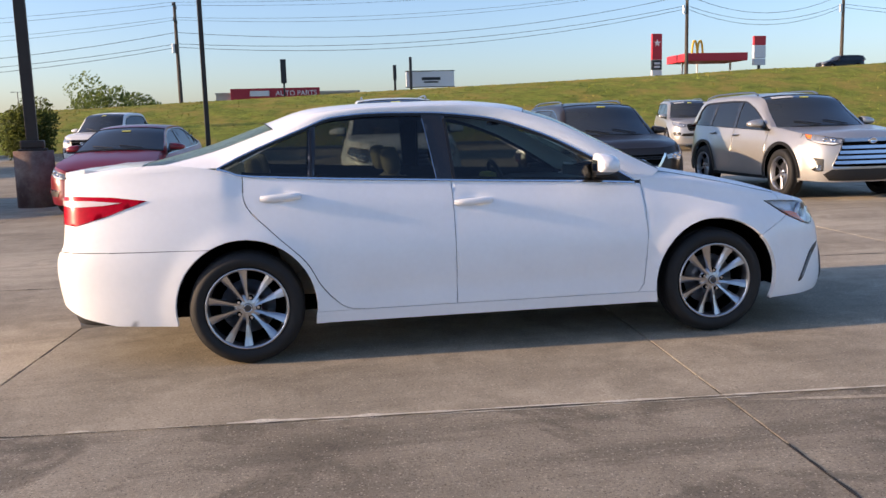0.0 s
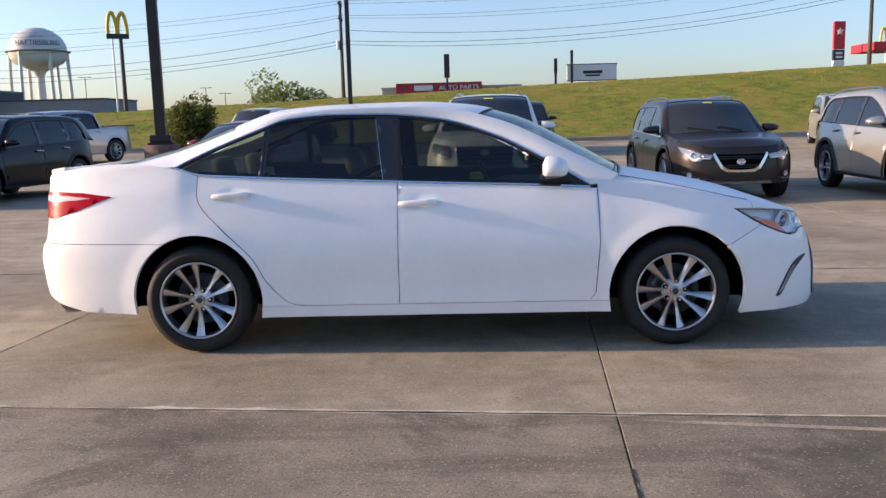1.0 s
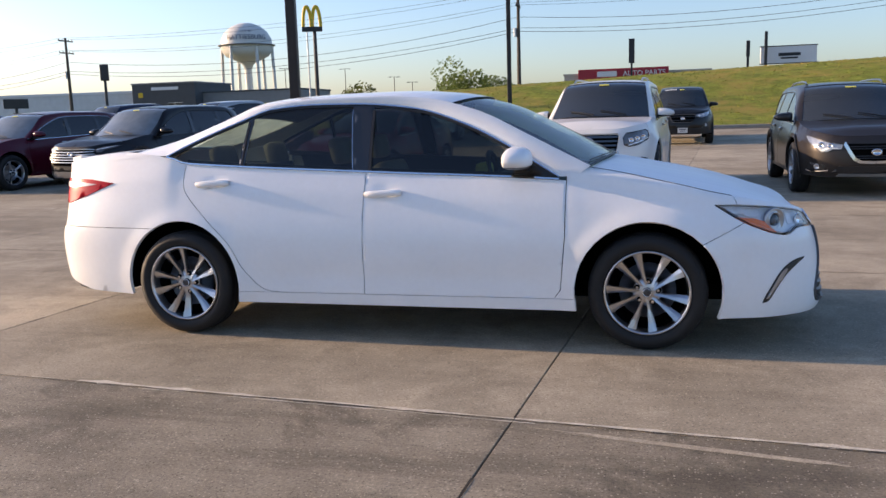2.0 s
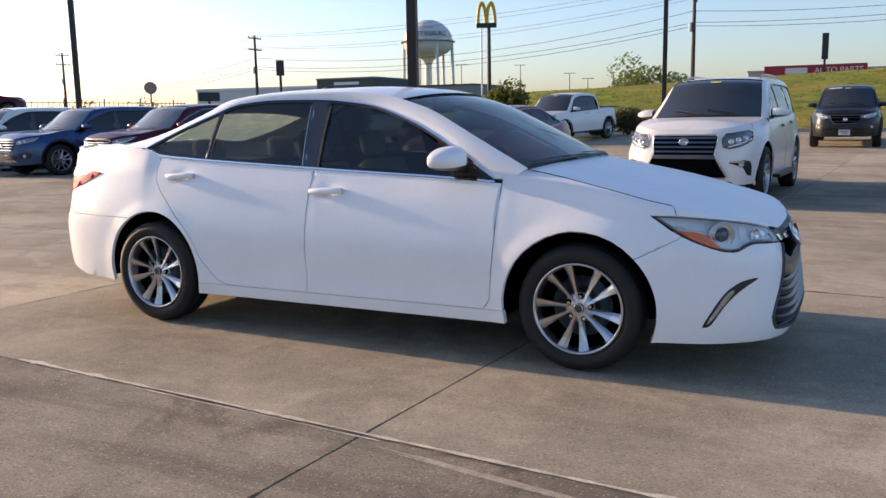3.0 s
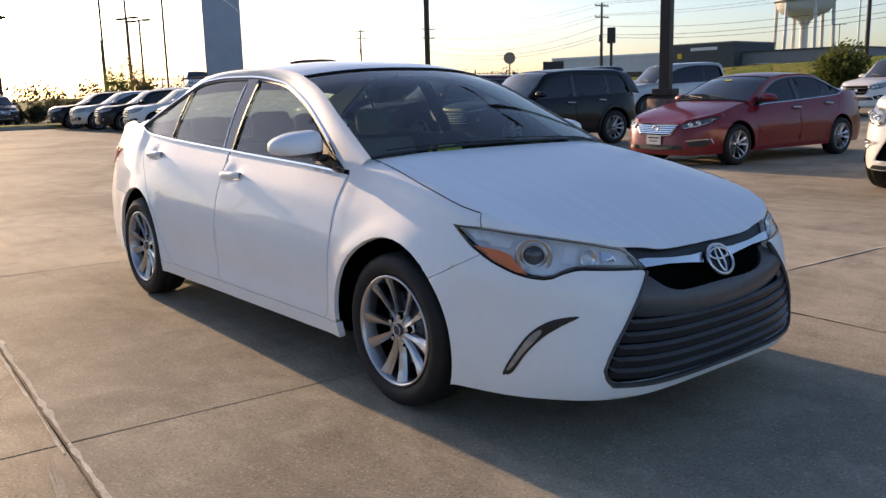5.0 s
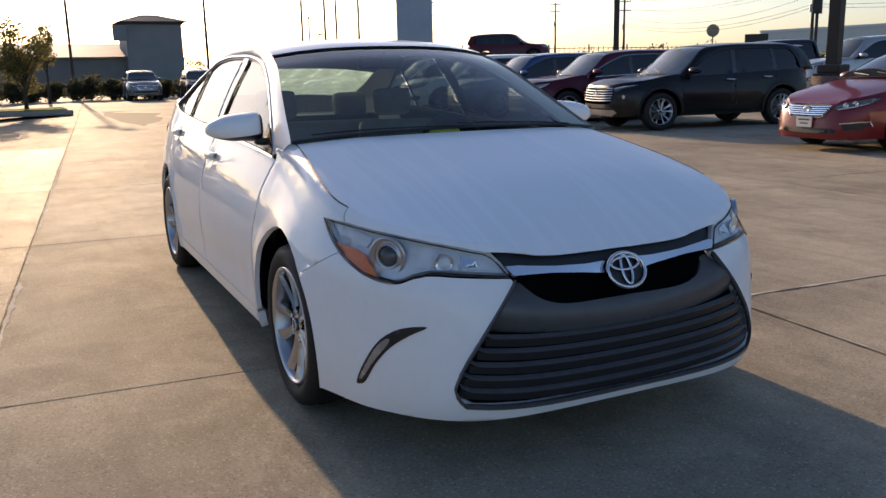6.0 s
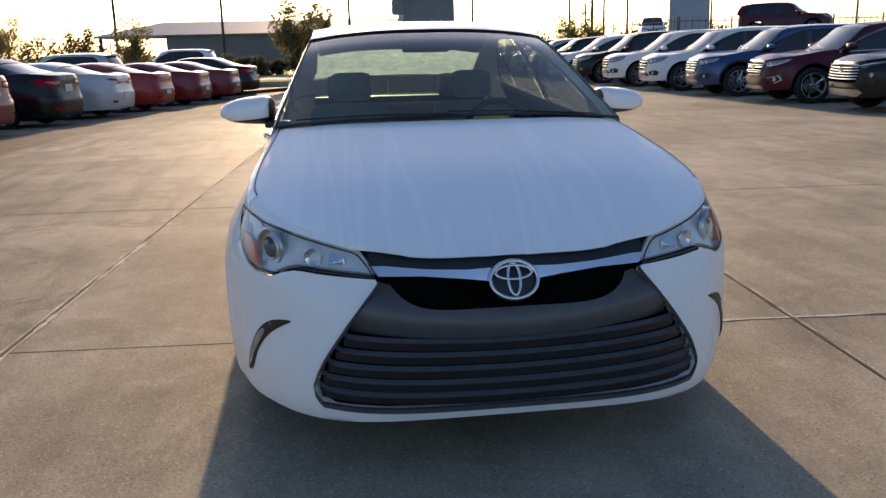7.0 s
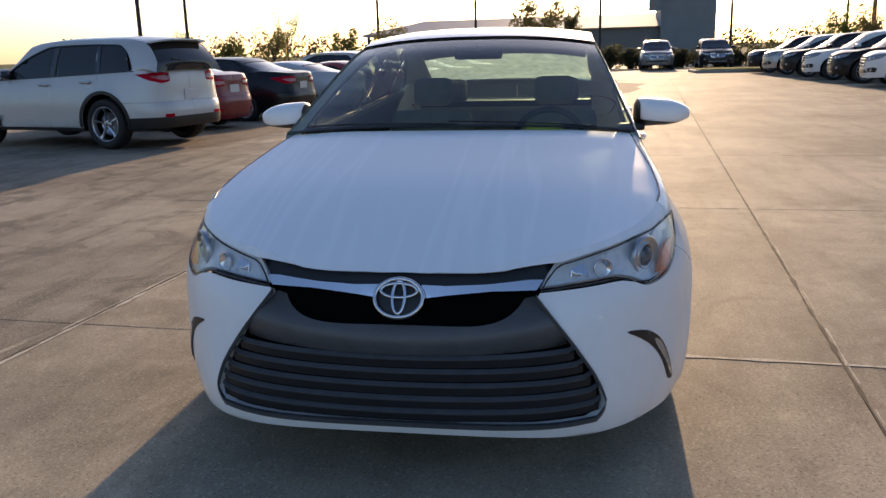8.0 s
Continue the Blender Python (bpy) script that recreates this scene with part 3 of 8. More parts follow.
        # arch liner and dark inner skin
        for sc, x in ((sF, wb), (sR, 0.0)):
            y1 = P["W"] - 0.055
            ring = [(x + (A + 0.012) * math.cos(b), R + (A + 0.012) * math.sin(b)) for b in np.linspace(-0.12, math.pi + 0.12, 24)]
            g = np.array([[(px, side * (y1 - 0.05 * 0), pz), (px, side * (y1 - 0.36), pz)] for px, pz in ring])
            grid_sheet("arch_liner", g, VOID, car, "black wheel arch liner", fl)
        # side windows, pillars and their surround
        put_g = lambda x, z, side=side: S.G(x, z, side, -0.010)
        put_p = lambda x, z, side=side: S.G(x, z, side, -0.002)
        zt = lambda x: float(S.zD(x)) - 0.016
        for i, (x0, x1, k0, k1) in enumerate(P["panes"]):
            lo = [(x, shx(x) + 0.008) for x in np.linspace(x0, x1, 8)]
            hi = [(x, zt(x)) for x in np.linspace(x1 + k1, x0 + k0, 14)]
            hi = [(x, z) for x, z in hi if z > shx(x) + 0.012]
            panel("window_glass", lo + hi, put_g, max(res, 0.03), P["glass"], car, "dark tinted side window", 0, 0, not fl)
            if i:
                px1, pk1 = P["panes"][i - 1][0], P["panes"][i - 1][2]
                lo = [(x1 - 0.004, shx(x1) + 0.004), (px1 + 0.004, shx(px1) + 0.004)]
                hi = [(px1 + pk1 + 0.004, zt(px1 + pk1) + 0.006), (x1 + k1 - 0.004, zt(x1 + k1) + 0.006)]
                panel("door_pillar", lo + hi, put_p, 0.03, GLOSS_BLACK, car, "gloss black door pillar", 0, 0, not fl)
        xs0, xs1 = P["dlo"][0][0], P["dlo"][-1][0]
        xx = np.linspace(xs0, xs1, 46)
        up_line = S.G(xx, S.zD(xx), side, 0.003)
        low_line = S.G(xx, S.sh(xx) + 0.004, side, 0.004)
        ribbon("window_trim", up_line, (0, -side * 0.4, 0.9), 0.009, (0, side, 0.3), 0.007, P["trim"], car, "bright trim over the windows")
        ribbon("belt_trim", low_line, (0, -side * 0.3, 0.95), 0.010, (0, side, 0.2), 0.009, P["trim"], car, "bright trim under the windows")
        edge_in = S.G(xx, S.zD(xx) - 0.010, side, -0.006)
        ribbon("window_seal", edge_in, (0, -side * 0.4, 0.9), 0.024, (0, side, 0.3), 0.008, DARK_TRIM, car, "black rubber seal")
        # roof rail from cowl to deck: pillars and cant rail in one sheet
        n = 70
        u = np.linspace(0, len(P["cab"]) - 1, n)
        xa_ = spline(list(enumerate(P["rail"])))(u)
        za = np.where(xa_ < xs0, S.sh(xa_), np.minimum(S.zD(xa_), 9))
        a = np.where((xa_ < xs0)[:, None], S.F(S.SV(xa_) * side, S.sh(xa_) + 0.2 * S.roll(xa_)), S.G(xa_, za, side))
        b = S.U(u, np.full(n, float(side)))
        rows = []
        for t in np.linspace(0, 1, 7):
            p = a * (1 - t) + b * t
            p[:, 2] += P.get("rail_up", 0.055) * t * (1 - t)
            p[:, 1] += side * P.get("rail_out", 0.075) * t * (1 - t)
            rows.append(p)
        grid_sheet("roof_rail", np.stack(rows, 1), body, car, "painted pillars and roof rail", side < 0)
    # hood and deck
    for nm, edge, zc, back in (("hood", S.hood_edge, S.hz, True), ("trunk_lid", S.deck_edge, S.dz if P["deck"] else None, False)):
        if edge is None:
            continue
        e = edge[:, :2]
        c = e[-1] if back else e[0]
        bow = (P["cab"][0][3] if back else P["cab"][-1][3])
        cross = [(c[0] + bow * (1 - (y / c[1]) ** 2), y) for y in np.linspace(c[1], -c[1], 13)][1:-1]
        left = [tuple(p) for p in e]
        right = [(p[0], -p[1]) for p in e[::-1]]
        poly = (left + cross + right[:-1]) if back else (cross[::-1] + left + right[1:])
        panel(nm, poly, lambda x, y, edge=edge, zc=zc: S.top(x, y, edge, zc), res * 0.9, body, car, "", 0.0 if hero and back else gap, 0.0 if hero and back else 0.007, False)
    # cabin top
    i0, i1 = P["header"]
    last = len(P["cab"]) - 1
    for nm, u0, u1, mat, off, lab in (("windscreen", 0.0, i0, P["screen"], -0.008, "large raked windscreen"), ("roof", i0, i1, P.get("roof_mat") or body, 0.0, ""), ("rear_window", i1, last, P["back_glass"], -0.006, "raked rear window")):
        uu, qq = np.meshgrid(np.linspace(u0, u1, 26), np.linspace(-1, 1, 25), indexing="ij")
        grid_sheet(nm, S.U(uu, qq, off), mat, car, lab, True)
    for u0, ws in ((0.02 if hero else 0.06, 0.012), (i0, 0.006 if hero else 0.014), (i1, 0.014)):
        q = np.linspace(-1, 1, 25)
        ribbon("glass_seal", S.U(np.full(25, u0), q, -0.002), (0.8, 0, -0.5), ws, (0.5, 0, 0.8), 0.006, DARK_TRIM, car, "black glass seal")
    w0 = P["W"]
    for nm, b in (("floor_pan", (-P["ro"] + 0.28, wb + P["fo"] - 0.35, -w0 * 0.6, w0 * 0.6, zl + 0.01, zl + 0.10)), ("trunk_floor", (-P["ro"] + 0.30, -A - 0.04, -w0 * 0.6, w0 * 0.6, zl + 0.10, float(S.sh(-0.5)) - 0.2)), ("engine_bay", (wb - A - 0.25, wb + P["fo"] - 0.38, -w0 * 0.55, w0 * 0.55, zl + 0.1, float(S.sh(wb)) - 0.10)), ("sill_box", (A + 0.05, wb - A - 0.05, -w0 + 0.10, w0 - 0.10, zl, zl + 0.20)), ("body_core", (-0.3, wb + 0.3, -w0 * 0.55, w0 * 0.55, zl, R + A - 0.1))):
        part(nm, box(*b), VOID, car, "near-black filler for shade under the body")


def cab_seat(parent, x, y, w, zb, mat, tall=0.62, bench=False):
    """A seat with cushion, raked backrest and headrests, as parts of the car."""
    s = part("seat", box(x - 0.02, x + 0.48, y - w / 2, y + w / 2, zb, zb + 0.17, bevel=0.05), mat, parent, "tan fabric seat", True)
    bk = part("backrest", box(-0.07, 0.07, -w / 2, w / 2, 0.0, tall, bevel=0.06), mat, s, "", True)
    bk.matrix_basis = pose(x + 0.02, y, zb + 0.12, 0, -20, 0)
    for hy in ((-w * 0.32, w * 0.32) if bench else (0.0,)):
        h = part("headrest", box(-0.05, 0.05, -0.12, 0.12, 0.0, 0.17, bevel=0.045), mat, s, "", True)
        h.matrix_basis = pose(x - 0.02 - math.sin(radians(20)) * tall, y + hy, zb + 0.14 + tall * 0.95, 0, -12, 0)


def hero_params():
    return dict(
        W=0.918, wb=2.775, fo=0.955, ro=1.080, R=0.318, arch=0.385, fa=0.10, ra=0.54, pf=4.9, pr=8.0, square=0.42, zm=0.55, inl=0.028, inu=0.128, lean=0.42, lean2=0.32,
        sh=[(3.73, 0.662), (3.7128, 0.708), (3.6488, 0.728), (3.4865, 0.752), (3.1331, 0.800), (2.8944, 0.840), (2.34, 0.920), (1.3, 0.973), (0.2, 1.030), (0, 1.045), (-0.13, 1.085), (-0.5, 1.068), (-0.9, 1.045), (-1.08, 1.035)],
        roll=[(3.73, 0.020), (3.4674, 0.030), (3.1331, 0.050), (2.8944, 0.066), (2.34, 0.085), (-0.13, 0.055), (-0.6, 0.055), (-1.08, 0.035)],
        fd=[(0.15, -0.06), (0.20, -0.015), (0.26, 0.0), (0.36, -0.010), (0.5, -0.032), (0.62, -0.066), (0.70, -0.112), (0.80, -0.170)],
        rd=[(0.15, -0.12), (0.28, -0.045), (0.42, -0.012), (0.54, 0.0), (0.62, -0.01), (0.68, -0.045), (0.85, -0.065), (1.03, -0.075)],
        dlo=[(-0.13, 1.090), (0.0, 1.155), (0.20, 1.240), (0.36, 1.303), (0.52, 1.360), (0.80, 1.380), (1.07, 1.376), (1.43, 1.340), (1.75, 1.240), (1.98, 1.128), (2.30, 0.940)],
        cab=[(2.56, 1.030, 0.758, 0.09), (2.24, 1.205, 0.684, 0.12), (1.90, 1.364, 0.612, 0.115), (1.60, 1.434, 0.582, 0.08), (1.25, 1.457, 0.576, 0.04), (0.80, 1.452, 0.575, 0.0), (0.42, 1.428, 0.570, -0.03), (0.12, 1.340, 0.562, -0.06), (-0.25, 1.215, 0.575, -0.08), (-0.62, 1.120, 0.61, -0.06)],
        rail=[2.40, 2.03, 1.74, 1.46, 1.12, 0.74, 0.44, 0.16, -0.16, -0.58], header=(2.45, 7.0), cowl=2.46, deck=[(-0.56, 1.122), (-0.75, 1.118)], hood=[(3.5247, 0.745), (3.4196, 0.797), (3.1809, 0.885), (2.7989, 0.965), (2.5, 1.018), (2.36, 1.03)],
        panes=[(1.20, 2.27, -0.02, -0.55), (0.40, 1.10, 0.02, -0.05), (-0.08, 0.37, 0.36, 0.02)], door_front=2.34, door_mid=1.183, door_rear=0.0, sill=0.212, lip=0.185, lamp_tip=(3.085, 0.787), hood_cut=3.22, cut_angle=136, nose_edge=[(1.095, 0.694), (1.145, 0.722), (1.245, 0.787), (1.12, 0.783)], tail=(-0.52, -0.9), rear_split=0.655,
        glass=GLASS_SIDE, screen=GLASS_CLEAR, back_glass=GLASS_DEWY, trim=CHROME, ridge=0.003, crease=0.005, crease_w=0.05, flare=0.011, bulge=[(0.70, 0.0), (0.85, 0.008), (1.0, 0.026), (1.2, 0.033), (1.4, 0.022), (1.65, 0.004), (1.8, 0.0)], rocker=0.068, rail_up=0.022, rail_out=0.02, crown=[0.035, 0.034, 0.038, 0.042, 0.040, 0.036, 0.038, 0.040, 0.036, 0.032], dents=[(0.21, 0.925), (1.30, 0.860)])


def dewy_paint():
    """The white paint with dried dew: streaks that ran down the slope of the hood."""
    m = paint("dewy white paint", (0.90, 0.905, 0.90), 0.0, 0.5)
    nt = m.node_tree
    b = nt.nodes["Principled BSDF"]
    b.inputs["Coat Weight"].default_value = 0.14
    b.inputs["Specular IOR Level"].default_value = 0.2
    tc = nt.nodes.new("ShaderNodeTexCoord")
    mp = nt.nodes.new("ShaderNodeMapping")
    mp.inputs["Scale"].default_value = (1.6, 5.5, 1.0)
    n = nt.nodes.new("ShaderNodeTexNoise")
    n.inputs["Scale"].default_value, n.inputs["Detail"].default_value, n.inputs["Distortion"].default_value = 1.6, 6.0, 2.2
    r = nt.nodes.new("ShaderNodeMapRange")
    r.inputs[1].default_value, r.inputs[2].default_value, r.inputs[3].default_value, r.inputs[4].default_value = 0.42, 0.60, 0.05, 0.16
    nt.links.new(tc.outputs["Object"], mp.inputs["Vector"])
    nt.links.new(mp.outputs[0], n.inputs["Vector"])
    nt.links.new(n.outputs[0], r.inputs[0])
    nt.links.new(r.outputs[0], b.inputs["Coat Roughness"])
    # thin pale runs left by drying drops
    mp2 = nt.nodes.new("ShaderNodeMapping")
    mp2.inputs["Scale"].default_value = (0.55, 6.5, 0.4)
    n2 = nt.nodes.new("ShaderNodeTexNoise")
    n2.inputs["Scale"].default_value, n2.inputs["Detail"].default_value, n2.inputs["Distortion"].default_value = 1.0, 2.5, 0.35
    away = nt.nodes.new("ShaderNodeMath")
    away.operation = "SUBTRACT"
    away.inputs[1].default_value = 0.5
    size = nt.nodes.new("ShaderNodeMath")
    size.operation = "ABSOLUTE"
    line = nt.nodes.new("ShaderNodeMapRange")
    line.inputs[1].default_value, line.inputs[2].default_value, line.inputs[3].default_value, line.inputs[4].default_value = 0.0, 0.05, 1.0, 0.0
    tone = nt.nodes.new("ShaderNodeMix")
    tone.data_type = "RGBA"
    tone.inputs[6].default_value, tone.inputs[7].default_value = (0.885, 0.892, 0.895, 1), (0.925, 0.93, 0.93, 1)
    bump = nt.nodes.new("ShaderNodeBump")
    bump.inputs["Strength"].default_value, bump.inputs["Distance"].default_value = 0.03, 0.003
    nt.links.new(tc.outputs["Object"], mp2.inputs["Vector"])
    nt.links.new(mp2.outputs[0], n2.inputs["Vector"])
    nt.links.new(n2.outputs[0], away.inputs[0])
    nt.links.new(away.outputs[0], size.inputs[0])
    nt.links.new(size.outputs[0], line.inputs[0])
    nt.links.new(line.outputs[0], tone.inputs[0])
    nt.links.new(line.outputs[0], bump.inputs["Height"])
    nt.links.new(tone.outputs[2], b.inputs["Base Color"])
    nt.links.new(bump.outputs[0], b.inputs["Normal"])
    return m


DEWY = dewy_paint()


def hero_car():
    P = hero_params()
    S = Shape(P)
    car = thing("sedan", pose(0.0, 0.044, -0.004, -0.25, 0, -0.55), "white sedan with tinted windows and alloy wheels on the concrete", "car")
    car_body(car, S, WHITE, 0.026, True)
    sF, A, R = S.S(P["wb"]), S.arch, S.R
    gw = spline([(0.225, 0.57), (0.25, 0.615), (0.29, 0.640), (0.35, 0.620), (0.45, 0.557), (0.55, 0.480), (0.62, 0.422), (0.645, 0.405)])
    tx, tz = P["lamp_tip"]
    sx = lambda s: float(np.interp(s, S.s, S.x))
    up_edge = spline([(0.52, 0.710), (0.725, 0.741), (0.935, 0.766), (1.10, 0.781), (1.245, 0.788)])
    lamp_top = [(float(s), float(up_edge(s))) for s in np.linspace(0.52, 1.23, 26)]
    lamp_low = [(1.145, 0.722), (1.05, 0.673), (0.96, 0.639), (0.905, 0.625), (0.86, 0.620), (0.825, 0.624), (0.785, 0.640), (0.74, 0.650), (0.70, 0.650), (0.56, 0.641)]
    hood_front = spline([(0.0, 0.689), (0.13, 0.692), (0.2, 0.696), (0.3, 0.702), (0.38, 0.705), (0.45, 0.708), (0.52, 0.712)])
    grille_top = lambda q: float(hood_front(abs(q)))
    # bumper: a U round the grille
    half = [(0.0, P["lip"])] + [(s, P["lip"] + 0.0) for s in (0.3, 0.6, 0.9)] + [(sF - A * 0.99, P["lip"] + 0.005)] + arc(sF, R, A, 200, 136, 12) + [(1.095, 0.694)] + lamp_low[1:] + [(0.43, 0.632)] + [(float(gw(z)), z) for z in (0.62, 0.58, 0.53, 0.47, 0.41, 0.35, 0.30, 0.265)] + [(0.58, 0.240), (0.40, 0.226), (0.2, 0.220), (0.0, 0.218)]
    poly = half + [(-s, z) for s, z in half[::-1] if s > 0]
    panel("front_bumper", poly, lambda s, v: S.F(s, v), 0.026, WHITE, car, "", 0.002, 0.03)
    # grille: near-black sheet for the shaded opening, grey upper bar and slats
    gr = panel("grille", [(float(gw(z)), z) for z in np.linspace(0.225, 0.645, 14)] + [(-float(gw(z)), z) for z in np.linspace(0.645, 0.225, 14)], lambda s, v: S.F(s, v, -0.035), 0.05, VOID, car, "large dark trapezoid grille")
    for z in (0.268, 0.308, 0.349, 0.391, 0.432):
        w = float(gw(z + 0.015)) - 0.020
        q = np.linspace(-w, w, 45)
        zz = z + 0.031 * (q / w) ** 2
        slat = ribbon("slat", S.F(q, zz - 0.016, -0.016), (0.25, 0, 1), 0.026, (1, 0, -0.25), 0.020, SLAT, gr, "dark grey slat")
        lip_z = zz + 0.010 * np.clip((np.abs(q) / w - 0.955) / 0.045, 0, 1)
        ribbon("slat_lip", S.F(q, lip_z, -0.008), (0.5, 0, 1), 0.0055, (1, 0, -0.5), 0.016, LIP_HIGHLIGHT, slat, "lighter slat lip, painted for its top-lit edge")
    s = np.linspace(-1, 1, 41)
    lo = [(q * (float(gw(0.475)) - 0.014), 0.440 + 0.032 * q * q) for q in s]
    hi = [(q * 0.400, 0.531 + 0.098 * abs(q) ** 6) for q in s[::-1]]
    cap = [(float(gw(z)) - 0.010, z) for z in (0.52, 0.57, 0.61, 0.634)]
    panel("grille_bar", lo + cap + hi + [(-a, b) for a, b in cap[::-1]], lambda a, v: S.F(a, v, 0.006 - 6.0 * (np.asarray(v) - 0.487 - 0.25 * np.asarray(a) ** 2) ** 2), 0.018, GREY_TRIM, gr, "broad dark grey upper bar with upturned ends", 0, 0.035)
    rim = [(float(gw(z)) - 0.004, z) for z in np.linspace(0.245, 0.62, 24)]
    ring = rim[::-1] + [(float(q), 0.2255 + 0.018 * (abs(q) / 0.58) ** 3) for q in np.linspace(0.58, -0.58, 25)] + [(-a, b) for a, b in rim]
    ring = np.array(ring)
    ribbon("grille_frame", S.F(ring[:, 0], ring[:, 1], 0.001), (0.3, 0, 1), 0.016, (1, 0, 0), 0.016, GREY_TRIM, gr, "dark grey grille edge")
    upp = [(q * 0.50, grille_top(q * 0.50) + 0.004) for q in np.linspace(-1, 1, 21)]
    lip = [(float(s), grille_top(s)) for s in np.linspace(-0.52, 0.52, 27)]
    brow_r = [(float(s), float(up_edge(s)) + 0.003) for s in np.linspace(0.54, 1.117, 18)]
    over = [(float(s), float(S.sh(sx(abs(s))) + 1.25 * S.roll(sx(abs(s))))) for s in np.linspace(S.S(3.22) - 0.002, 0.002 - S.S(3.22), 90)]
    panel("hood_lip", [(-a, c) for a, c in brow_r[::-1]] + lip + brow_r + over, lambda a, v: S.F(a, v), 0.022, DEWY, car, "", 0.0, 0.003)
    panel("upper_grille", upp + [(0.44, 0.645), (0.2, 0.622), (0.0, 0.600), (-0.2, 0.622), (-0.44, 0.645)], lambda a, v: S.F(a, v, -0.022), 0.04, DARK_TRIM, gr, "narrow black upper grille")
    for sd in (-1, 1):
        w = [(0.065, 0.612), (0.16, 0.624), (0.28, 0.636), (0.42, 0.640), (0.445, 0.668), (0.40, 0.668), (0.26, 0.654), (0.14, 0.648), (0.065, 0.650)]
        panel("chrome_wing", [(sd * a, b) for a, b in w], lambda a, v: S.F(a, v, 0.006), 0.03, CHROME, gr, "chrome bar beside the badge", 0, 0.03)
    ex = float(S.F(0.0, 0.618)[0]) + 0.026
    tilt = lambda z: ex - (z - 0.618) * 0.55
    oval = lambda ry, rz, cz, n=36: [(tilt(cz + rz * math.sin(a)), ry * math.cos(a), cz + rz * math.sin(a)) for a in np.linspace(0, 2 * math.pi, n, endpoint=False)]
    badge = lathe("badge", [(0.0, 0.0), (0.9, 0.0), (1.0, -0.3)], DARK_TRIM, gr, "oval chrome badge of plain rings", 32)
    badge.matrix_basis = Matrix(((0.0, 0.012, -0.028, ex - 0.008), (0.072, 0, 0, 0), (0, 0.0066, 0.05, 0.618), (0, 0, 0, 1)))
    for nm, ring in (("badge_ring", oval(0.074, 0.052, 0.618)), ("badge_oval", oval(0.056, 0.019, 0.638)), ("badge_oval", oval(0.019, 0.044, 0.620))):
        tube(nm, ring, 0.0068 if nm == "badge_ring" else 0.0055, CHROME, gr, "", 6, True)
    for side in (-1, 1):
        put = lambda a, v, side=side, off=0.0: S.F(a * side, v, off)
        fl = side < 0
        poly = [(0.43, 0.632), (0.455, 0.668), (0.49, 0.698)] + lamp_top + [(1.245, 0.787)] + lamp_low
        lamp = panel("headlamp", poly, lambda a, v, side=side: S.F(a * side, v, -0.030), 0.03, LAMP_SHELL, car, "clear headlamp with projector and amber reflector", 0.004, -0.025, fl)
        panel("lamp_lens", poly, lambda a, v, side=side: S.F(a * side, v, 0.0015), 0.03, GLASS_LENS, lamp, "slightly hazed clear lens", 0.003, 0.0, fl)
        rim2 = dense(shrink(poly, 0.005), 0.03)
        rim2 = np.concatenate([rim2, rim2[:1]])
        ribbon("lamp_seal", S.F(rim2[:, 0] * side, rim2[:, 1], -0.001), (0, 0, 1), 0.0032, (0.8, side * 0.6, 0), 0.005, DARK_TRIM, lamp, "dark seal")
        c = S.F(np.array([0.905 * side]), np.array([0.694]), -0.022)[0]
        lens = lathe("projector", [(0.050, 0.006), (0.052, -0.006), (0.047, -0.010), (0.040, 0.0), (0.034, -0.006), (0.031, -0.010), (0.027, 0.002)], SATIN, lamp, "round projector", 28)
        lens.matrix_basis = pose(*c, 0, 0, 90 + side * 52) @ Matrix.Scale(1.28, 4)
        bulb = lathe("projector_lens", [(0.028, 0.002), (0.024, -0.008), (0.013, -0.013), (0.0, -0.015)], GLASS_SCREEN, lamp, "", 24)
        bulb.matrix_basis = pose(*c, 0, 0, 90 + side * 52) @ Matrix.Scale(1.28, 4)
        am = [(0.915, 0.636), (0.965, 0.646), (1.05, 0.679), (1.135, 0.722), (1.035, 0.712), (0.985, 0.698)]
        panel("amber_reflector", am, lambda a, v, side=side: S.F(a * side, v, -0.005), 0.02, AMBER, lamp, "amber turn reflector", 0, 0.02, fl)
        inner = [(0.49, 0.655), (0.53, 0.692), (0.66, 0.716), (0.79, 0.730), (0.80, 0.668), (0.64, 0.660)]
        panel("inner_reflector", inner, lambda a, v, side=side: S.F(a * side, v, -0.026), 0.02, LAMP_SILVER, lamp, "bright ribbed reflector", 0, 0.012, fl)
        brow = [(0.99, 0.742), (1.06, 0.760), (1.15, 0.772), (1.20, 0.774), (1.14, 0.738), (1.05, 0.718), (1.00, 0.716)]
        panel("side_reflector", brow, lambda a, v, side=side: S.F(a * side, v, -0.022), 0.02, LAMP_SILVER, lamp, "bright side reflector", 0, 0.012, fl)
        c2 = S.F(np.array([0.69 * side]), np.array([0.686]), -0.020)[0]
        bowl = lathe("high_beam", [(0.030, -0.004), (0.031, -0.010), (0.028, -0.010), (0.016, 0.010), (0.0, 0.014)], CHROME, lamp, "bright reflector bowl", 22)
        bowl.matrix_basis = pose(*c2, 0, 0, 90 + side * 30)
        turn_l = [(0.545, 0.668), (0.555, 0.690), (0.62, 0.703), (0.62, 0.672)]
        panel("turn_lamp", turn_l, lambda a, v, side=side: S.F(a * side, v, -0.014), 0.02, CHROME, lamp, "small bright inner reflector", 0, 0.01, fl)
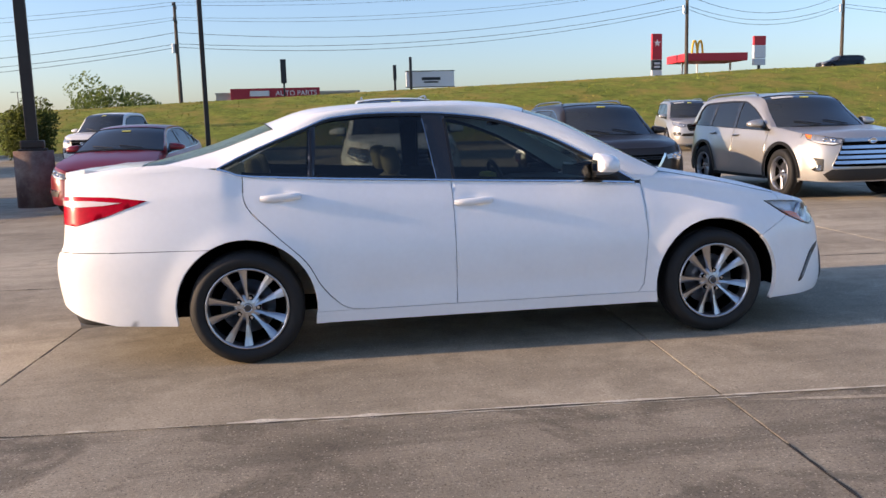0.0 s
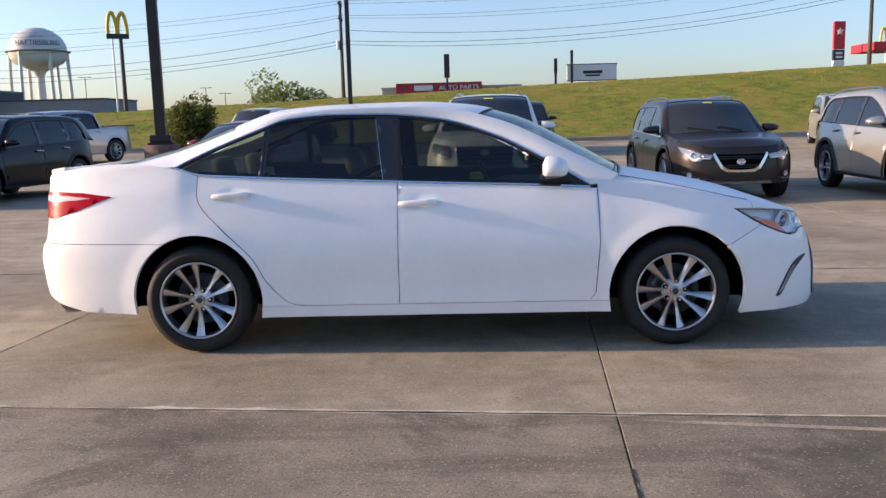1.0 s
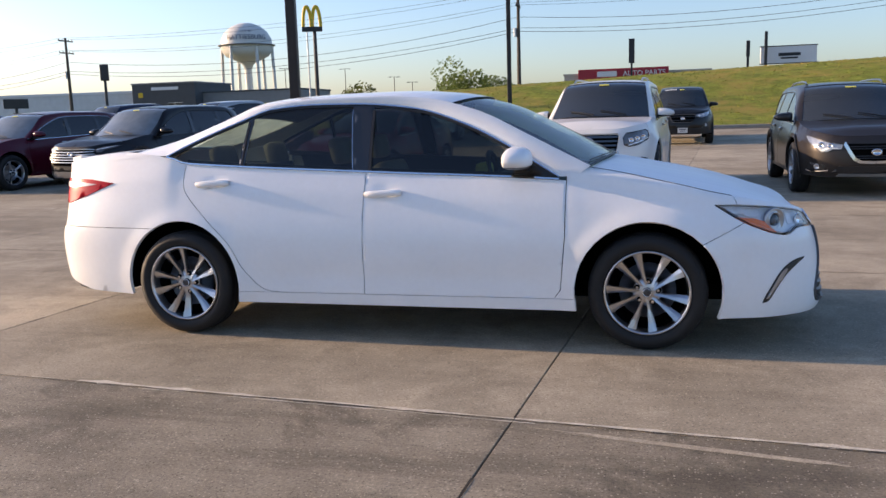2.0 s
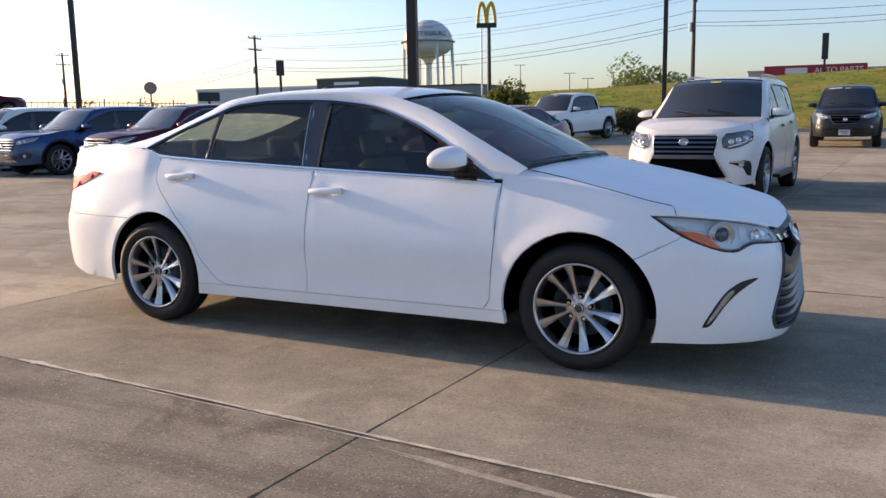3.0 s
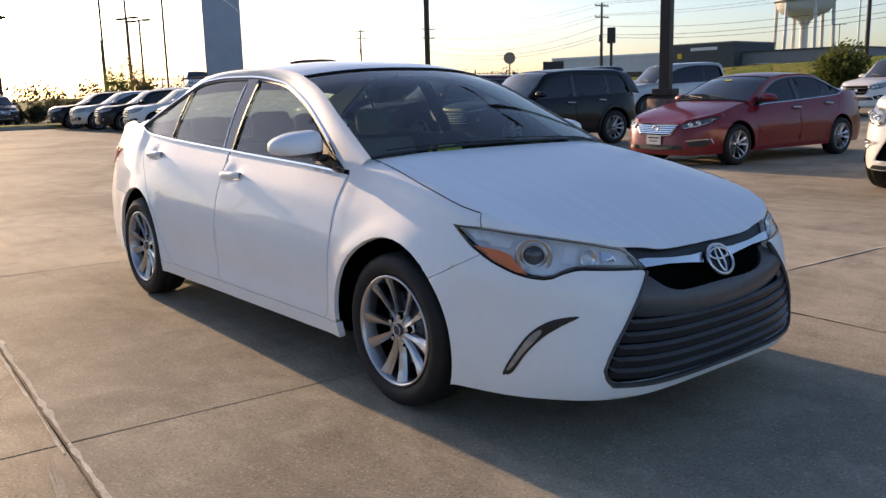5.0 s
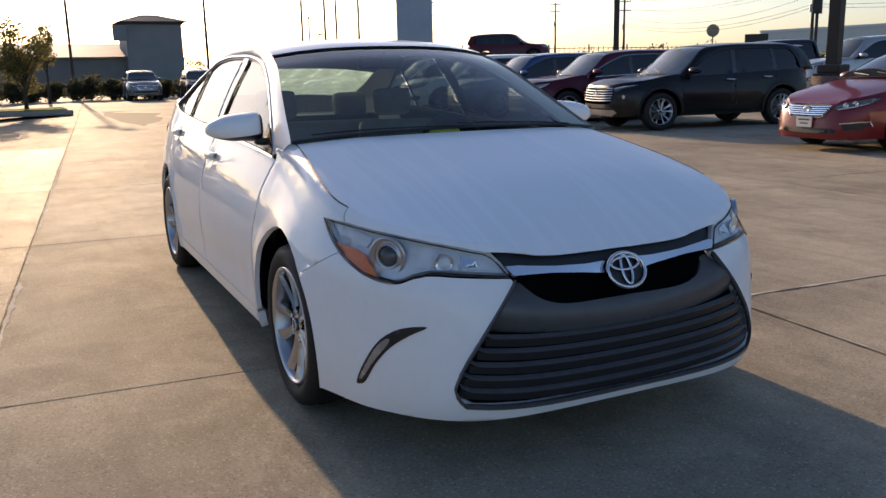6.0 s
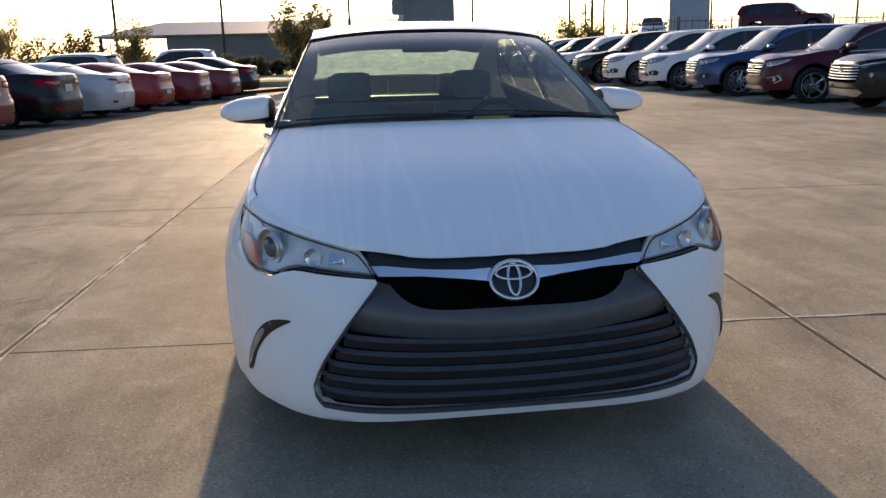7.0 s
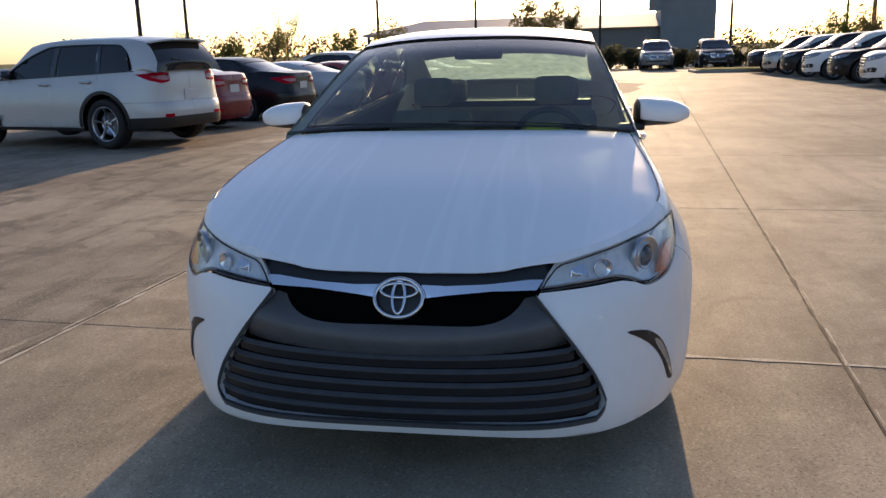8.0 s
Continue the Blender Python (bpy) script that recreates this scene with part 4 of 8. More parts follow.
        fog = smooth_poly([(0.725, 0.495), (0.815, 0.483), (0.892, 0.437), (0.950, 0.360), (0.995, 0.279), (0.985, 0.271), (0.957, 0.285), (0.910, 0.355), (0.852, 0.418), (0.785, 0.463)], 3)
        fg = panel("fog_lamp", fog, lambda a, v, side=side: S.F(a * side, v, 0.003), 0.02, DARK_TRIM, car, "slim boomerang fog lamp in a dark bezel", 0, 0.012, fl)
        lens2 = smooth_poly([(0.862, 0.446), (0.900, 0.418), (0.945, 0.350), (0.978, 0.294), (0.962, 0.298), (0.915, 0.362), (0.860, 0.428)], 3)
        panel("fog_lens", lens2, lambda a, v, side=side: S.F(a * side, v, 0.006), 0.015, LAMP_GREY, fg, "pebbled clear lens", 0, 0.004, fl)
        # rear bumper, trunk face and tail lamp
        sR = S.S(0.0)
        zq = P["rear_split"]
        b0 = math.degrees(math.asin((zq - R) / A))
        rb = [(sR + A * 0.99, 0.235)] + arc(sR, R, A, -10, b0, 10) + [(S.S(-0.9), zq), (S.end, zq), (S.end, 0.365), (S.S(-1.03), 0.345), (S.S(-0.90), 0.285), (S.S(-0.72), 0.243)]
        panel("rear_bumper", rb, put, 0.035, WHITE, car, "", 0.002, 0.02, fl)
        panel("rear_valance", [(S.S(-0.66), 0.238), (S.S(-0.80), 0.285), (S.S(-1.0), 0.36), (S.end, 0.385), (S.end, 0.25)], lambda a, v, side=side: S.F(a * side, v, -0.035), 0.04, DARK_TRIM, car, "black lower valance", 0, 0.02, fl)
        panel("trunk_face", [(S.end - 0.42, zq), (S.end, zq), (S.end, float(S.sh(-1.075) + 1.25 * S.roll(-1.075))), (S.end - 0.42, float(S.sh(-1.07) + 1.25 * S.roll(-1.07)))], put, 0.04, WHITE, car, "", 0.002, 0.02, fl)
        e0 = S.end
        tail = [(S.S(-0.52), 0.932), (S.S(-0.72), 0.955), (S.S(-0.95), 0.962), (e0 - 0.5, 0.955), (e0 - 0.28, 0.93), (e0 - 0.28, 0.86), (e0 - 0.5, 0.815), (S.S(-0.93), 0.80), (S.S(-0.75), 0.85)]
        tlm = panel("tail_lamp", tail, lambda a, v, side=side: S.F(a * side, v, 0.006), 0.03, RED_LENS, car, "red tail lamp with a clear band", 0, 0.015, fl)
        band = [(S.S(-0.66), 0.924), (S.S(-0.84), 0.938), (e0 - 0.50, 0.938), (e0 - 0.50, 0.912), (S.S(-0.9), 0.904), (S.S(-0.76), 0.912)]
        panel("clear_band", band, lambda a, v, side=side: S.F(a * side, v, 0.009), 0.03, material("clear tail band", (0.66, 0.56, 0.56), 0.2, 0, 0.2) if side < 0 else bpy.data.materials["clear tail band"], tlm, "clear band", 0, 0.003, fl)
        for x, z in ((0.21, 0.925), (1.30, 0.860)):
            door_handle(car, S, x, z, side, WHITE)
        mirror_pod(car, S, 2.07, 0.995, side, 1.05, WHITE)
        # door trims inside, and the black sail behind the mirror
        panel("door_trim", [(S.S(2.30), 0.3), (S.S(2.30), 0.926), (S.S(0.1), 1.034), (S.S(0.1), 0.82), (S.S(0.46), 0.70), (S.S(0.60), 0.3)], lambda a, v, side=side: S.F(a * side, v, -0.055), 0.12, DASH, car, "dark inner door trim", 0, 0, fl)
        bx = np.linspace(0.0, 2.26, 30)
        ribbon("door_cap", S.G(bx, S.sh(bx) + 0.004, side, -0.030), (0, 0, 1), 0.040, (0, 1, 0), 0.010, DASH, car, "dark door cap under the window")
        panel("mirror_sail", [(2.30, 0.934), (2.05, 0.955), (2.05, 1.055)], lambda x, z, side=side: S.G(x, z, side, 0.0), 0.05, DARK_TRIM, car, "black mirror corner", 0, 0.008, side > 0)
        # window dividers
        x0 = 0.385
        ribbon("window_divider", S.G(np.array([x0, x0 + 0.005, x0 + 0.01]), np.array([1.03, 1.16, 1.285]), side, 0.001), (1, 0, 0), 0.008, (0, side, 0), 0.006, DARK_TRIM, car, "black divider bar")
        zz = np.linspace(0.995, 1.342, 12)
        ribbon("window_divider", S.G(1.098 - 0.05 * (zz - 0.995) / 0.35, zz, side, 0.0005), (1, 0, 0), 0.0035, (0, side, 0), 0.005, CHROME, car, "bright divider bar")
        zz = np.linspace(0.985, 1.335, 14)
        ribbon("window_seal", S.G(1.203 - 0.02 * (zz - 0.985) / 0.35, zz, side, -0.002), (1, 0, 0), 0.016, (0, side, 0), 0.008, DARK_TRIM, car, "black rubber seal")
    # wipers along the windscreen's foot
    for y0, y1 in ((0.55, -0.02), (0.02, -0.62)):
        q = np.linspace(y0 / 0.7, y1 / 0.7, 9)
        p = S.U(0.03 + np.linspace(0.0, 0.06, 9), q, 0.003)
        tube("wiper", p, 0.0035, DARK_TRIM, car, "black wiper", 6)
    q = np.linspace(-1, 1, 25)
    ribbon("cowl_cover", S.U(np.full(25, -0.0), q, -0.030) + np.array([-0.02, 0, 0]), (1, 0, -0.2), 0.07, (0.2, 0, 1), 0.006, DARK_TRIM, car, "black cowl cover")
    # raised black strip drawn for the shade of the gap between hood and fender
    for sd in (-1, 1):
        q = np.linspace(S.S(3.215), S.S(2.40), 40)
        px = np.interp(q, S.s, S.x)
        ribbon("hood_gap", S.F(q * sd, S.sh(px) + 1.25 * S.roll(px), 0.0005), (0.15, sd, -0.5), 0.005, (0, sd * 0.6, 0.8), 0.003, DARK_TRIM, car, "black strip painted for shade in the hood gap")
    # deck lip spoiler
    yy = np.linspace(-0.62, 0.62, 31)
    ed = S.deck_edge
    xr = np.array([float(np.interp(abs(y), ed[::-1, 1], ed[::-1, 0])) for y in yy])
    sp = np.stack([xr + 0.045, yy, np.array([float(S.top(np.array([x + 0.045]), np.array([y]), ed, S.dz)[0, 2]) for x, y in zip(xr, yy)]) + 0.022], 1)
    sp[:, 2] -= 0.014
    sp[:, 0] -= 0.018
    sp[:, 2] -= 0.012
    ribbon("deck_spoiler", sp, (1, 0, -0.10), 0.085, (0.10, 0, 1), 0.026, WHITE, car, "white lip spoiler")
    part("exhaust_tip", post(bmesh.new(), (-0.97, -0.52, 0.215), (-0.76, -0.52, 0.222), 0.03, 0.03, 14), SATIN, car, "steel exhaust tip")
    # cabin
    for y in (-0.37, 0.37):
        cab_seat(car, 1.12, y, 0.50, 0.30, SEAT_TAN, 0.60)
    cab_seat(car, 0.28, 0.0, 1.22, 0.32, SEAT_TAN, 0.54, True)
    part("dashboard", box(1.78, 2.30, -0.66, 0.66, 0.62, 0.93, bevel=0.09), DASH, car, "dark dashboard", True)
    part("parcel_shelf", box(-0.45, 0.10, -0.60, 0.60, 0.94, 0.99, bevel=0.01), DASH, car, "dark parcel shelf")
    wheel_path = [(1.74 - 0.06 * math.sin(a), 0.37 + 0.185 * math.cos(a), 0.86 + 0.175 * math.sin(a)) for a in np.linspace(0, 2 * math.pi, 30, endpoint=False)]
    sw = tube("steering_wheel", wheel_path, 0.016, DASH, car, "dark steering wheel", 8, True)
    part("steering_boss", post(bmesh.new(), (1.72, 0.37, 0.86), (1.85, 0.37, 0.80), 0.075, 0.06, 16), DASH, sw)
    part("paper_tag", box(1.60, 1.70, 0.24, 0.44, 0.79, 0.965, bevel=0.03), TAG, car, "yellow paper cover on the steering column", True)
    part("steering_spoke", boxes(bmesh.new(), (1.735, 1.755, 0.20, 0.54, 0.84, 0.88)), DASH, sw)
    im = part("interior_mirror", box(-0.02, 0.02, -0.125, 0.125, -0.035, 0.035, bevel=0.018), DASH, car, "dark interior mirror", True)
    im.matrix_basis = pose(1.62, 0.0, 1.325, 0, 8, 0)
    part("mirror_stem", post(bmesh.new(), (0.01, 0, 0.02), (0.035, 0, 0.048), 0.012, 0.010, 8), DASH, im)
    uu, qq = np.meshgrid(np.linspace(2.5, 7.05, 20), np.linspace(-0.98, 0.98, 15), indexing="ij")
    grid_sheet("headliner", S.U(uu, qq, -0.025), SEAT_GREY, car, "grey cloth headliner")
    for ob in car.children:
        if ob.name.split(".")[0] in ("hood", "hood_lip"):
            ob.data.materials[0] = DEWY
    kit = wheel_kit("wheel", R, 0.232, 0.215, 10, ALLOY, 0.05)
    fit_wheels(car, kit, P, 0.797)
    return car


# ---- the other cars ----
def suv_params(L=1.0, roof=1.68, W=0.94, wb=2.78, fo=0.95, ro=1.02, belt=1.08, nose=0.90, hood=1.08, R=0.365, rake=1.0):
    k = roof - 1.68
    c = wb - 2.78
    return dict(
        W=W, wb=wb, fo=fo, ro=ro, R=R, arch=R + 0.075, fa=0.05, ra=-0.15, pf=4.2, pr=5.0, zm=0.66, inl=0.03, inu=0.085, lean=0.28, lean2=0.14,
        sh=[(wb + fo, nose - 0.03), (wb + fo - 0.12, nose), (wb + 0.35, hood - 0.12), (wb - 0.42, belt - 0.045), (1.2, belt), (-0.4, belt + 0.06), (-ro, belt + 0.08)],
        roll=[(wb + fo, 0.035), (wb + 0.4, 0.05), (wb - 0.4, 0.07), (-ro, 0.03)],
        fd=[(0.2, -0.07), (0.34, -0.01), (0.45, 0.0), (0.7, -0.02), (0.85, -0.05), (1.0, -0.11), (1.2, -0.16)],
        rd=[(0.2, -0.10), (0.4, 0.0), (0.62, 0.0), (0.72, -0.05), (1.0, -0.07), (1.2, -0.10)],
        dlo=[(-ro + 0.42, belt + 0.10), (-ro + 0.52, belt + 0.30 + k), (-0.25, roof - 0.145), (0.6, roof - 0.125), (1.15 + c, roof - 0.14), (1.55 + c, roof - 0.25), (2.27 + c, belt - 0.01)],
        cab=[(2.52 + c, hood + 0.02, 0.76, 0.15), (2.12 + c, (hood + roof) / 2 - 0.02, 0.70, 0.13), (1.78 + c, roof - 0.09, 0.645, 0.09), (1.45 + c, roof - 0.035, 0.62, 0.05), (0.7, roof, 0.615, 0.0), (-0.1, roof - 0.005, 0.61, 0.0), (-ro + 0.38, roof - 0.06, 0.60, -0.03), (-ro + 0.20, roof - 0.14, 0.61, -0.04), (-ro + 0.02 * rake, belt + 0.20, 0.68, -0.03), (-ro + 0.03, belt + 0.08, 0.74, 0.0)],
        rail=[2.30 + c, 2.0 + c, 1.66 + c, 1.36 + c, 0.7, -0.1, -ro + 0.55, -ro + 0.44, -ro + 0.30, -ro + 0.18], header=(2.6, 6.6), cowl=2.36 + c, deck=[], hood=[(wb + fo - 0.35, nose + 0.13), (wb + 0.2, hood - 0.02), (2.4 + c, hood + 0.02)],
        panes=[(1.13 + c * 0.5, 2.22 + c, -0.02, -0.55), (0.16, 1.05 + c * 0.5, 0.04, -0.05), (-ro + 0.47, 0.08, 0.10, 0.04)], door_front=2.3 + c, door_mid=1.10 + c * 0.5, door_rear=0.12, sill=0.27, lip=0.28, lamp_tip=(wb + 0.42, hood - 0.15), tail=(-0.5, -0.8), rear_split=0.70,
        glass=GLASS_DARK, screen=GLASS_SCREEN, back_glass=GLASS_DARK, trim=DARK_TRIM, flare=0.02)


def sedan_params(roof=1.45, nose=0.70, W=0.91, wb=2.8, R=0.325, belt=0.99, rear=1.08):
    P = hero_params()
    P.update(
        ra=0.38, pr=5.4, W=W, wb=wb, R=R, arch=R + 0.06, glass=GLASS_DARK, screen=GLASS_SCREEN, back_glass=GLASS_SCREEN, trim=CHROME)
    return P


def coupe_params():
    P = hero_params()
    P.update(
        ra=0.38, pr=5.4,
        W=0.93, wb=2.72, fo=0.92, ro=1.10, R=0.345, arch=0.40, glass=GLASS_DARK, screen=GLASS_SCREEN, back_glass=GLASS_SCREEN, trim=DARK_TRIM, inu=0.10,
        sh=[(3.64, 0.78), (3.5, 0.80), (3.1, 0.86), (2.3, 0.93), (1.2, 0.95), (0.2, 1.0), (-0.5, 1.03), (-1.1, 1.0)],
        dlo=[(0.28, 1.06), (0.5, 1.16), (0.8, 1.235), (1.1, 1.25), (1.4, 1.21), (1.7, 1.10), (2.05, 0.95)],
        cab=[(2.35, 1.0, 0.70, 0.16), (2.0, 1.15, 0.65, 0.14), (1.7, 1.27, 0.60, 0.11), (1.45, 1.325, 0.56, 0.07), (1.15, 1.36, 0.545, 0.03), (0.8, 1.365, 0.54, 0.0), (0.5, 1.33, 0.535, -0.03), (0.25, 1.27, 0.54, -0.05), (-0.2, 1.14, 0.56, -0.07), (-0.6, 1.05, 0.58, -0.05)],
        rail=[2.08, 1.8, 1.55, 1.3, 1.05, 0.8, 0.6, 0.4, 0.10, -0.5], cowl=2.2, deck=[(-0.55, 1.06), (-0.8, 1.07)], hood=[(3.3, 0.91), (2.8, 0.98), (2.3, 1.02)],
        panes=[(0.85, 2.0, -0.04, -0.4), (0.36, 0.80, 0.16, -0.03)], door_front=2.12, door_mid=0.80, door_rear=0.0, sill=0.2, lip=0.2, lamp_tip=(3.1, 0.85), tail=(-0.85, -1.0), rear_split=0.62)
    return P


def pickup_params(wb=3.3, ro=1.15, W=0.95, roof=1.80, belt=1.14, nose=1.0, hood=1.16, R=0.385):
    P = suv_params(roof=roof, W=W, wb=wb, fo=0.92, ro=ro, belt=belt, nose=nose, hood=hood, R=R)
    c = wb - 2.78
    P.update(
        sh=[(wb + 0.92, nose - 0.03), (wb + 0.8, nose), (wb + 0.35, hood - 0.12), (wb - 0.42, belt - 0.045), (1.2, belt), (0.3, belt + 0.02), (-ro, belt + 0.02)],
        dlo=[(0.62, belt + 0.12), (0.70, roof - 0.20), (0.95, roof - 0.14), (1.6, roof - 0.125), (1.95 + c * 0.4, roof - 0.20), (2.27 + c, belt - 0.01)],
        cab=[(2.50 + c, hood + 0.02, 0.76, 0.13), (2.14 + c, (hood + roof) / 2, 0.70, 0.11), (1.86 + c, roof - 0.08, 0.65, 0.07), (1.6 + c, roof - 0.03, 0.63, 0.04), (1.5, roof, 0.625, 0.0), (1.0, roof - 0.005, 0.62, 0.0), (0.62, roof - 0.05, 0.62, 0.0), (0.50, roof - 0.13, 0.63, 0.0), (0.44, belt + 0.25, 0.68, 0.0), (0.42, belt + 0.04, 0.74, 0.0)],
        rail=[2.30 + c, 2.04 + c, 1.78 + c, 1.5 + c, 1.3, 0.95, 0.72, 0.63, 0.55, 0.46], header=(2.6, 6.4), cowl=2.36 + c, deck=[(0.42, belt + 0.03), (-0.5, belt + 0.03)],
        panes=[(1.45, 2.22 + c, -0.02, -0.5), (0.70, 1.38, 0.06, -0.04)], door_front=2.3 + c, door_mid=1.42, door_rear=0.60, sill=0.34, lip=0.34, tail=(-0.9, -1.05), rear_split=0.66)
    return P


def mirrored(half):
    """A closed outline from its half at positive s, listed from the middle's top to the middle's foot."""
    return list(half) + [(-a, z) for a, z in half[::-1] if a > 1e-6]


def crossover_face(top, low, wide=0.46, bars=3, bar_mat=None, frame_mat=None, lamp_lift=0.0, skid=True, badge=0.5):
    """The face of an ordinary crossover: a six-sided grille, swept lamps, fog recesses and a dark lower intake."""
    mid = (top + low) / 2
    zl = top + 0.02 + lamp_lift
    return dict(
        grille=[(0, top), (wide * 0.92, top + 0.005), (wide, top - 0.05), (wide * 0.80, low + 0.02), (wide * 0.66, low), (0, low - 0.005)],
        bars=[(low + (top - low) * (k + 0.6) / (bars + 0.2), bar_mat or CHROME, 0.022) for k in range(bars)], frame=frame_mat or CHROME, badge=low + (top - low) * badge,
        lamp=[(wide + 0.02, zl - 0.105), (wide + 0.01, zl - 0.02), (0.72, zl + 0.022), (1.02, zl + 0.055), (1.12, zl + 0.055), (0.98, zl - 0.045), (0.76, zl - 0.095), (0.58, zl - 0.125)],
        spots=[(wide + 0.13, zl - 0.06), (wide + 0.25, zl - 0.045)],
        fog=[(0.56, low - 0.06), (0.80, low - 0.02), (0.90, low - 0.06), (0.86, low - 0.16), (0.62, low - 0.155)], fog_spot=(0.72, low - 0.10),
        intake=[(0, low - 0.075), (0.50, low - 0.085), (0.60, low - 0.175), (0, low - 0.19)],
        skid=[(0, low - 0.20), (0.46, low - 0.195), (0.52, low - 0.245), (0, low - 0.25)] if skid else None)


def car_face(car, S, face, lampmat):
    """Grille, lamps, recesses and bright lines of a car's front, after outlines in the skin's own coordinates."""
    gp = mirrored(face["grille"])
    gr = panel("grille", gp, lambda a, v: S.F(a, v, 0.005), 0.05, VOID, car, "dark grille with bars", 0, 0.012)
    g = np.array(face["grille"])
    for z, mat, thick in face["bars"]:
        right = g[1:-1]
        w = float(np.interp(z, right[::-1, 1], right[::-1, 0])) - 0.012
        q = np.linspace(-w, w, 21)
        ribbon("grille_slat", S.F(q, np.full(21, z) + 0.012 * (np.abs(q) / w) ** 2 * face.get("curve", 0.0), 0.014), (-0.25, 0, 1), thick, (1, 0, 0.25), 0.022, mat, gr)
    if face.get("frame"):
        fr = dense(gp, 0.05)
        fr = np.concatenate([fr, fr[:1]])
        ribbon("grille_surround", S.F(fr[:, 0], fr[:, 1], 0.011), (0, 0.5, 1), face.get("frame_w", 0.022), (1, 0, 0), 0.022, face["frame"], gr, "grille surround")
    bz = face["badge"]
    bd = lathe("badge", [(0.0, -0.003), (0.036, -0.003), (0.042, -0.012), (0.056, -0.012), (0.060, 0.0)], face.get("badge_mat", CHROME), gr, "plain round badge", 20)
    bd.matrix_basis = pose(*S.F(0.0, bz, 0.03), 0, 0, 90) @ Matrix.Diagonal((1.15, 1, 0.82, 1))
    for line, w, mat in face.get("lines", ()):
        for sd in (-1, 1):
            q = dense(line, 0.04, False)
            ribbon("bright_line", S.F(q[:, 0] * sd, q[:, 1], 0.016), (0, 0.6 * sd, -0.8), w, (1, 0, 0), 0.02, mat, gr, "bright strip on the face")
    for nm, mat, lab in (("intake", DARK_TRIM, "black lower intake"), ("skid", SATIN, "silver lower guard")):
        if face.get(nm):
            panel("lower_" + nm, mirrored(face[nm]), lambda a, v: S.F(a, v, 0.008), 0.06, mat, car, lab, 0, 0.012)
    for side in (-1, 1):
        fl = side < 0
        lp = face["lamp"]
        lamp = panel("headlamp", lp, lambda a, v, side=side: S.F(a * side, v, 0.008), 0.045, lampmat or LAMP_GREY, car, "clear headlamp", 0, 0.014, fl)
        rim = dense(lp, 0.05)
        rim = np.concatenate([rim, rim[:1]])
        ribbon("lamp_edge", S.F(rim[:, 0] * side, rim[:, 1], 0.009), (0, 0.4, 1), 0.010, (1, 0, 0), 0.010, DARK_TRIM, lamp, "dark edge of the lamp")
        for sp, zp in face.get("spots", ()):
            pr = lathe("projector", [(0.0, -0.006), (0.020, -0.008), (0.025, -0.016), (0.034, -0.018), (0.040, 0.0)], CHROME, lamp, "round projector", 18)
            pr.matrix_basis = pose(*S.F(np.array([sp * side]), np.array([zp]), 0.006)[0], 0, 0, 90 + side * 18)
        if face.get("amber"):
            panel("amber_corner", face["amber"], lambda a, v, side=side: S.F(a * side, v, 0.012), 0.04, AMBER, lamp, "amber corner of the lamp", 0, 0.004, fl)
        if face.get("drl"):
            panel("running_light", face["drl"], lambda a, v, side=side: S.F(a * side, v, 0.014), 0.04, LAMP_SILVER, lamp, "slim bright running light", 0, 0.004, fl)
        fg = panel("fog_lamp", face["fog"], lambda a, v, side=side: S.F(a * side, v, 0.008), 0.05, DARK_TRIM, car, "fog lamp in a dark recess", 0, 0.012, fl)
        if face.get("fog_spot"):
            sp, zp = face["fog_spot"]
            pr = lathe("fog_glass", [(0.0, -0.008), (0.026, -0.008), (0.034, -0.014), (0.042, 0.0)], SATIN, fg, "round fog lamp", 16)
            pr.matrix_basis = pose(*S.F(np.array([sp * side]), np.array([zp]), 0.008)[0], 0, 0, 90 + side * 25)
        if face.get("fog_line"):
            q = dense(face["fog_line"], 0.04, False)
            ribbon("fog_trim", S.F(q[:, 0] * side, q[:, 1], 0.014), (0, 0, 1), 0.016, (1, 0, 0), 0.014, CHROME, fg, "bright trim of the fog lamp")


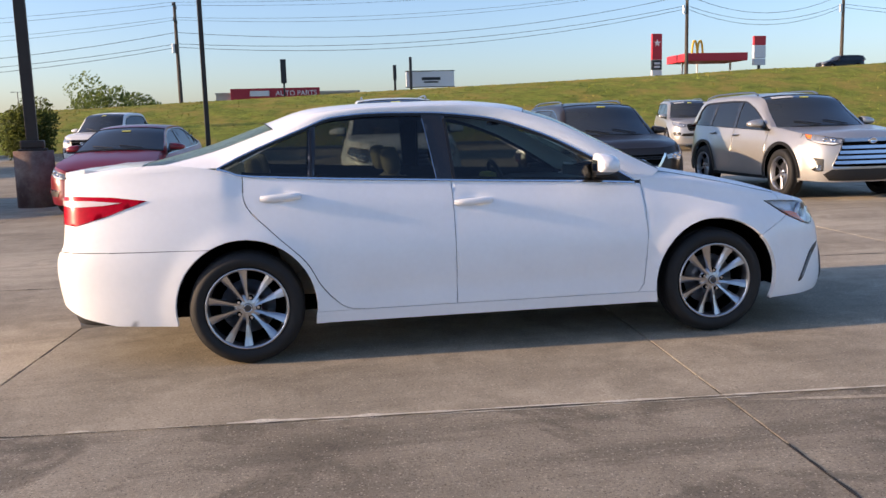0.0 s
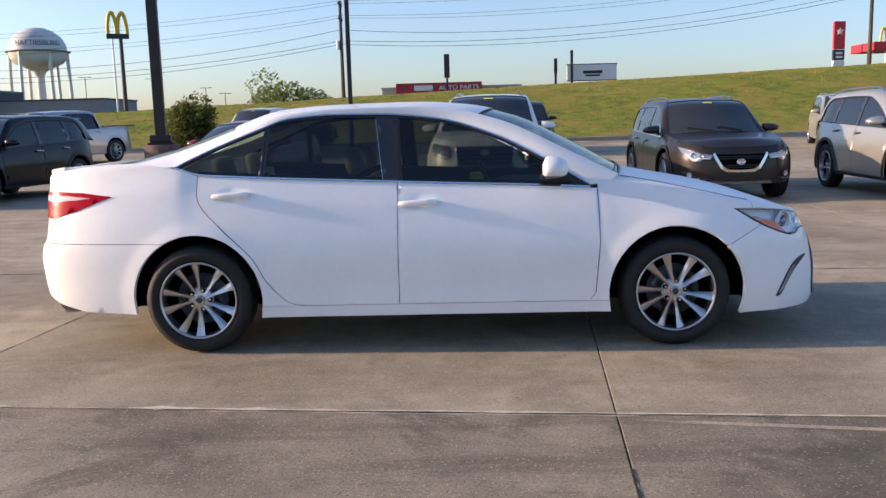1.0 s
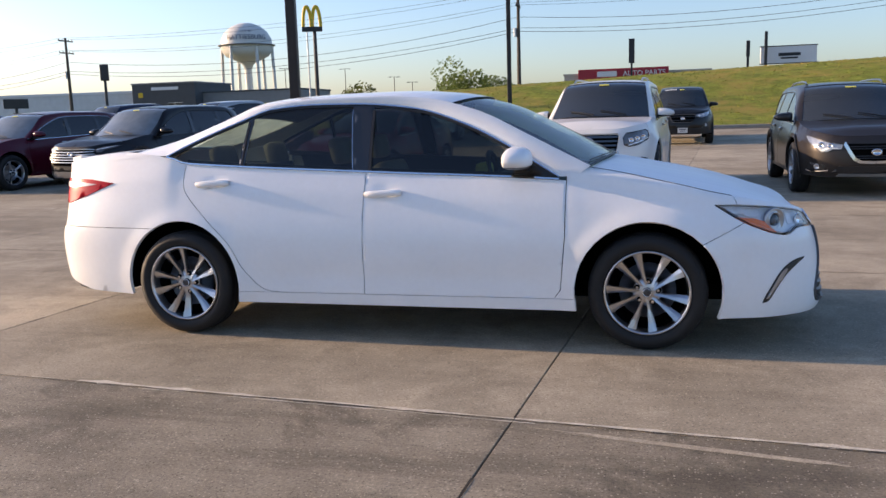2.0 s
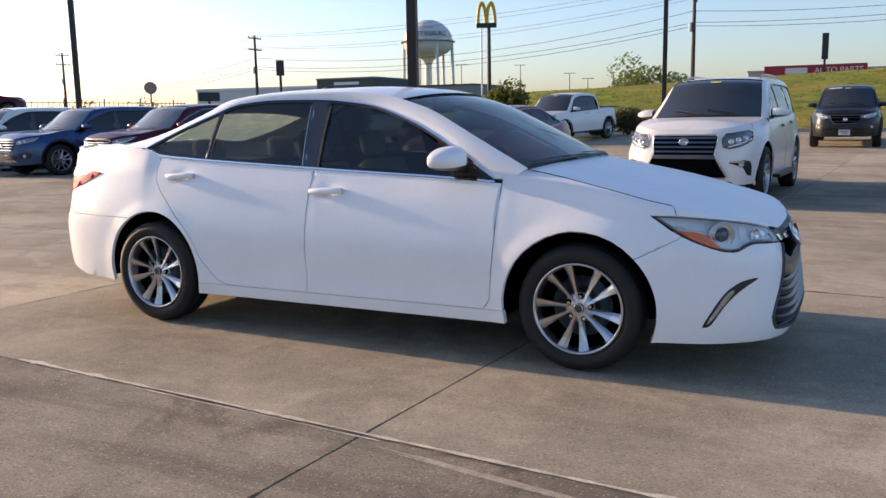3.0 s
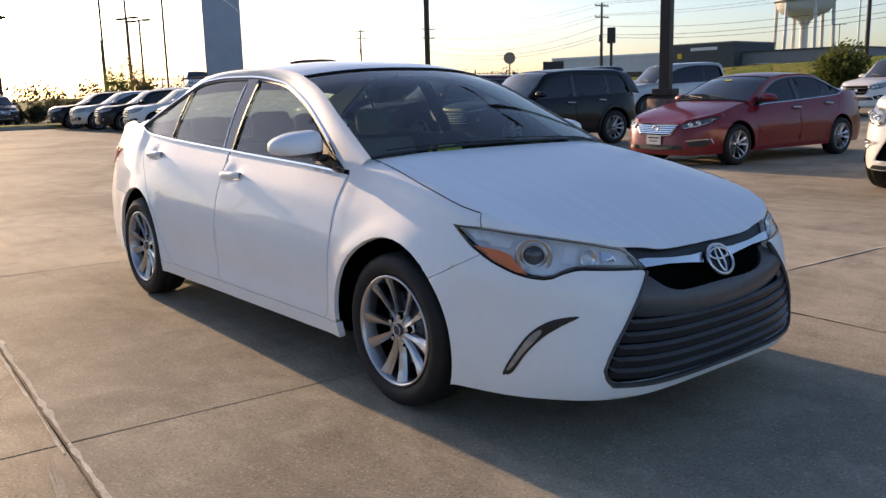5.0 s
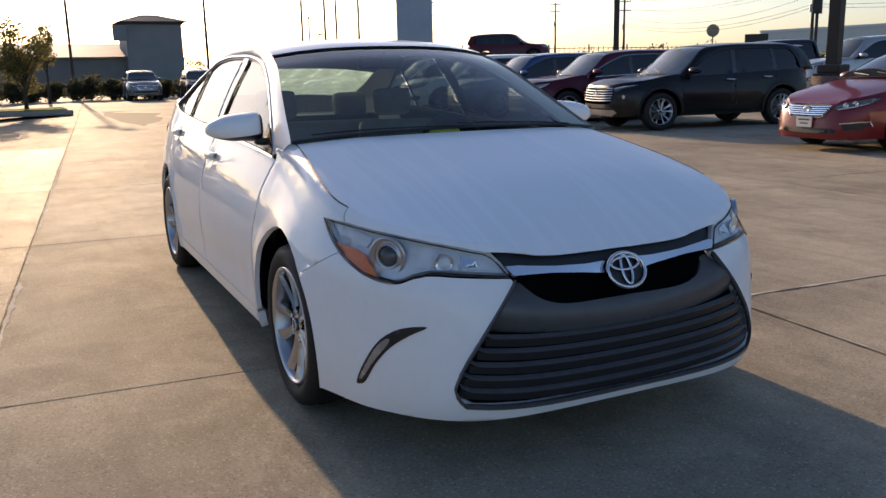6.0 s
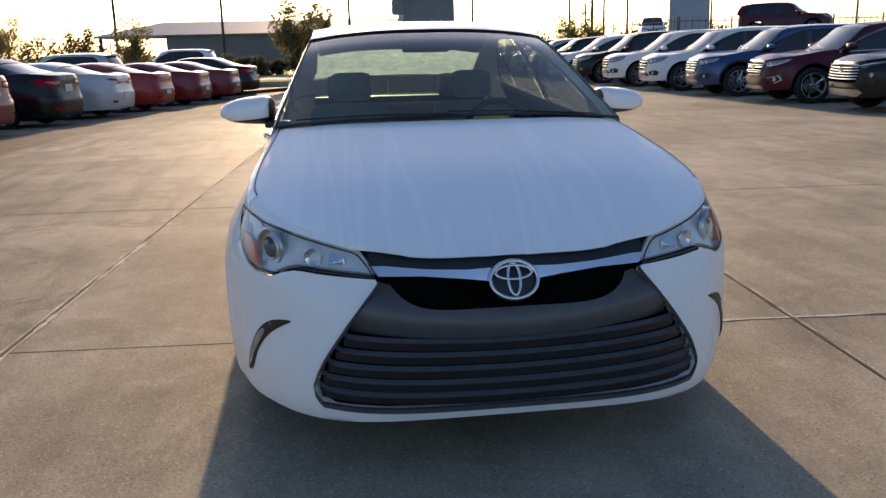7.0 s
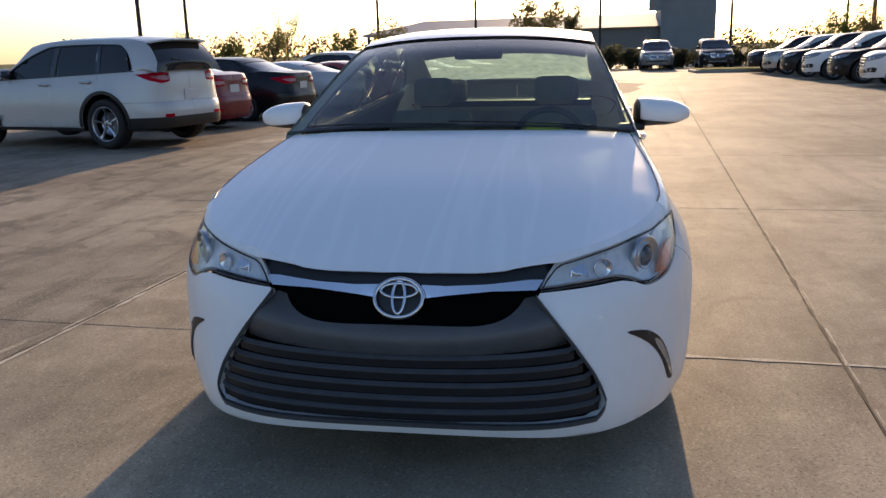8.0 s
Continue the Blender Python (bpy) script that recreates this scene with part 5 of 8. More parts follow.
def other_car(name, kind, m, body, label, P, grille=(0.42, 0.62, 0.86), bars=4, bar_mat=None, rim=None, spokes=10, skirt=None, rails=False, sticker=False, plate=False, plate_z=0.47, roof_mat=None, lampmat=None, res=0.085, tail_w=0.32, face=None, chrome_windows=False, step=None):
    """A parked car: the shared body with its own face, lamps, wheels and fittings."""
    if roof_mat:
        P["roof_mat"] = roof_mat
    if body is BLACK or body is CHARCOAL:
        P["trim"] = DARK_TRIM
    if chrome_windows:
        P["trim"] = CHROME
    S = Shape(P)
    car = thing(name, m, label, "car", "parked cars")
    car_body(car, S, body, res, False, 1 if kind == "coupe" else 2, skirt)
    sF, A, R, wb = S.S(P["wb"]), S.arch, S.R, P["wb"]
    tx, tz = P["lamp_tip"]
    sx = lambda s: float(np.interp(s, S.s, S.x))
    half = [(0.0, P["lip"]), (0.6, P["lip"]), (sF - A * 0.99, P["lip"] + 0.02)] + arc(sF, R, A, 195, 128, 8) + [(S.S(tx) - 0.07, tz - 0.075), (S.S(tx), tz)]
    half += [(s, float(S.sh(sx(s)) + 1.25 * S.roll(sx(s)))) for s in np.linspace(S.S(tx) - 0.03, 0.0, 12)]
    poly = half + [(-s, z) for s, z in half[::-1] if s > 0.001]
    panel("front_bumper", poly, lambda s, v: S.F(s, v), res * 0.8, body, car, "", 0.002, 0.03)
    g_top, g_lo, g_hi = grille
    car_face(car, S, face or crossover_face(g_hi, g_lo, g_top, bars, bar_mat, CHROME if bar_mat is not DARK_TRIM else GREY_TRIM, skid=kind == "suv"), lampmat)
    for side in (-1, 1):
        put = lambda a, v, side=side, off=0.0: S.F(a * side, v, off)
        fl = side < 0
        e0 = S.end
        sR = S.S(0.0)
        zq = P["rear_split"]
        b0 = math.degrees(math.asin(min((zq - R) / A, 0.95)))
        rb = [(sR + A * 0.99, P["lip"] + 0.03)] + arc(sR, R, A, -5, b0, 8) + [(S.S(P["tail"][1]), zq), (e0, zq), (e0, P["lip"] + 0.03)]
        panel("rear_bumper", rb, put, res, body, car, "", 0.002, 0.02, fl)
        ze = float(S.sh(-P["ro"]) + 1.25 * S.roll(-P["ro"]))
        panel("tail_panel", [(e0 - 0.43, zq), (e0, zq), (e0, ze), (e0 - 0.43, ze)], put, res, body, car, "", 0.002, 0.02, fl)
        zt = float(S.sh(-P["ro"]))
        if kind == "pickup":
            tp = [(S.S(-P["ro"] + 0.10), zt - 0.02), (e0 - 0.72, zt - 0.02), (e0 - 0.72, zt - 0.38), (S.S(-P["ro"] + 0.10), zt - 0.38)]
        else:
            tp = [(S.S(P["tail"][0] - 0.1), zt - 0.06), (e0 - 0.6, zt - 0.03), (e0 - tail_w, zt - 0.05), (e0 - tail_w, zt - 0.17), (e0 - 0.6, zt - 0.20), (S.S(P["tail"][0] - 0.3), zt - 0.15)]
        tl = panel("tail_lamp", tp, lambda a, v, side=side: S.F(a * side, v, 0.006), 0.06, RED_LENS, car, "red tail lamp", 0, 0.012, fl)
        lo = P["lip"] + 0.005
        lens = [(a_ * 0.6 + 0.4 * tp[2][0], z_ * 0.45 + 0.55 * (zt - 0.12)) for a_, z_ in tp] if kind != "pickup" else [(tp[0][0] + 0.02, zt - 0.17), (tp[1][0] - 0.02, zt - 0.17), (tp[1][0] - 0.02, zt - 0.25), (tp[0][0] + 0.02, zt - 0.25)]
        panel("tail_lens", lens, lambda a, v, side=side: S.F(a * side, v, 0.010), 0.06, TAIL_CLEAR, tl, "pale lens of the tail lamp", 0, 0.004, fl)
        panel("bumper_reflector", [(e0 - 0.62, P["lip"] + 0.24), (e0 - 0.46, P["lip"] + 0.24), (e0 - 0.46, P["lip"] + 0.19), (e0 - 0.62, P["lip"] + 0.19)], lambda a, v, side=side: S.F(a * side, v, 0.012), 0.06, RED_LENS, car, "red bumper reflector", 0, 0.004, fl)
        if step:
            ribbon("side_step", [(A + 0.12, side * (P["W"] - 0.02), P["sill"] + 0.06), (wb - A - 0.12, side * (P["W"] - 0.02), P["sill"] + 0.06)], (0, 1, 0), 0.20, (0, 0, 1), 0.05, step, car, "dark side step")
        if skirt:
            panel("rear_skirt", [(sR + A * 0.995, lo + 0.02), (sR + A * 1.0, lo + 0.19), (e0, lo + 0.19), (e0, lo + 0.02)], lambda a, v, side=side: S.F(a * side, v, 0.008), res, skirt, car, "dark lower bumper", 0, 0.01, fl)
            for hx in (0.0, wb):
                a = np.linspace(-0.1, math.pi + 0.1, 22)
                p = S.F((S.S(hx) + (A + 0.022) * np.cos(a)) * side, R + (A + 0.022) * np.sin(a), 0.004)
                ribbon("arch_trim", p, np.stack([np.cos(a) * -1, 0 * a, np.sin(a)], 1), 0.05, (0, side, 0), 0.012, skirt, car, "dark arch moulding")
        for x in ((1.25, 0.35) if kind != "coupe" else (1.0,)):
            door_handle(car, S, x + (0.35 if kind == "pickup" else 0), float(S.sh(x)) - 0.11, side, body if bar_mat is DARK_TRIM else SATIN)
        mirror_pod(car, S, P["door_front"] - 0.24, float(S.sh(P["door_front"])) + 0.07, side, 1.15, body if roof_mat is None else DARK_TRIM)
        if rails:
            uu = np.linspace(P["header"][0] + 0.6, P["header"][1] - 0.2, 16)
            q = S.U(uu, np.full(16, 0.90 * side), 0.045)
            q[0, 2] -= 0.035
            q[-1, 2] -= 0.035
            tube("roof_bar", q, 0.016, SATIN, car, "silver roof bar", 6)
    if plate:
        p = S.F(0.0, plate_z, 0.03)
        pl = part("number_plate", box(-0.006, 0.006, -0.15, 0.15, -0.076, 0.076, bevel=0.003), PLATE, car, "pale dealer plate with plain bars")
        pl.matrix_basis = pose(*p)
        part("plate_bar", boxes(bmesh.new(), (0.0065, 0.008, -0.11, 0.11, 0.02, 0.045), (0.0065, 0.008, -0.08, 0.08, -0.03, -0.012)), BAR_DARK, pl)
    rp = part("rear_plate", box(-0.006, 0.006, -0.15, 0.15, -0.076, 0.076, bevel=0.003), PLATE, car, "pale rear plate")
    rp.matrix_basis = pose(*S.F(S.end, 0.80 if kind != "coupe" else 0.56, 0.012))
    if kind == "suv":
        q = np.linspace(-0.92, 0.92, 15)
        ribbon("roof_spoiler", S.U(np.full(15, P["header"][1] + 0.05), q, 0.012) + np.array([-0.05, 0, 0.0]), (1, 0, -0.15), 0.20, (0.15, 0, 1), 0.024, body, car, "body-coloured roof spoiler")
        tube("rear_wiper", [S.U(9 - 0.75, 0.05, 0.02), S.U(9 - 0.95, 0.25, 0.02), S.U(9 - 1.15, 0.55, 0.02)], 0.010, DARK_TRIM, car, "black rear wiper", 5)
    for y0, y1 in ((-0.1, -0.62), (0.55, 0.02)):
        tube("wiper", [S.U(0.10, y0, 0.012), S.U(0.22, (y0 + y1) / 2, 0.012), S.U(0.34, y1, 0.012)], 0.009, DARK_TRIM, car, "black wiper", 5)
    if sticker:
        u0, q0 = P["header"][0] * 0.72, -0.55
        uu, qq = np.meshgrid(np.linspace(u0, u0 + 0.32, 3), np.linspace(q0 - 0.28, q0 + 0.28, 5), indexing="ij")
        grid_sheet("windscreen_sticker", S.U(uu, qq, 0.004), PLATE, car, "white price sticker with plain bars", True)
    uu, qq = np.meshgrid(np.linspace(P["header"][0] * 0.70, P["header"][0] * 0.70 + 0.12, 3), np.linspace(-0.12, 0.12, 3), indexing="ij")
    grid_sheet("price_tag", S.U(uu, qq, 0.004), TAG, car, "small yellow price tag", True)
    kit = wheel_kit("wheel", R, R * 0.70, 0.235, spokes, rim or ALLOY, 0.06 if spokes % 2 == 0 else 0.0)
    fit_wheels(car, kit, P, P["W"] - 0.115)
    if kind == "pickup":
        bel = float(S.sh(-0.3))
        part("bed_rail", boxes(bmesh.new(), (-P["ro"] + 0.03, 0.42, -P["W"] + 0.10, -P["W"] + 0.16, bel + 0.045, bel + 0.08), (-P["ro"] + 0.03, 0.42, P["W"] - 0.16, P["W"] - 0.10, bel + 0.045, bel + 0.08), (-P["ro"] + 0.02, -P["ro"] + 0.08, -P["W"] + 0.16, P["W"] - 0.16, bel + 0.045, bel + 0.075), bevel=0.01), DARK_TRIM, car, "black bed rail caps")
    return car




# ---- ground, lot and bank ----
def lot_z(x, y):
    """The lot is level by the drive, rises gently towards the bank and falls a little to the far south."""
    fall = 0.018 * min(18.0, max(0.0, -x - 7.0)) * min(1.0, max(0.0, (x + 52.0) / 18.0)) * min(1.0, max(0.0, (1.5 - y) / 6.5))
    return 0.0008 * max(0.0, y - 9.0) ** 2 - fall


def crest(x):
    return 3.5 + 0.036 * max(-45.0, min(70.0, x))


def ground_z(x, y):
    base = lot_z(x, min(y, 32.0))
    t = max(0.0, min(1.0, (y - 33.0) / 22.0))
    t = t * t * (3 - 2 * t) if t < 0.5 else 1 - 0.5 * (2 - 2 * t) ** 1.8
    side = max(0.0, min(1.0, (x + 75.0) / 45.0))
    hill = base + (crest(x) - base) * t * side + (1 - side) * 1.2 * t
    return hill + 0.12 * noise.noise((x * 0.13, y * 0.13, 0.0)) * t


def world_material(name, base, second, scale, fine, rough, bump, third=None, spec=0.3, rnd=0.0, grain=0.16):
    """A weathered ground surface on world coordinates: broad stains, fine grain and relief."""
    m = bpy.data.materials.new(name)
    m.use_nodes = True
    nt = m.node_tree
    b = nt.nodes["Principled BSDF"]
    b.inputs["Roughness"].default_value = rough
    b.inputs["Specular IOR Level"].default_value = spec
    g = nt.nodes.new("ShaderNodeNewGeometry")

    def tex(sc, detail, lo, hi, rough_=0.6):
        n = nt.nodes.new("ShaderNodeTexNoise")
        n.inputs["Scale"].default_value = sc
        n.inputs["Detail"].default_value = detail
        n.inputs["Roughness"].default_value = rough_
        nt.links.new(g.outputs["Position"], n.inputs["Vector"])
        r = nt.nodes.new("ShaderNodeMapRange")
        r.inputs[1].default_value, r.inputs[2].default_value = lo, hi
        nt.links.new(n.outputs[0], r.inputs[0])
        return n, r

    def mix(fac, a, c):
        k = nt.nodes.new("ShaderNodeMix")
        k.data_type = "RGBA"
        nt.links.new(fac, k.inputs[0])
        for slot, v in ((6, a), (7, c)):
            if isinstance(v, tuple):
                k.inputs[slot].default_value = (*v, 1)
            else:
                nt.links.new(v, k.inputs[slot])
        return k.outputs[2]

    n1, r1 = tex(scale, 7, 0.38, 0.68)
    n2, r2 = tex(fine, 4, 0.3, 0.75)
    col = mix(r1.outputs[0], base, second)
    dark = tuple(c * 0.72 for c in second)
    col2 = mix(r2.outputs[0], col, dark)
    k = nt.nodes.new("ShaderNodeMix")
    k.data_type = "RGBA"
    k.inputs[0].default_value = 0.5
    nt.links.new(col, k.inputs[6])
    nt.links.new(col2, k.inputs[7])
    col = k.outputs[2]
    nm, rm = tex(fine * 0.34, 9, 0.30, 0.72, 0.72)
    sp, rs_ = tex(fine * 3.1, 2, 0.35, 0.70)
    for r in (rm, rs_):
        r.inputs[3].default_value, r.inputs[4].default_value = 1.0 + grain, 1.0 - grain
        hv = nt.nodes.new("ShaderNodeHueSaturation")
        nt.links.new(r.outputs[0], hv.inputs["Value"])
        nt.links.new(col, hv.inputs["Color"])
        col = hv.outputs[0]
    if third:
        n3, r3 = tex(scale * 0.4, 9, 0.47, 0.62, 0.72)
        col = mix(r3.outputs[0], col, third)
    if rnd:
        oi = nt.nodes.new("ShaderNodeObjectInfo")
        mr = nt.nodes.new("ShaderNodeMapRange")
        mr.inputs[3].default_value, mr.inputs[4].default_value = 1 - rnd, 1 + rnd
        nt.links.new(oi.outputs["Random"], mr.inputs[0])
        hv = nt.nodes.new("ShaderNodeHueSaturation")
        nt.links.new(mr.outputs[0], hv.inputs["Value"])
        nt.links.new(col, hv.inputs["Color"])
        col = hv.outputs[0]
    nt.links.new(col, b.inputs["Base Color"])
    nb, rb = tex(fine * 4, 6, 0.0, 1.0)
    bp = nt.nodes.new("ShaderNodeBump")
    bp.inputs["Strength"].default_value = bump
    bp.inputs["Distance"].default_value = 0.02
    nt.links.new(nb.outputs[0], bp.inputs["Height"])
    nt.links.new(bp.outputs[0], b.inputs["Normal"])
    return m


def concrete_material(name, base, dirt, worn):
    """Broom-finished concrete: broad tone, tide-marked stains, drag streaks, sandy grain and loose bright and dark aggregate."""
    m = bpy.data.materials.new(name)
    m.use_nodes = True
    nt = m.node_tree
    b = nt.nodes["Principled BSDF"]
    b.inputs["Specular IOR Level"].default_value = 0.05 if worn < 0.4 else 0.01 + 0.10 * worn * worn
    g = nt.nodes.new("ShaderNodeNewGeometry")

    def noise_at(scale, detail, rough, lo, hi, a, c, stretch=None, twist=0.0):
        n = nt.nodes.new("ShaderNodeTexNoise")
        for key, v in (("Scale", scale), ("Detail", detail), ("Roughness", rough), ("Distortion", twist)):
            n.inputs[key].default_value = v
        src = g.outputs["Position"]
        if stretch:
            mp = nt.nodes.new("ShaderNodeMapping")
            mp.inputs["Rotation"].default_value = (0, 0, radians(4.5))
            mp.inputs["Scale"].default_value = stretch
            nt.links.new(src, mp.inputs["Vector"])
            src = mp.outputs[0]
        nt.links.new(src, n.inputs["Vector"])
        r = nt.nodes.new("ShaderNodeMapRange")
        for k, v in zip((1, 2, 3, 4), (lo, hi, a, c)):
            r.inputs[k].default_value = v
        nt.links.new(n.outputs[0], r.inputs[0])
        return n.outputs[0], r.outputs[0]

    def mix(fac, p, q):
        k = nt.nodes.new("ShaderNodeMix")
        k.data_type = "RGBA"
        nt.links.new(fac, k.inputs[0])
        for slot, v in ((6, p), (7, q)):
            if isinstance(v, tuple):
                k.inputs[slot].default_value = (*v, 1)
            else:
                nt.links.new(v, k.inputs[slot])
        return k.outputs[2]

    def value(c, fac):
        h = nt.nodes.new("ShaderNodeHueSaturation")
        nt.links.new(fac, h.inputs["Value"])
        nt.links.new(c, h.inputs["Color"])
        return h.outputs[0]

    _, broad = noise_at(0.42, 6, 0.6, 0.40, 0.62, 0.0, 0.85)
    c = mix(broad, base, dirt)
    _, blot = noise_at(1.3, 9, 0.66, 0.53, 0.60, 0.0, 0.20 + 0.35 * worn, None, 0.8)
    c = mix(blot, c, tuple(0.70 * v for v in dirt))
    _, pale = noise_at(0.9, 8, 0.6, 0.58, 0.63, 0.0, 0.28, None, 1.2)
    c = mix(pale, c, tuple(min(0.7, 1.12 * v) for v in base))
    _, drag = noise_at(1.1, 7, 0.6, 0.48, 0.72, 0.0, 0.30 + 0.45 * worn, (0.45, 3.2, 1.0))
    c = mix(drag, c, tuple(0.62 * v for v in dirt))
    _, cloud = noise_at(6.0, 8, 0.7, 0.28, 0.74, 1.14, 0.86)
    c = value(c, cloud)
    grain_h, grain = noise_at(75.0, 5, 0.75, 0.30, 0.72, 1.26 + 0.12 * worn, 0.74 - 0.12 * worn)
    c = value(c, grain)
    vo = nt.nodes.new("ShaderNodeTexVoronoi")
    vo.inputs["Scale"].default_value = 95.0
    nt.links.new(g.outputs["Position"], vo.inputs["Vector"])
    sep = nt.nodes.new("ShaderNodeSeparateColor")
    nt.links.new(vo.outputs["Color"], sep.inputs[0])
    for lo, hi, tone, amount in ((0.86, 0.90, (0.62, 0.55, 0.43), 0.55), (0.16, 0.12, (0.07, 0.06, 0.048), 0.45 + 0.25 * worn)):
        r = nt.nodes.new("ShaderNodeMapRange")
        for k, v in zip((1, 2, 3, 4), (lo, hi, 0.0, amount)):
            r.inputs[k].default_value = v
        nt.links.new(sep.outputs[0], r.inputs[0])
        near = nt.nodes.new("ShaderNodeMapRange")
        for k, v in zip((1, 2, 3, 4), (0.25, 0.50, 1.0, 0.0)):
            near.inputs[k].default_value = v
        nt.links.new(vo.outputs["Distance"], near.inputs[0])
        mu = nt.nodes.new("ShaderNodeMath")
        mu.operation = "MULTIPLY"
        nt.links.new(r.outputs[0], mu.inputs[0])
        nt.links.new(near.outputs[0], mu.inputs[1])
        c = mix(mu.outputs[0], c, tone)
    oi = nt.nodes.new("ShaderNodeObjectInfo")
    mr = nt.nodes.new("ShaderNodeMapRange")
    mr.inputs[3].default_value, mr.inputs[4].default_value = 0.93, 1.07
    nt.links.new(oi.outputs["Random"], mr.inputs[0])
    c = value(c, mr.outputs[0])
    nt.links.new(c, b.inputs["Base Color"])
    _, rough = noise_at(2.0, 5, 0.6, 0.3, 0.7, 0.74 - 0.08 * worn, 0.82 - 0.08 * worn)
    nt.links.new(rough, b.inputs["Roughness"])
    bp = nt.nodes.new("ShaderNodeBump")
    bp.inputs["Strength"].default_value, bp.inputs["Distance"].default_value = 0.35 + 0.25 * worn, 0.006
    nt.links.new(grain_h, bp.inputs["Height"])
    nt.links.new(bp.outputs[0], b.inputs["Normal"])
    return m


CONCRETE = concrete_material("worn concrete", (0.450, 0.390, 0.293), (0.262, 0.226, 0.169), 0.25)
CONCRETE_WORN = concrete_material("dark worn concrete", (0.350, 0.304, 0.230), (0.148, 0.128, 0.096), 1.0)
CONCRETE_MID = concrete_material("brownish worn concrete", (0.340, 0.284, 0.216), (0.188, 0.157, 0.119), 0.5)
JOINT = material("joint filler", (0.07, 0.060, 0.047), 0.9, vary=0.4, scale=30)
GRASS = world_material("bank grass", (0.25, 0.27, 0.050), (0.13, 0.165, 0.034), 0.9, 5.0, 0.95, 1.0, (0.30, 0.235, 0.065), 0.05, 0.0, 0.34)
FAR_LAND = world_material("far land", (0.10, 0.11, 0.035), (0.07, 0.08, 0.03), 0.05, 1.0, 0.95, 0.4, None, 0.1)
KERB = world_material("kerb concrete", (0.42, 0.38, 0.32), (0.30, 0.27, 0.22), 1.5, 30.0, 0.8, 0.3)


def terrain(name, xs, ys, zf, mat, label, off=0.0):
    v = [(x, y, zf(x, y) + off) for x in xs for y in ys]
    n = len(ys)
    f = [(i * n + j, (i + 1) * n + j, (i + 1) * n + j + 1, i * n + j + 1) for i in range(len(xs) - 1) for j in range(n - 1)]
    return tagged(mesh_object(name, v, f, mat), label, "ground", kind="structure")


far_x = [-2500, -1200, -600, -300, -160, -110, -104, -98, -92, -86, -80, -74, -68, -62, -56, -52, -50, -44, -38, -34, -32, -26, -25, -20, -16, -14, -8, -7, -2, 4, 10, 16, 22, 28, 34, 40, 46, 52, 58, 64, 70, 76, 82, 88, 94, 100, 106, 112, 118, 124, 130, 180, 300, 600, 1200, 2500]
far_y = [-2500, -1200, -500, -200, -100, -60, -40, -20, -12, -5, -2, 1.5, 10, 20, 28, 31, 32.5, 34, 36, 38, 40, 42, 44, 46, 48, 50, 52, 54, 56, 60, 70, 90, 130, 200, 400, 900, 2500]
terrain("ground", far_x, far_y, ground_z, FAR_LAND, "open grassy land reaching the horizon", -0.16)
terrain("grass_bank", list(np.arange(-70, 131, 2.5)), list(np.arange(32.3, 66, 1.1)), ground_z, GRASS, "sloping roadside bank of mown yellow-green grass", 0.0)

SLAB, SLAB_Y, TURN_J, CROSS = 3.60, 3.69, radians(-4.8), (2.22, -2.02)
ex_, ey_ = Vector((math.cos(TURN_J), math.sin(TURN_J))), Vector((-math.sin(TURN_J), math.cos(TURN_J)))
rows_y = [-60.0, -14.0, -5.0, -3.0, -1.0, 1.5, 4.0, 9.0, *np.arange(11.0, 32.5, 2.0), 32.4]
cols_x = [-70.0, -52.0] + [-46.0 + 3.0 * k for k in range(14)] + [45.0]
pavement = tagged(mesh_object("pavement", [(x, y, lot_z(x, y) - (0.03 if x < -6 and y < 2 else 0.005)) for y in rows_y for x in cols_x], [(len(cols_x) * k + c, len(cols_x) * k + c + 1, len(cols_x) * (k + 1) + c + 1, len(cols_x) * (k + 1) + c) for k in range(len(rows_y) - 1) for c in range(len(cols_x) - 1)], JOINT, smooth=False), "broad parking lot of large stained concrete slabs", "pavement", kind="structure")


def slab_mesh(i, j, verts, faces, centre):
    """One slab with bevelled rims, its top following the lot."""
    a, ay, g, b = SLAB / 2, SLAB_Y / 2, 0.0034, 0.003
    c0 = Vector(CROSS) + ex_ * (i + 0.5) * SLAB + ey_ * (j + 0.5) * SLAB_Y
    base = len(verts)
    for inset, drop in ((g, 0.06), (g, b), (g + b, 0.0)):
        for sx, sy in ((-1, -1), (1, -1), (1, 1), (-1, 1)):
            p = c0 + ex_ * sx * (a - inset) + ey_ * sy * (ay - inset)
            verts.append((p.x - centre[0], p.y - centre[1], lot_z(p.x, p.y) - drop - centre[2]))
    for r in (0, 4):
        for k in range(4):
            faces.append((base + r + k, base + r + (k + 1) % 4, base + r + 4 + (k + 1) % 4, base + r + 4 + k))
    faces.append((base + 8, base + 9, base + 10, base + 11))
    return c0


rest_v, rest_f = [], []
slabs = []
for i in range(-20, 13):
    for j in range(-14, 10):
        c = Vector(CROSS) + ex_ * (i + 0.5) * SLAB + ey_ * (j + 0.5) * SLAB_Y
        if c.y > 31.5 or c.x > 42 or c.x < -66:
            continue
        if -34 < c.x < 18 and -13 < c.y < 21:
            slabs.append((i, j, c))
        else:
            slab_mesh(i, j, rest_v, rest_f, (0, 0, 0))
tagged(mesh_object("pavement_slabs", rest_v, rest_f, CONCRETE, pavement, "far concrete slabs", smooth=False), kind="stuff")


def long_box(name, x0, x1, y0, y1, z0, z1, mat, label, cat, bevel=0.02):
    return tagged(part(name, box(x0, x1, y0, y1, z0, z1, bevel=bevel), mat), label, cat, kind="structure")


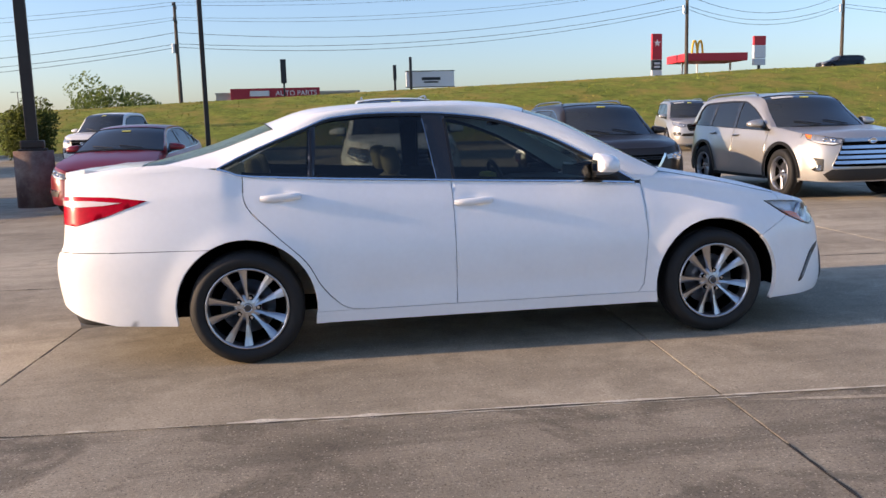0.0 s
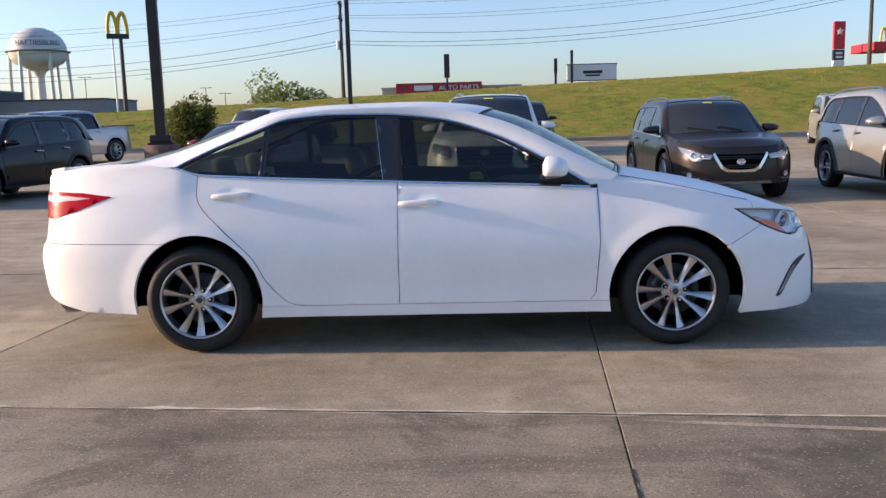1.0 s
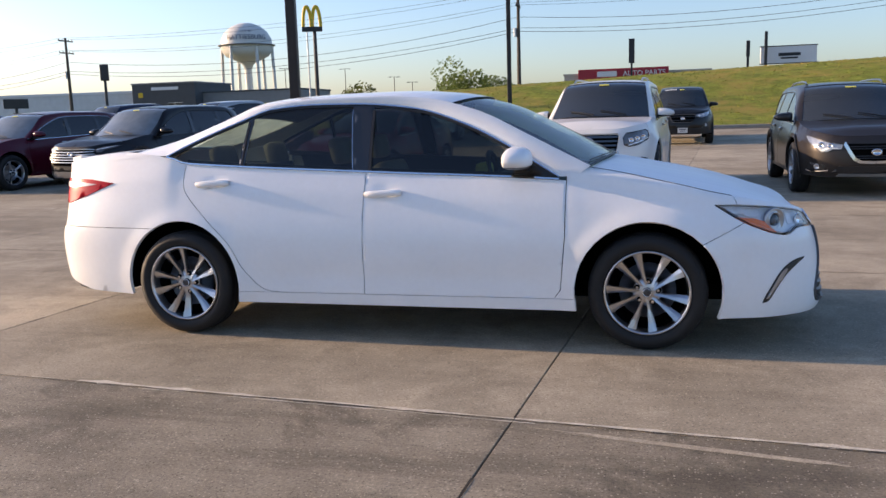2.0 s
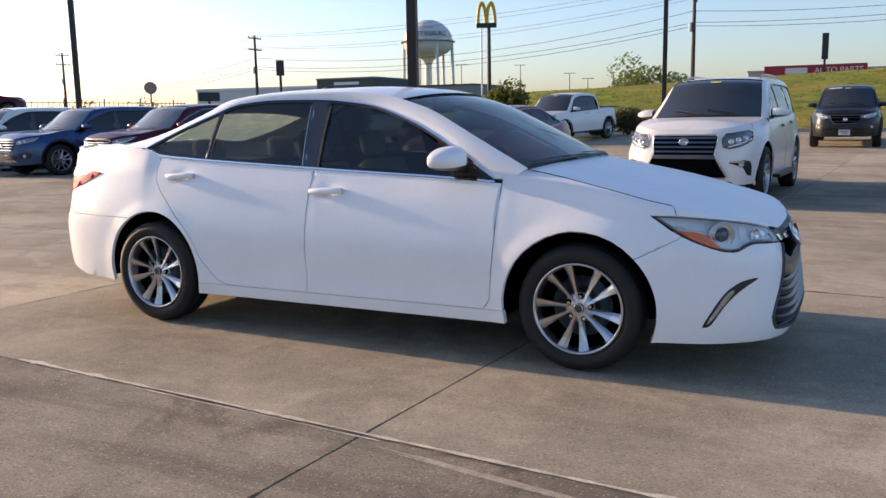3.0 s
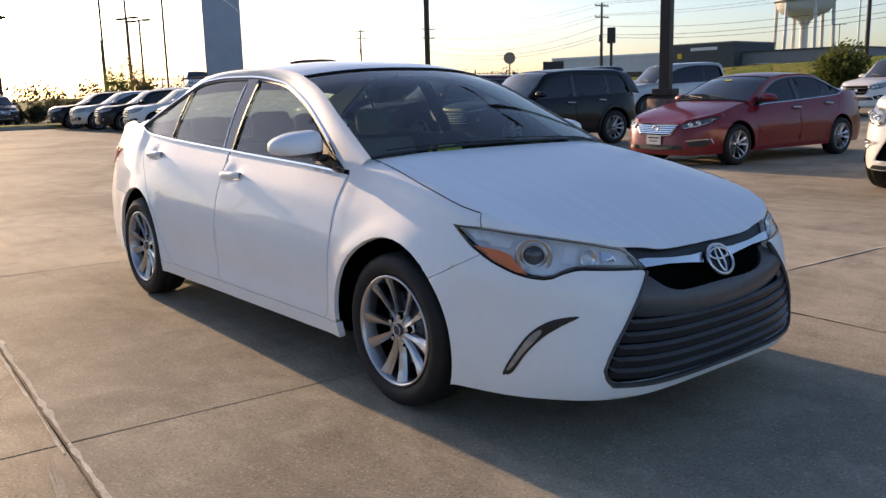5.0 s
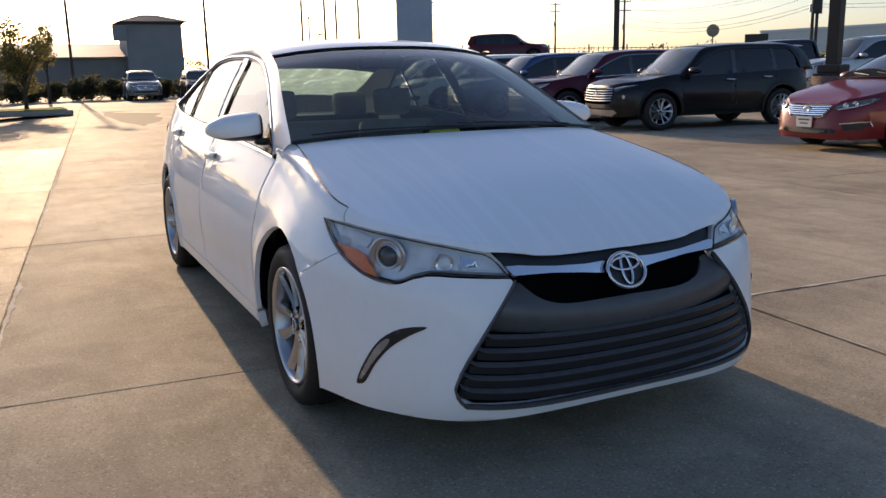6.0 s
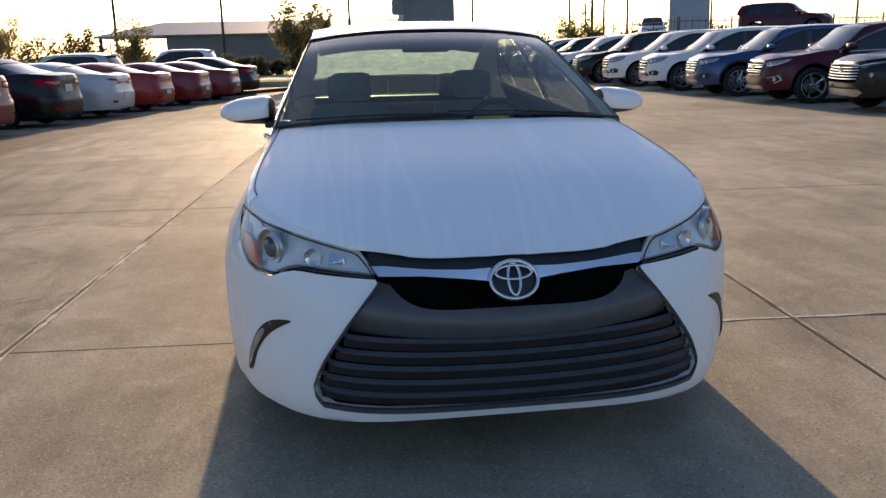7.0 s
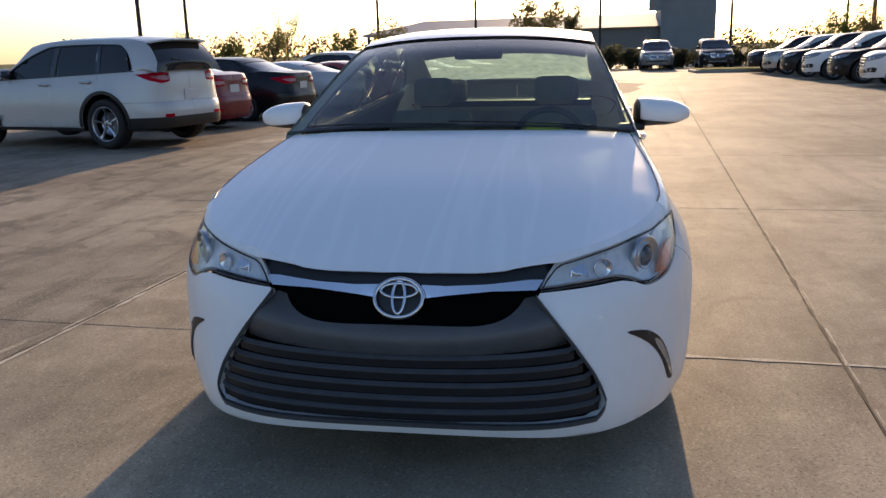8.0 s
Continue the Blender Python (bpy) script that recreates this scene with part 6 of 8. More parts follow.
long_box("kerb", -66, 44, 32.0, 32.25, 0.2, 0.54, KERB, "pale concrete kerb along the foot of the bank", "kerb", 0.03)


# ---- poles, wires ----
POLE_BROWN = material("dark bronze pole paint", (0.030, 0.024, 0.021), 0.5, 0.2, vary=0.3, scale=5)
WOOD_POLE = material("weathered utility pole", (0.10, 0.085, 0.07), 0.9, vary=0.4, scale=3, bump=0.4, bump_scale=30)
WIRE = material("cable", (0.05, 0.05, 0.055), 0.6)
PEDESTAL = world_material("pole pedestal", (0.17, 0.10, 0.085), (0.24, 0.20, 0.17), 3.0, 30.0, 0.85, 0.4, (0.10, 0.055, 0.05))


def light_pole(x, y, h, w, pedestal=False, heads=2, round_=False, label="tall dark bronze parking lot lamp pole"):
    z = ground_z(x, y) - (0.02 if pedestal else 0.0)
    lp = thing("lamp_post", pose(x, y, z, 0, 0, 12), label, "lamp post", "lamp posts")
    z0 = 1.05 if pedestal else 0.0
    if pedestal:
        part("pedestal", post(bmesh.new(), (0, 0, -0.1), (0, 0, 1.05), 0.35, 0.342, 28), PEDESTAL, lp, "stained round concrete pedestal", True)
        part("base_plate", box(-0.24, 0.24, -0.24, 0.24, 1.05, 1.09, bevel=0.01), POLE_BROWN, lp)
        part("base_cover", box(-0.2, 0.2, -0.2, 0.2, 1.09, 1.24, bevel=0.03), POLE_BROWN, lp)
    if round_:
        part("pole", post(bmesh.new(), (0, 0, z0), (0, 0, h), w / 2, w * 0.35, 12), POLE_BROWN, lp)
    else:
        part("pole", box(-w / 2, w / 2, -w / 2, w / 2, z0, h, bevel=w * 0.08), POLE_BROWN, lp)
    for k in range(heads):
        sx = 1 if k % 2 else -1
        ar = part("arm", box(min(0, sx * 0.7), max(0, sx * 0.7), -0.04, 0.04, h - 0.12, h - 0.04), POLE_BROWN, lp)
        part("lamp_head", boxes(bmesh.new(), (sx * 0.95 - 0.35, sx * 0.95 + 0.35, -0.2, 0.2, h - 0.16, h - 0.02), bevel=0.04), POLE_BROWN, lp, "flat dark lamp head")
    return lp


light_pole(-4.41, 11.1, 9.5, 0.20, True)
light_pole(-3.15, 30.7, 11.0, 0.18)
light_pole(-52.5, 44.5, 15.0, 0.34)
for x, y, h in ((-54, -6.3, 9), (-53, -13, 9), (-66, 21.5, 11), (-65, 23.2, 11), (-64, 25.9, 11), (-29.0, -18.0, 9.5), (-40, -21.0, 9.5), (-54, 2.2, 9), (-53, 10.6, 6.4), (-61, 21.8, 7.3), (-63, 23.5, 7.3)):
    light_pole(x, y, h, 0.2, False, 2, True)

for x, y, top_z in ((-79.2, 177.4, 13.1), (-66.6, 182.7, 12.7), (-55.9, 186.4, 10.6), (-51.9, 187.6, 9.3), (-31.0, 192.5, 8.6)):
    light_pole(x, y, top_z - ground_z(x, y), 0.22, False, 2, True, "distant double-headed lamp post beyond the bank")


def utility_pole(x, y, h, arms=2):
    z = ground_z(x, y)
    up = thing("utility_pole", pose(x, y, z, 0, 0, 0), "weathered wooden utility pole with cross-arms", "utility pole", "utility poles")
    part("pole", post(bmesh.new(), (0, 0, -0.2), (0, 0, h), 0.20, 0.13, 10), WOOD_POLE, up)
    for k in range(arms):
        zz = h - 0.35 - 1.3 * k
        part("cross_arm", box(-0.06, 0.06, -1.2, 1.2, zz - 0.06, zz + 0.06), WOOD_POLE, up)
        for yy in (-1.1, -0.5, 0.5, 1.1):
            part("insulator", post(bmesh.new(), (0, yy, zz + 0.06), (0, yy, zz + 0.24), 0.05, 0.035, 8), WIRE, up)
    part("transformer_can", post(bmesh.new(), (-0.3, 0, h - 4.4), (-0.3, 0, h - 3.6), 0.17, 0.17, 10), SATIN, up, "grey transformer can")
    return Vector((x, y, z + h))


tops = [utility_pole(x, y, h) for x, y, h in ((-98, 82, 9.5), (-60, 77, 9.3), (-9.5, 75, 9.6), (39.5, 75, 11.0), (57, 75.5, 10.5), (105, 77, 11))]
hang = [(0.0, -0.1, -0.9), (0.0, -0.1, 0.9), (0.0, -1.4, -0.9), (0.0, -1.4, 0.9), (0.0, -3.6, 0.0), (0.0, -3.9, 0.1), (0.0, -2.6, 0.0)]
for a, b in zip(tops, tops[1:]):
    for k, (_, dz, dy) in enumerate(hang):
        sag = 0.9 + 0.15 * k
        pts = [a.lerp(b, t) + Vector((0, dy, dz - sag * 4 * t * (1 - t))) for t in np.linspace(0, 1, 15)]
        tagged(tube("cable", pts, 0.013 if k < 4 else 0.020, WIRE, sides=4), "dark overhead cable slung between utility poles", "cable", "cables")
for x, y, h in ((-120, 60, 12), (-150, 75, 12), (-180, 60, 12), (-135, 95, 12)):
    utility_pole(x, y, h)

# ---- cars ----
NAVY = paint("dark navy paint", (0.012, 0.018, 0.045), 0.2)
BLUE = paint("blue paint", (0.02, 0.06, 0.16), 0.4)
BLACK = paint("black paint", (0.005, 0.005, 0.006))
BROWN = paint("dark bronze metallic paint", (0.036, 0.031, 0.029), 0.4)
CHARCOAL = paint("charcoal metallic paint", (0.018, 0.020, 0.023), 0.3)
SILVER = paint("silver metallic paint", (0.46, 0.45, 0.43), 0.6)
GREY = paint("grey metallic paint", (0.16, 0.17, 0.18), 0.5)
RED_DARK = paint("dark red metallic paint", (0.18, 0.004, 0.010), 0.05)
MAROON = paint("maroon paint", (0.075, 0.002, 0.012), 0.0)
ORANGE = paint("bright red paint", (0.28, 0.012, 0.010), 0.1)
# silver; on the white SUV the grey also puts shade into the paint
PALE_GREY = paint("silver and shaded white paint", (0.52, 0.515, 0.50), 0.2)
CREAM = paint("pearl white paint", (0.78, 0.77, 0.74))


def parked(x, y, heading, wb):
    """The pose of a car whose front axle's middle stands at x, y."""
    h = radians(heading)
    bx, by = x - wb * math.cos(h), y - wb * math.sin(h)
    tilt = math.degrees(math.atan2(lot_z(x, y) - lot_z(bx, by), wb))
    return pose(bx, by, lot_z(bx, by), 0, -tilt, heading)


def parked_rear(x, y, heading):
    return pose(x, y, lot_z(x, y), 0, 0, heading)


hero_car()

P = suv_params(roof=1.80, W=0.94, wb=2.79, fo=0.90, ro=1.1, belt=1.15, nose=1.02, hood=1.17, R=0.39)
other_car("suv", "suv", parked(1.95, 7.75, -94, 2.79), CREAM, "pearl white luxury SUV with a tall spindle grille", P, rails=True, lampmat=LAMP_DARK, step=DARK_TRIM, chrome_windows=True, face=dict(
    grille=[(0, 0.955), (0.43, 0.955), (0.445, 0.93), (0.405, 0.71), (0.43, 0.64), (0.565, 0.405), (0.54, 0.385), (0, 0.38)], bars=[(0.915, DARK_CHROME, 0.030), (0.855, DARK_CHROME, 0.026), (0.795, DARK_CHROME, 0.026), (0.735, DARK_CHROME, 0.026), (0.665, GREY_TRIM, 0.05)], frame=SATIN, frame_w=0.018, badge=0.865, badge_mat=SATIN,
    lines=[([(0.42, 0.715), (0.445, 0.635), (0.58, 0.40)], 0.022, CHROME)], lamp=[(0.515, 0.80), (0.50, 0.90), (0.56, 0.965), (0.97, 1.005), (1.06, 0.98), (1.0, 0.875), (0.76, 0.80), (0.60, 0.775)], spots=[(0.63, 0.865), (0.74, 0.885), (0.86, 0.905)], drl=[(0.56, 0.795), (0.60, 0.79), (0.98, 0.885), (0.99, 0.905)],
    fog=[(0.60, 0.585), (0.88, 0.60), (0.95, 0.56), (0.96, 0.41), (0.88, 0.42), (0.80, 0.52)], fog_spot=(0.76, 0.565), fog_line=[(0.60, 0.60), (0.80, 0.615), (0.93, 0.59)], intake=[(0, 0.335), (0.62, 0.34), (0.70, 0.295), (0, 0.288)]))
P = sedan_params()
other_car("sedan", "sedan", parked(-2.72, 9.55, -97, 2.8), RED_DARK, "dark red sedan with a chrome-barred hexagonal grille and dealer plate", P, plate=True, plate_z=0.425, chrome_windows=True, lampmat=LAMP_DARK, face=dict(
    grille=[(0, 0.668), (0.34, 0.675), (0.43, 0.655), (0.42, 0.625), (0.33, 0.515), (0.28, 0.50), (0, 0.49)], bars=[(0.643, CHROME, 0.017), (0.614, CHROME, 0.017), (0.585, CHROME, 0.017), (0.556, CHROME, 0.017), (0.527, CHROME, 0.017)], frame=CHROME, frame_w=0.018, badge=0.605, curve=0.6,
    lamp=[(0.48, 0.625), (0.50, 0.672), (0.76, 0.725), (1.05, 0.770), (1.20, 0.775), (1.02, 0.695), (0.78, 0.632), (0.56, 0.60)], spots=[(0.66, 0.665), (0.80, 0.69)], drl=[(0.52, 0.612), (0.56, 0.606), (0.77, 0.64), (0.98, 0.695), (0.76, 0.652)],
    fog=[(0.62, 0.40), (0.90, 0.43), (0.98, 0.41), (0.90, 0.33), (0.66, 0.325)], fog_line=[(0.60, 0.415), (0.80, 0.435), (0.98, 0.445), (1.02, 0.38)], intake=[(0, 0.345), (0.50, 0.345), (0.56, 0.285), (0, 0.265)]))
P = suv_params(roof=1.64, W=0.955, wb=2.82, fo=0.97, ro=1.0, belt=1.02, nose=0.84, hood=1.02, R=0.375)
other_car("suv", "suv", parked(5.75, 8.1, -91, 2.82), BROWN, "dark bronze crossover with a broad V-shaped chrome grille", P, skirt=DARK_TRIM, rails=True, chrome_windows=True, lampmat=LAMP_GREY, face=dict(
    grille=[(0, 0.735), (0.36, 0.74), (0.38, 0.715), (0.27, 0.545), (0.19, 0.505), (0, 0.50)], bars=[(0.70, DARK_TRIM, 0.012), (0.67, DARK_TRIM, 0.012), (0.57, DARK_TRIM, 0.012), (0.54, DARK_TRIM, 0.012)], badge=0.622, lines=[([(0.40, 0.75), (0.34, 0.64), (0.275, 0.535), (0.195, 0.49), (0.0, 0.482)], 0.046, CHROME)],
    lamp=[(0.44, 0.66), (0.42, 0.735), (0.62, 0.765), (0.90, 0.83), (1.12, 0.86), (1.02, 0.80), (0.82, 0.70), (0.70, 0.625), (0.60, 0.635), (0.56, 0.665)], spots=[(0.58, 0.715), (0.71, 0.725)], drl=[(0.45, 0.672), (0.58, 0.678), (0.66, 0.645), (0.70, 0.64), (0.78, 0.69), (0.70, 0.66), (0.60, 0.70)],
    fog=[(0.64, 0.45), (0.90, 0.48), (0.96, 0.42), (0.88, 0.37), (0.66, 0.38)], fog_spot=(0.76, 0.425), fog_line=[(0.60, 0.375), (0.86, 0.352), (0.98, 0.375)], intake=[(0, 0.43), (0.46, 0.43), (0.56, 0.345), (0, 0.335)], skid=[(0, 0.325), (0.46, 0.33), (0.50, 0.29), (0, 0.285)]))
P = suv_params(roof=1.70, W=0.96, wb=2.79, fo=0.98, ro=1.05, belt=1.09, nose=0.92, hood=1.09, R=0.385)
other_car("suv", "suv", parked(8.85, 6.75, -92.5, 2.79), SILVER, "silver three-row SUV with a wide barred grille and window sticker", P, skirt=DARK_TRIM, rails=True, sticker=True, spokes=5, face=dict(
    grille=[(0, 0.945), (0.43, 0.95), (0.45, 0.93), (0.62, 0.53), (0.60, 0.505), (0, 0.50)], bars=[(0.905, SATIN, 0.05), (0.80, CHROME, 0.046), (0.725, CHROME, 0.046), (0.65, CHROME, 0.046), (0.575, CHROME, 0.046)], frame=SATIN, badge=0.895,
    lamp=[(0.50, 0.855), (0.47, 0.945), (0.72, 0.985), (1.0, 1.01), (1.16, 1.02), (1.05, 0.925), (0.82, 0.86), (0.62, 0.835)], spots=[(0.62, 0.905), (0.74, 0.915)], amber=[(1.0, 0.93), (1.0, 0.995), (1.14, 1.01), (1.06, 0.945)], drl=[(0.52, 0.86), (0.62, 0.845), (0.82, 0.868), (0.98, 0.905), (0.80, 0.885)],
    fog=[(0.74, 0.63), (0.92, 0.66), (0.86, 0.60), (0.82, 0.53), (0.92, 0.47), (0.84, 0.44), (0.74, 0.45)], fog_spot=(0.80, 0.50), intake=[(0, 0.475), (0.62, 0.475), (0.74, 0.40), (0.66, 0.31), (0, 0.30)]))
P = suv_params(roof=1.78, W=0.96, wb=2.79, fo=0.90, ro=1.05, belt=1.14, nose=1.0, hood=1.14, R=0.39)
other_car("suv", "suv", parked(14.4, 22.8, -106, 2.79), SILVER, "boxy silver SUV with roof bars beside the grass bank", P, (0.40, 0.72, 0.95), 3, DARK_TRIM, skirt=None, rails=True, sticker=True)
P = pickup_params(wb=3.24)
other_car("pickup", "pickup", parked(3.7, 23.0, -91, 3.24), CHARCOAL, "dark grey pickup truck facing the lot", P, (0.40, 0.72, 0.95), 2, DARK_TRIM, skirt=DARK_TRIM, plate=True, sticker=True)
P = pickup_params(wb=3.24)
other_car("pickup", "pickup", parked(-6.3, 24.8, -103, 3.24), CREAM, "white mid-size pickup truck with a black grille", P, (0.42, 0.70, 0.95), 2, DARK_TRIM, skirt=DARK_TRIM)
P = pickup_params(wb=3.7, W=1.02, roof=1.90, belt=1.22, nose=1.08, hood=1.25, R=0.41)
other_car("pickup", "pickup", parked(-13.3, 21.8, -112, 3.7), SILVER, "silver full-size pickup truck with chrome bars", P, (0.55, 0.72, 1.04), 3, CHROME, skirt=None)
P = pickup_params(wb=3.6, W=1.0, roof=1.92, belt=1.22, nose=1.08, hood=1.25, R=0.41)
other_car("pickup", "pickup", parked(-17.2, 21.6, -106, 3.6), NAVY, "dark full-size pickup truck", P, (0.55, 0.72, 1.04), 3, SATIN)
P = suv_params(roof=1.74, W=0.96, wb=2.86, belt=1.1, R=0.385)
other_car("suv", "suv", parked(-20.8, 21.2, -104, 2.86), BLACK, "black SUV among the parked trucks", P, (0.45, 0.70, 0.90), 4, SATIN)

blazer = dict(
    grille=[(0, 0.835), (0.52, 0.84), (0.60, 0.78), (0.56, 0.60), (0.50, 0.545), (0, 0.535)], bars=[(0.80, SATIN, 0.014), (0.75, SATIN, 0.014), (0.70, SATIN, 0.014), (0.65, SATIN, 0.014), (0.60, SATIN, 0.014)], badge=0.765, curve=1.0, lines=[([(0.0, 0.855), (0.40, 0.858), (0.58, 0.845)], 0.020, SATIN)],
    lamp=[(0.60, 0.79), (0.58, 0.855), (0.80, 0.895), (1.06, 0.915), (1.14, 0.905), (0.98, 0.865), (0.78, 0.835), (0.70, 0.79)], drl=[(0.60, 0.835), (0.60, 0.852), (0.80, 0.888), (1.06, 0.908), (0.80, 0.868)], fog=[(0.68, 0.72), (0.90, 0.745), (0.96, 0.66), (0.80, 0.60), (0.70, 0.62)], fog_spot=(0.81, 0.68),
    intake=[(0, 0.52), (0.50, 0.52), (0.62, 0.44), (0, 0.43)], skid=[(0, 0.42), (0.60, 0.425), (0.68, 0.37), (0.56, 0.30), (0, 0.295)])
equinox = dict(
    grille=[(0, 0.86), (0.44, 0.865), (0.50, 0.83), (0.40, 0.625), (0.32, 0.605), (0, 0.60)], bars=[(0.765, CHROME, 0.030), (0.66, SATIN, 0.014), (0.70, SATIN, 0.014), (0.81, SATIN, 0.014)], frame=CHROME, frame_w=0.030, badge=0.765, badge_mat=TAG,
    lamp=[(0.54, 0.78), (0.52, 0.855), (0.74, 0.895), (1.02, 0.93), (1.16, 0.935), (1.02, 0.86), (0.80, 0.80), (0.66, 0.77)], spots=[(0.66, 0.835)], drl=[(0.56, 0.785), (0.66, 0.775), (0.80, 0.805), (1.0, 0.865), (0.78, 0.83)], fog=[(0.62, 0.53), (0.86, 0.58), (0.90, 0.50), (0.76, 0.44), (0.66, 0.45)], fog_spot=(0.77, 0.51), fog_line=[(0.62, 0.535), (0.86, 0.59), (0.92, 0.50), (0.78, 0.435)],
    intake=[(0, 0.53), (0.44, 0.53), (0.54, 0.40), (0, 0.385)], skid=[(0, 0.37), (0.46, 0.375), (0.52, 0.31), (0, 0.30)])
row = [(BLACK, 1.70, "black sporty SUV with slim lamps over a barred grille", 4, True), (MAROON, 1.66, "dark red crossover with chrome grille bars", 4, False), (BLUE, 1.67, "blue crossover with a chrome-barred grille", 4, False), (CREAM, 1.70, "white crossover with chrome bars", 3, False), (CREAM, 1.70, "white crossover with chrome bars", 3, False), (BLACK, 1.72, "black crossover in the parked row", 3, False), (CREAM, 1.66, "white crossover far along the row", 3, False), (BLACK, 1.64, "black car far along the row", 3, False), (SILVER, 1.62, "pale silver car far along the row", 3, False), (BLACK, 1.62, "black car at the far end of the row", 3, False)]
for k, (pt, rf, lab, nb, wide) in enumerate(row):
    P = suv_params(roof=rf, W=0.95 if wide else 0.92, wb=2.86 if wide else 2.73, fo=0.95, ro=0.95, belt=1.07, nose=0.90, hood=1.06, R=0.375)
    P["screen"] = GLASS_PALE
    other_car("suv", "suv", parked(-8.15 - 3.03 * k, 9.9 - 0.06 * k, -99 + 0.3 * (k % 3), P["wb"]), pt, lab, P, (0.50, 0.60, 0.86), nb, SATIN, chrome_windows=k == 1, lampmat=LAMP_DARK if k == 0 else None, face=blazer if k == 0 else equinox if k == 1 else None, skirt=DARK_TRIM if k in (0, 2, 5) else None, res=0.085 if k < 5 else 0.12, rim=ALLOY, spokes=5 if k % 2 else 10)

left = [("suv", PALE_GREY, "white three-row SUV with dark cladding, rear to the drive", 1.70), ("sedan", RED_DARK, "red sedan parked nose out to the street", 1.45), ("sedan", BLACK, "black sedan with a tall rear deck", 1.45), ("coupe", PALE_GREY, "pale silver fastback coupe with black glass", 1.36), ("coupe", ORANGE, "bright red fastback coupe with black glass", 1.36), ("coupe", RED_DARK, "dark red fastback coupe in the row", 1.36), ("coupe", RED_DARK, "dark red fastback coupe in the row", 1.36), ("sedan", BLACK, "black sedan at the end of the row", 1.45)]
spots = [(-6.95, -6.34), (-10.3, -7.13), (-13.2, -6.65), (-16.1, -6.15), (-18.9, -5.6), (-21.9, -4.9), (-24.8, -4.2), (-27.6, -3.7)]
for (kind, pt, lab, rf), (x, y) in zip(left, spots):
    P = suv_params(roof=1.71, W=0.96, wb=2.79, ro=0.96, belt=1.10, R=0.385) if kind == "suv" else coupe_params() if kind == "coupe" else sedan_params()
    other_car("suv" if kind == "suv" else kind, kind, parked_rear(x, y, -106 if kind == "suv" else -103), pt, lab, P, (0.45, 0.50, 0.68) if kind != "suv" else (0.5, 0.6, 0.9), 3, None, skirt=DARK_TRIM if kind == "suv" else None, spokes=5 if kind == "suv" else 10, tail_w=0.42 if kind == "suv" else 0.30)

for k, (x, y, hd, pt, lab) in enumerate(((-44.0, 5.1, -3, GREY, "small grey crossover facing the drive before the hedge"), (-44.4, 8.4, -3, BLACK, "dark crossover facing the drive before the hedge"), (-38, -13.5, -100, CREAM, "white van-like SUV beyond the coupes"), (-31, -12.0, -100, SILVER, "pale SUV beyond the coupes"), (-43, -9.5, -95, CREAM, "white SUV near the shop"))):
    P = suv_params(roof=1.66 if k < 2 else 1.78)
    other_car("suv", "suv", parked(x, y, hd, P["wb"]), pt, lab, P, (0.45, 0.62, 0.84), 3, CHROME, res=0.13)
P = pickup_params(wb=3.5)
other_car("pickup", "pickup", parked(-41, 14.6, -120, 3.5), CREAM, "white pickup truck by the hedge", P, (0.45, 0.72, 0.95), 3, CHROME, res=0.13)


# ---- far things: signs, tower, buildings ----
def col(name, c, rough=0.7, vary=0.15, scale=0.8):
    return material(name, c, rough, vary=vary, scale=scale, bump=0.1, bump_scale=8)


RED_WALL = col("red shop front", (0.42, 0.03, 0.045))
BEIGE = col("beige render", (0.50, 0.45, 0.38))
WHITE_WALL = col("white sheet wall", (0.70, 0.70, 0.68))
DARK_GREY = col("dark grey cladding", (0.075, 0.08, 0.085))
# mid grey and brick tones are raised to put haze into the walls
MID_GREY = col("mid grey cladding", (0.25, 0.25, 0.25))
BRICK = col("brown brick", (0.22, 0.195, 0.175))
ROOFING = col("pale metal roof", (0.36, 0.36, 0.38))
SIGN_RED = material("sign red", (0.60, 0.025, 0.04), 0.4, vary=0.1)
SIGN_YELLOW = material("sign yellow", (0.78, 0.50, 0.02), 0.4, vary=0.1)
SIGN_WHITE = material("sign white", (0.78, 0.78, 0.78), 0.4, vary=0.08)
SIGN_DARK = material("sign dark", (0.02, 0.02, 0.025), 0.4, vary=0.2)
PYLON = material("pylon blue-grey panel", (0.30, 0.34, 0.42), 0.35, 0.3, vary=0.12, scale=1)
WINDOW = material("shop window glass", (0.03, 0.035, 0.04), 0.06)


def letters(text, size, mat, parent, m, label="", wrap=None):
    """Built-in font letters as a mesh; wrap bends them round an upright axis of that radius."""
    cu = bpy.data.curves.new("letters", "FONT")
    cu.body, cu.size, cu.extrude, cu.align_x = text, size, size * 0.02, "CENTER"
    ob = bpy.data.objects.new("letters", cu)
    scene.collection.objects.link(ob)
    me = bpy.data.meshes.new_from_object(ob.evaluated_get(bpy.context.evaluated_depsgraph_get()))
    bpy.data.objects.remove(ob)
    if wrap:
        for v in me.vertices:
            a = v.co.x / wrap
            v.co = Vector(((wrap + v.co.z) * math.sin(a), v.co.y, (wrap + v.co.z) * math.cos(a) - wrap))
    me.materials.clear()
    me.materials.append(mat)
    o = new("lettering", me)
    o.parent = parent
    o.matrix_basis = m
    if label:
        o["label"] = label
    return o


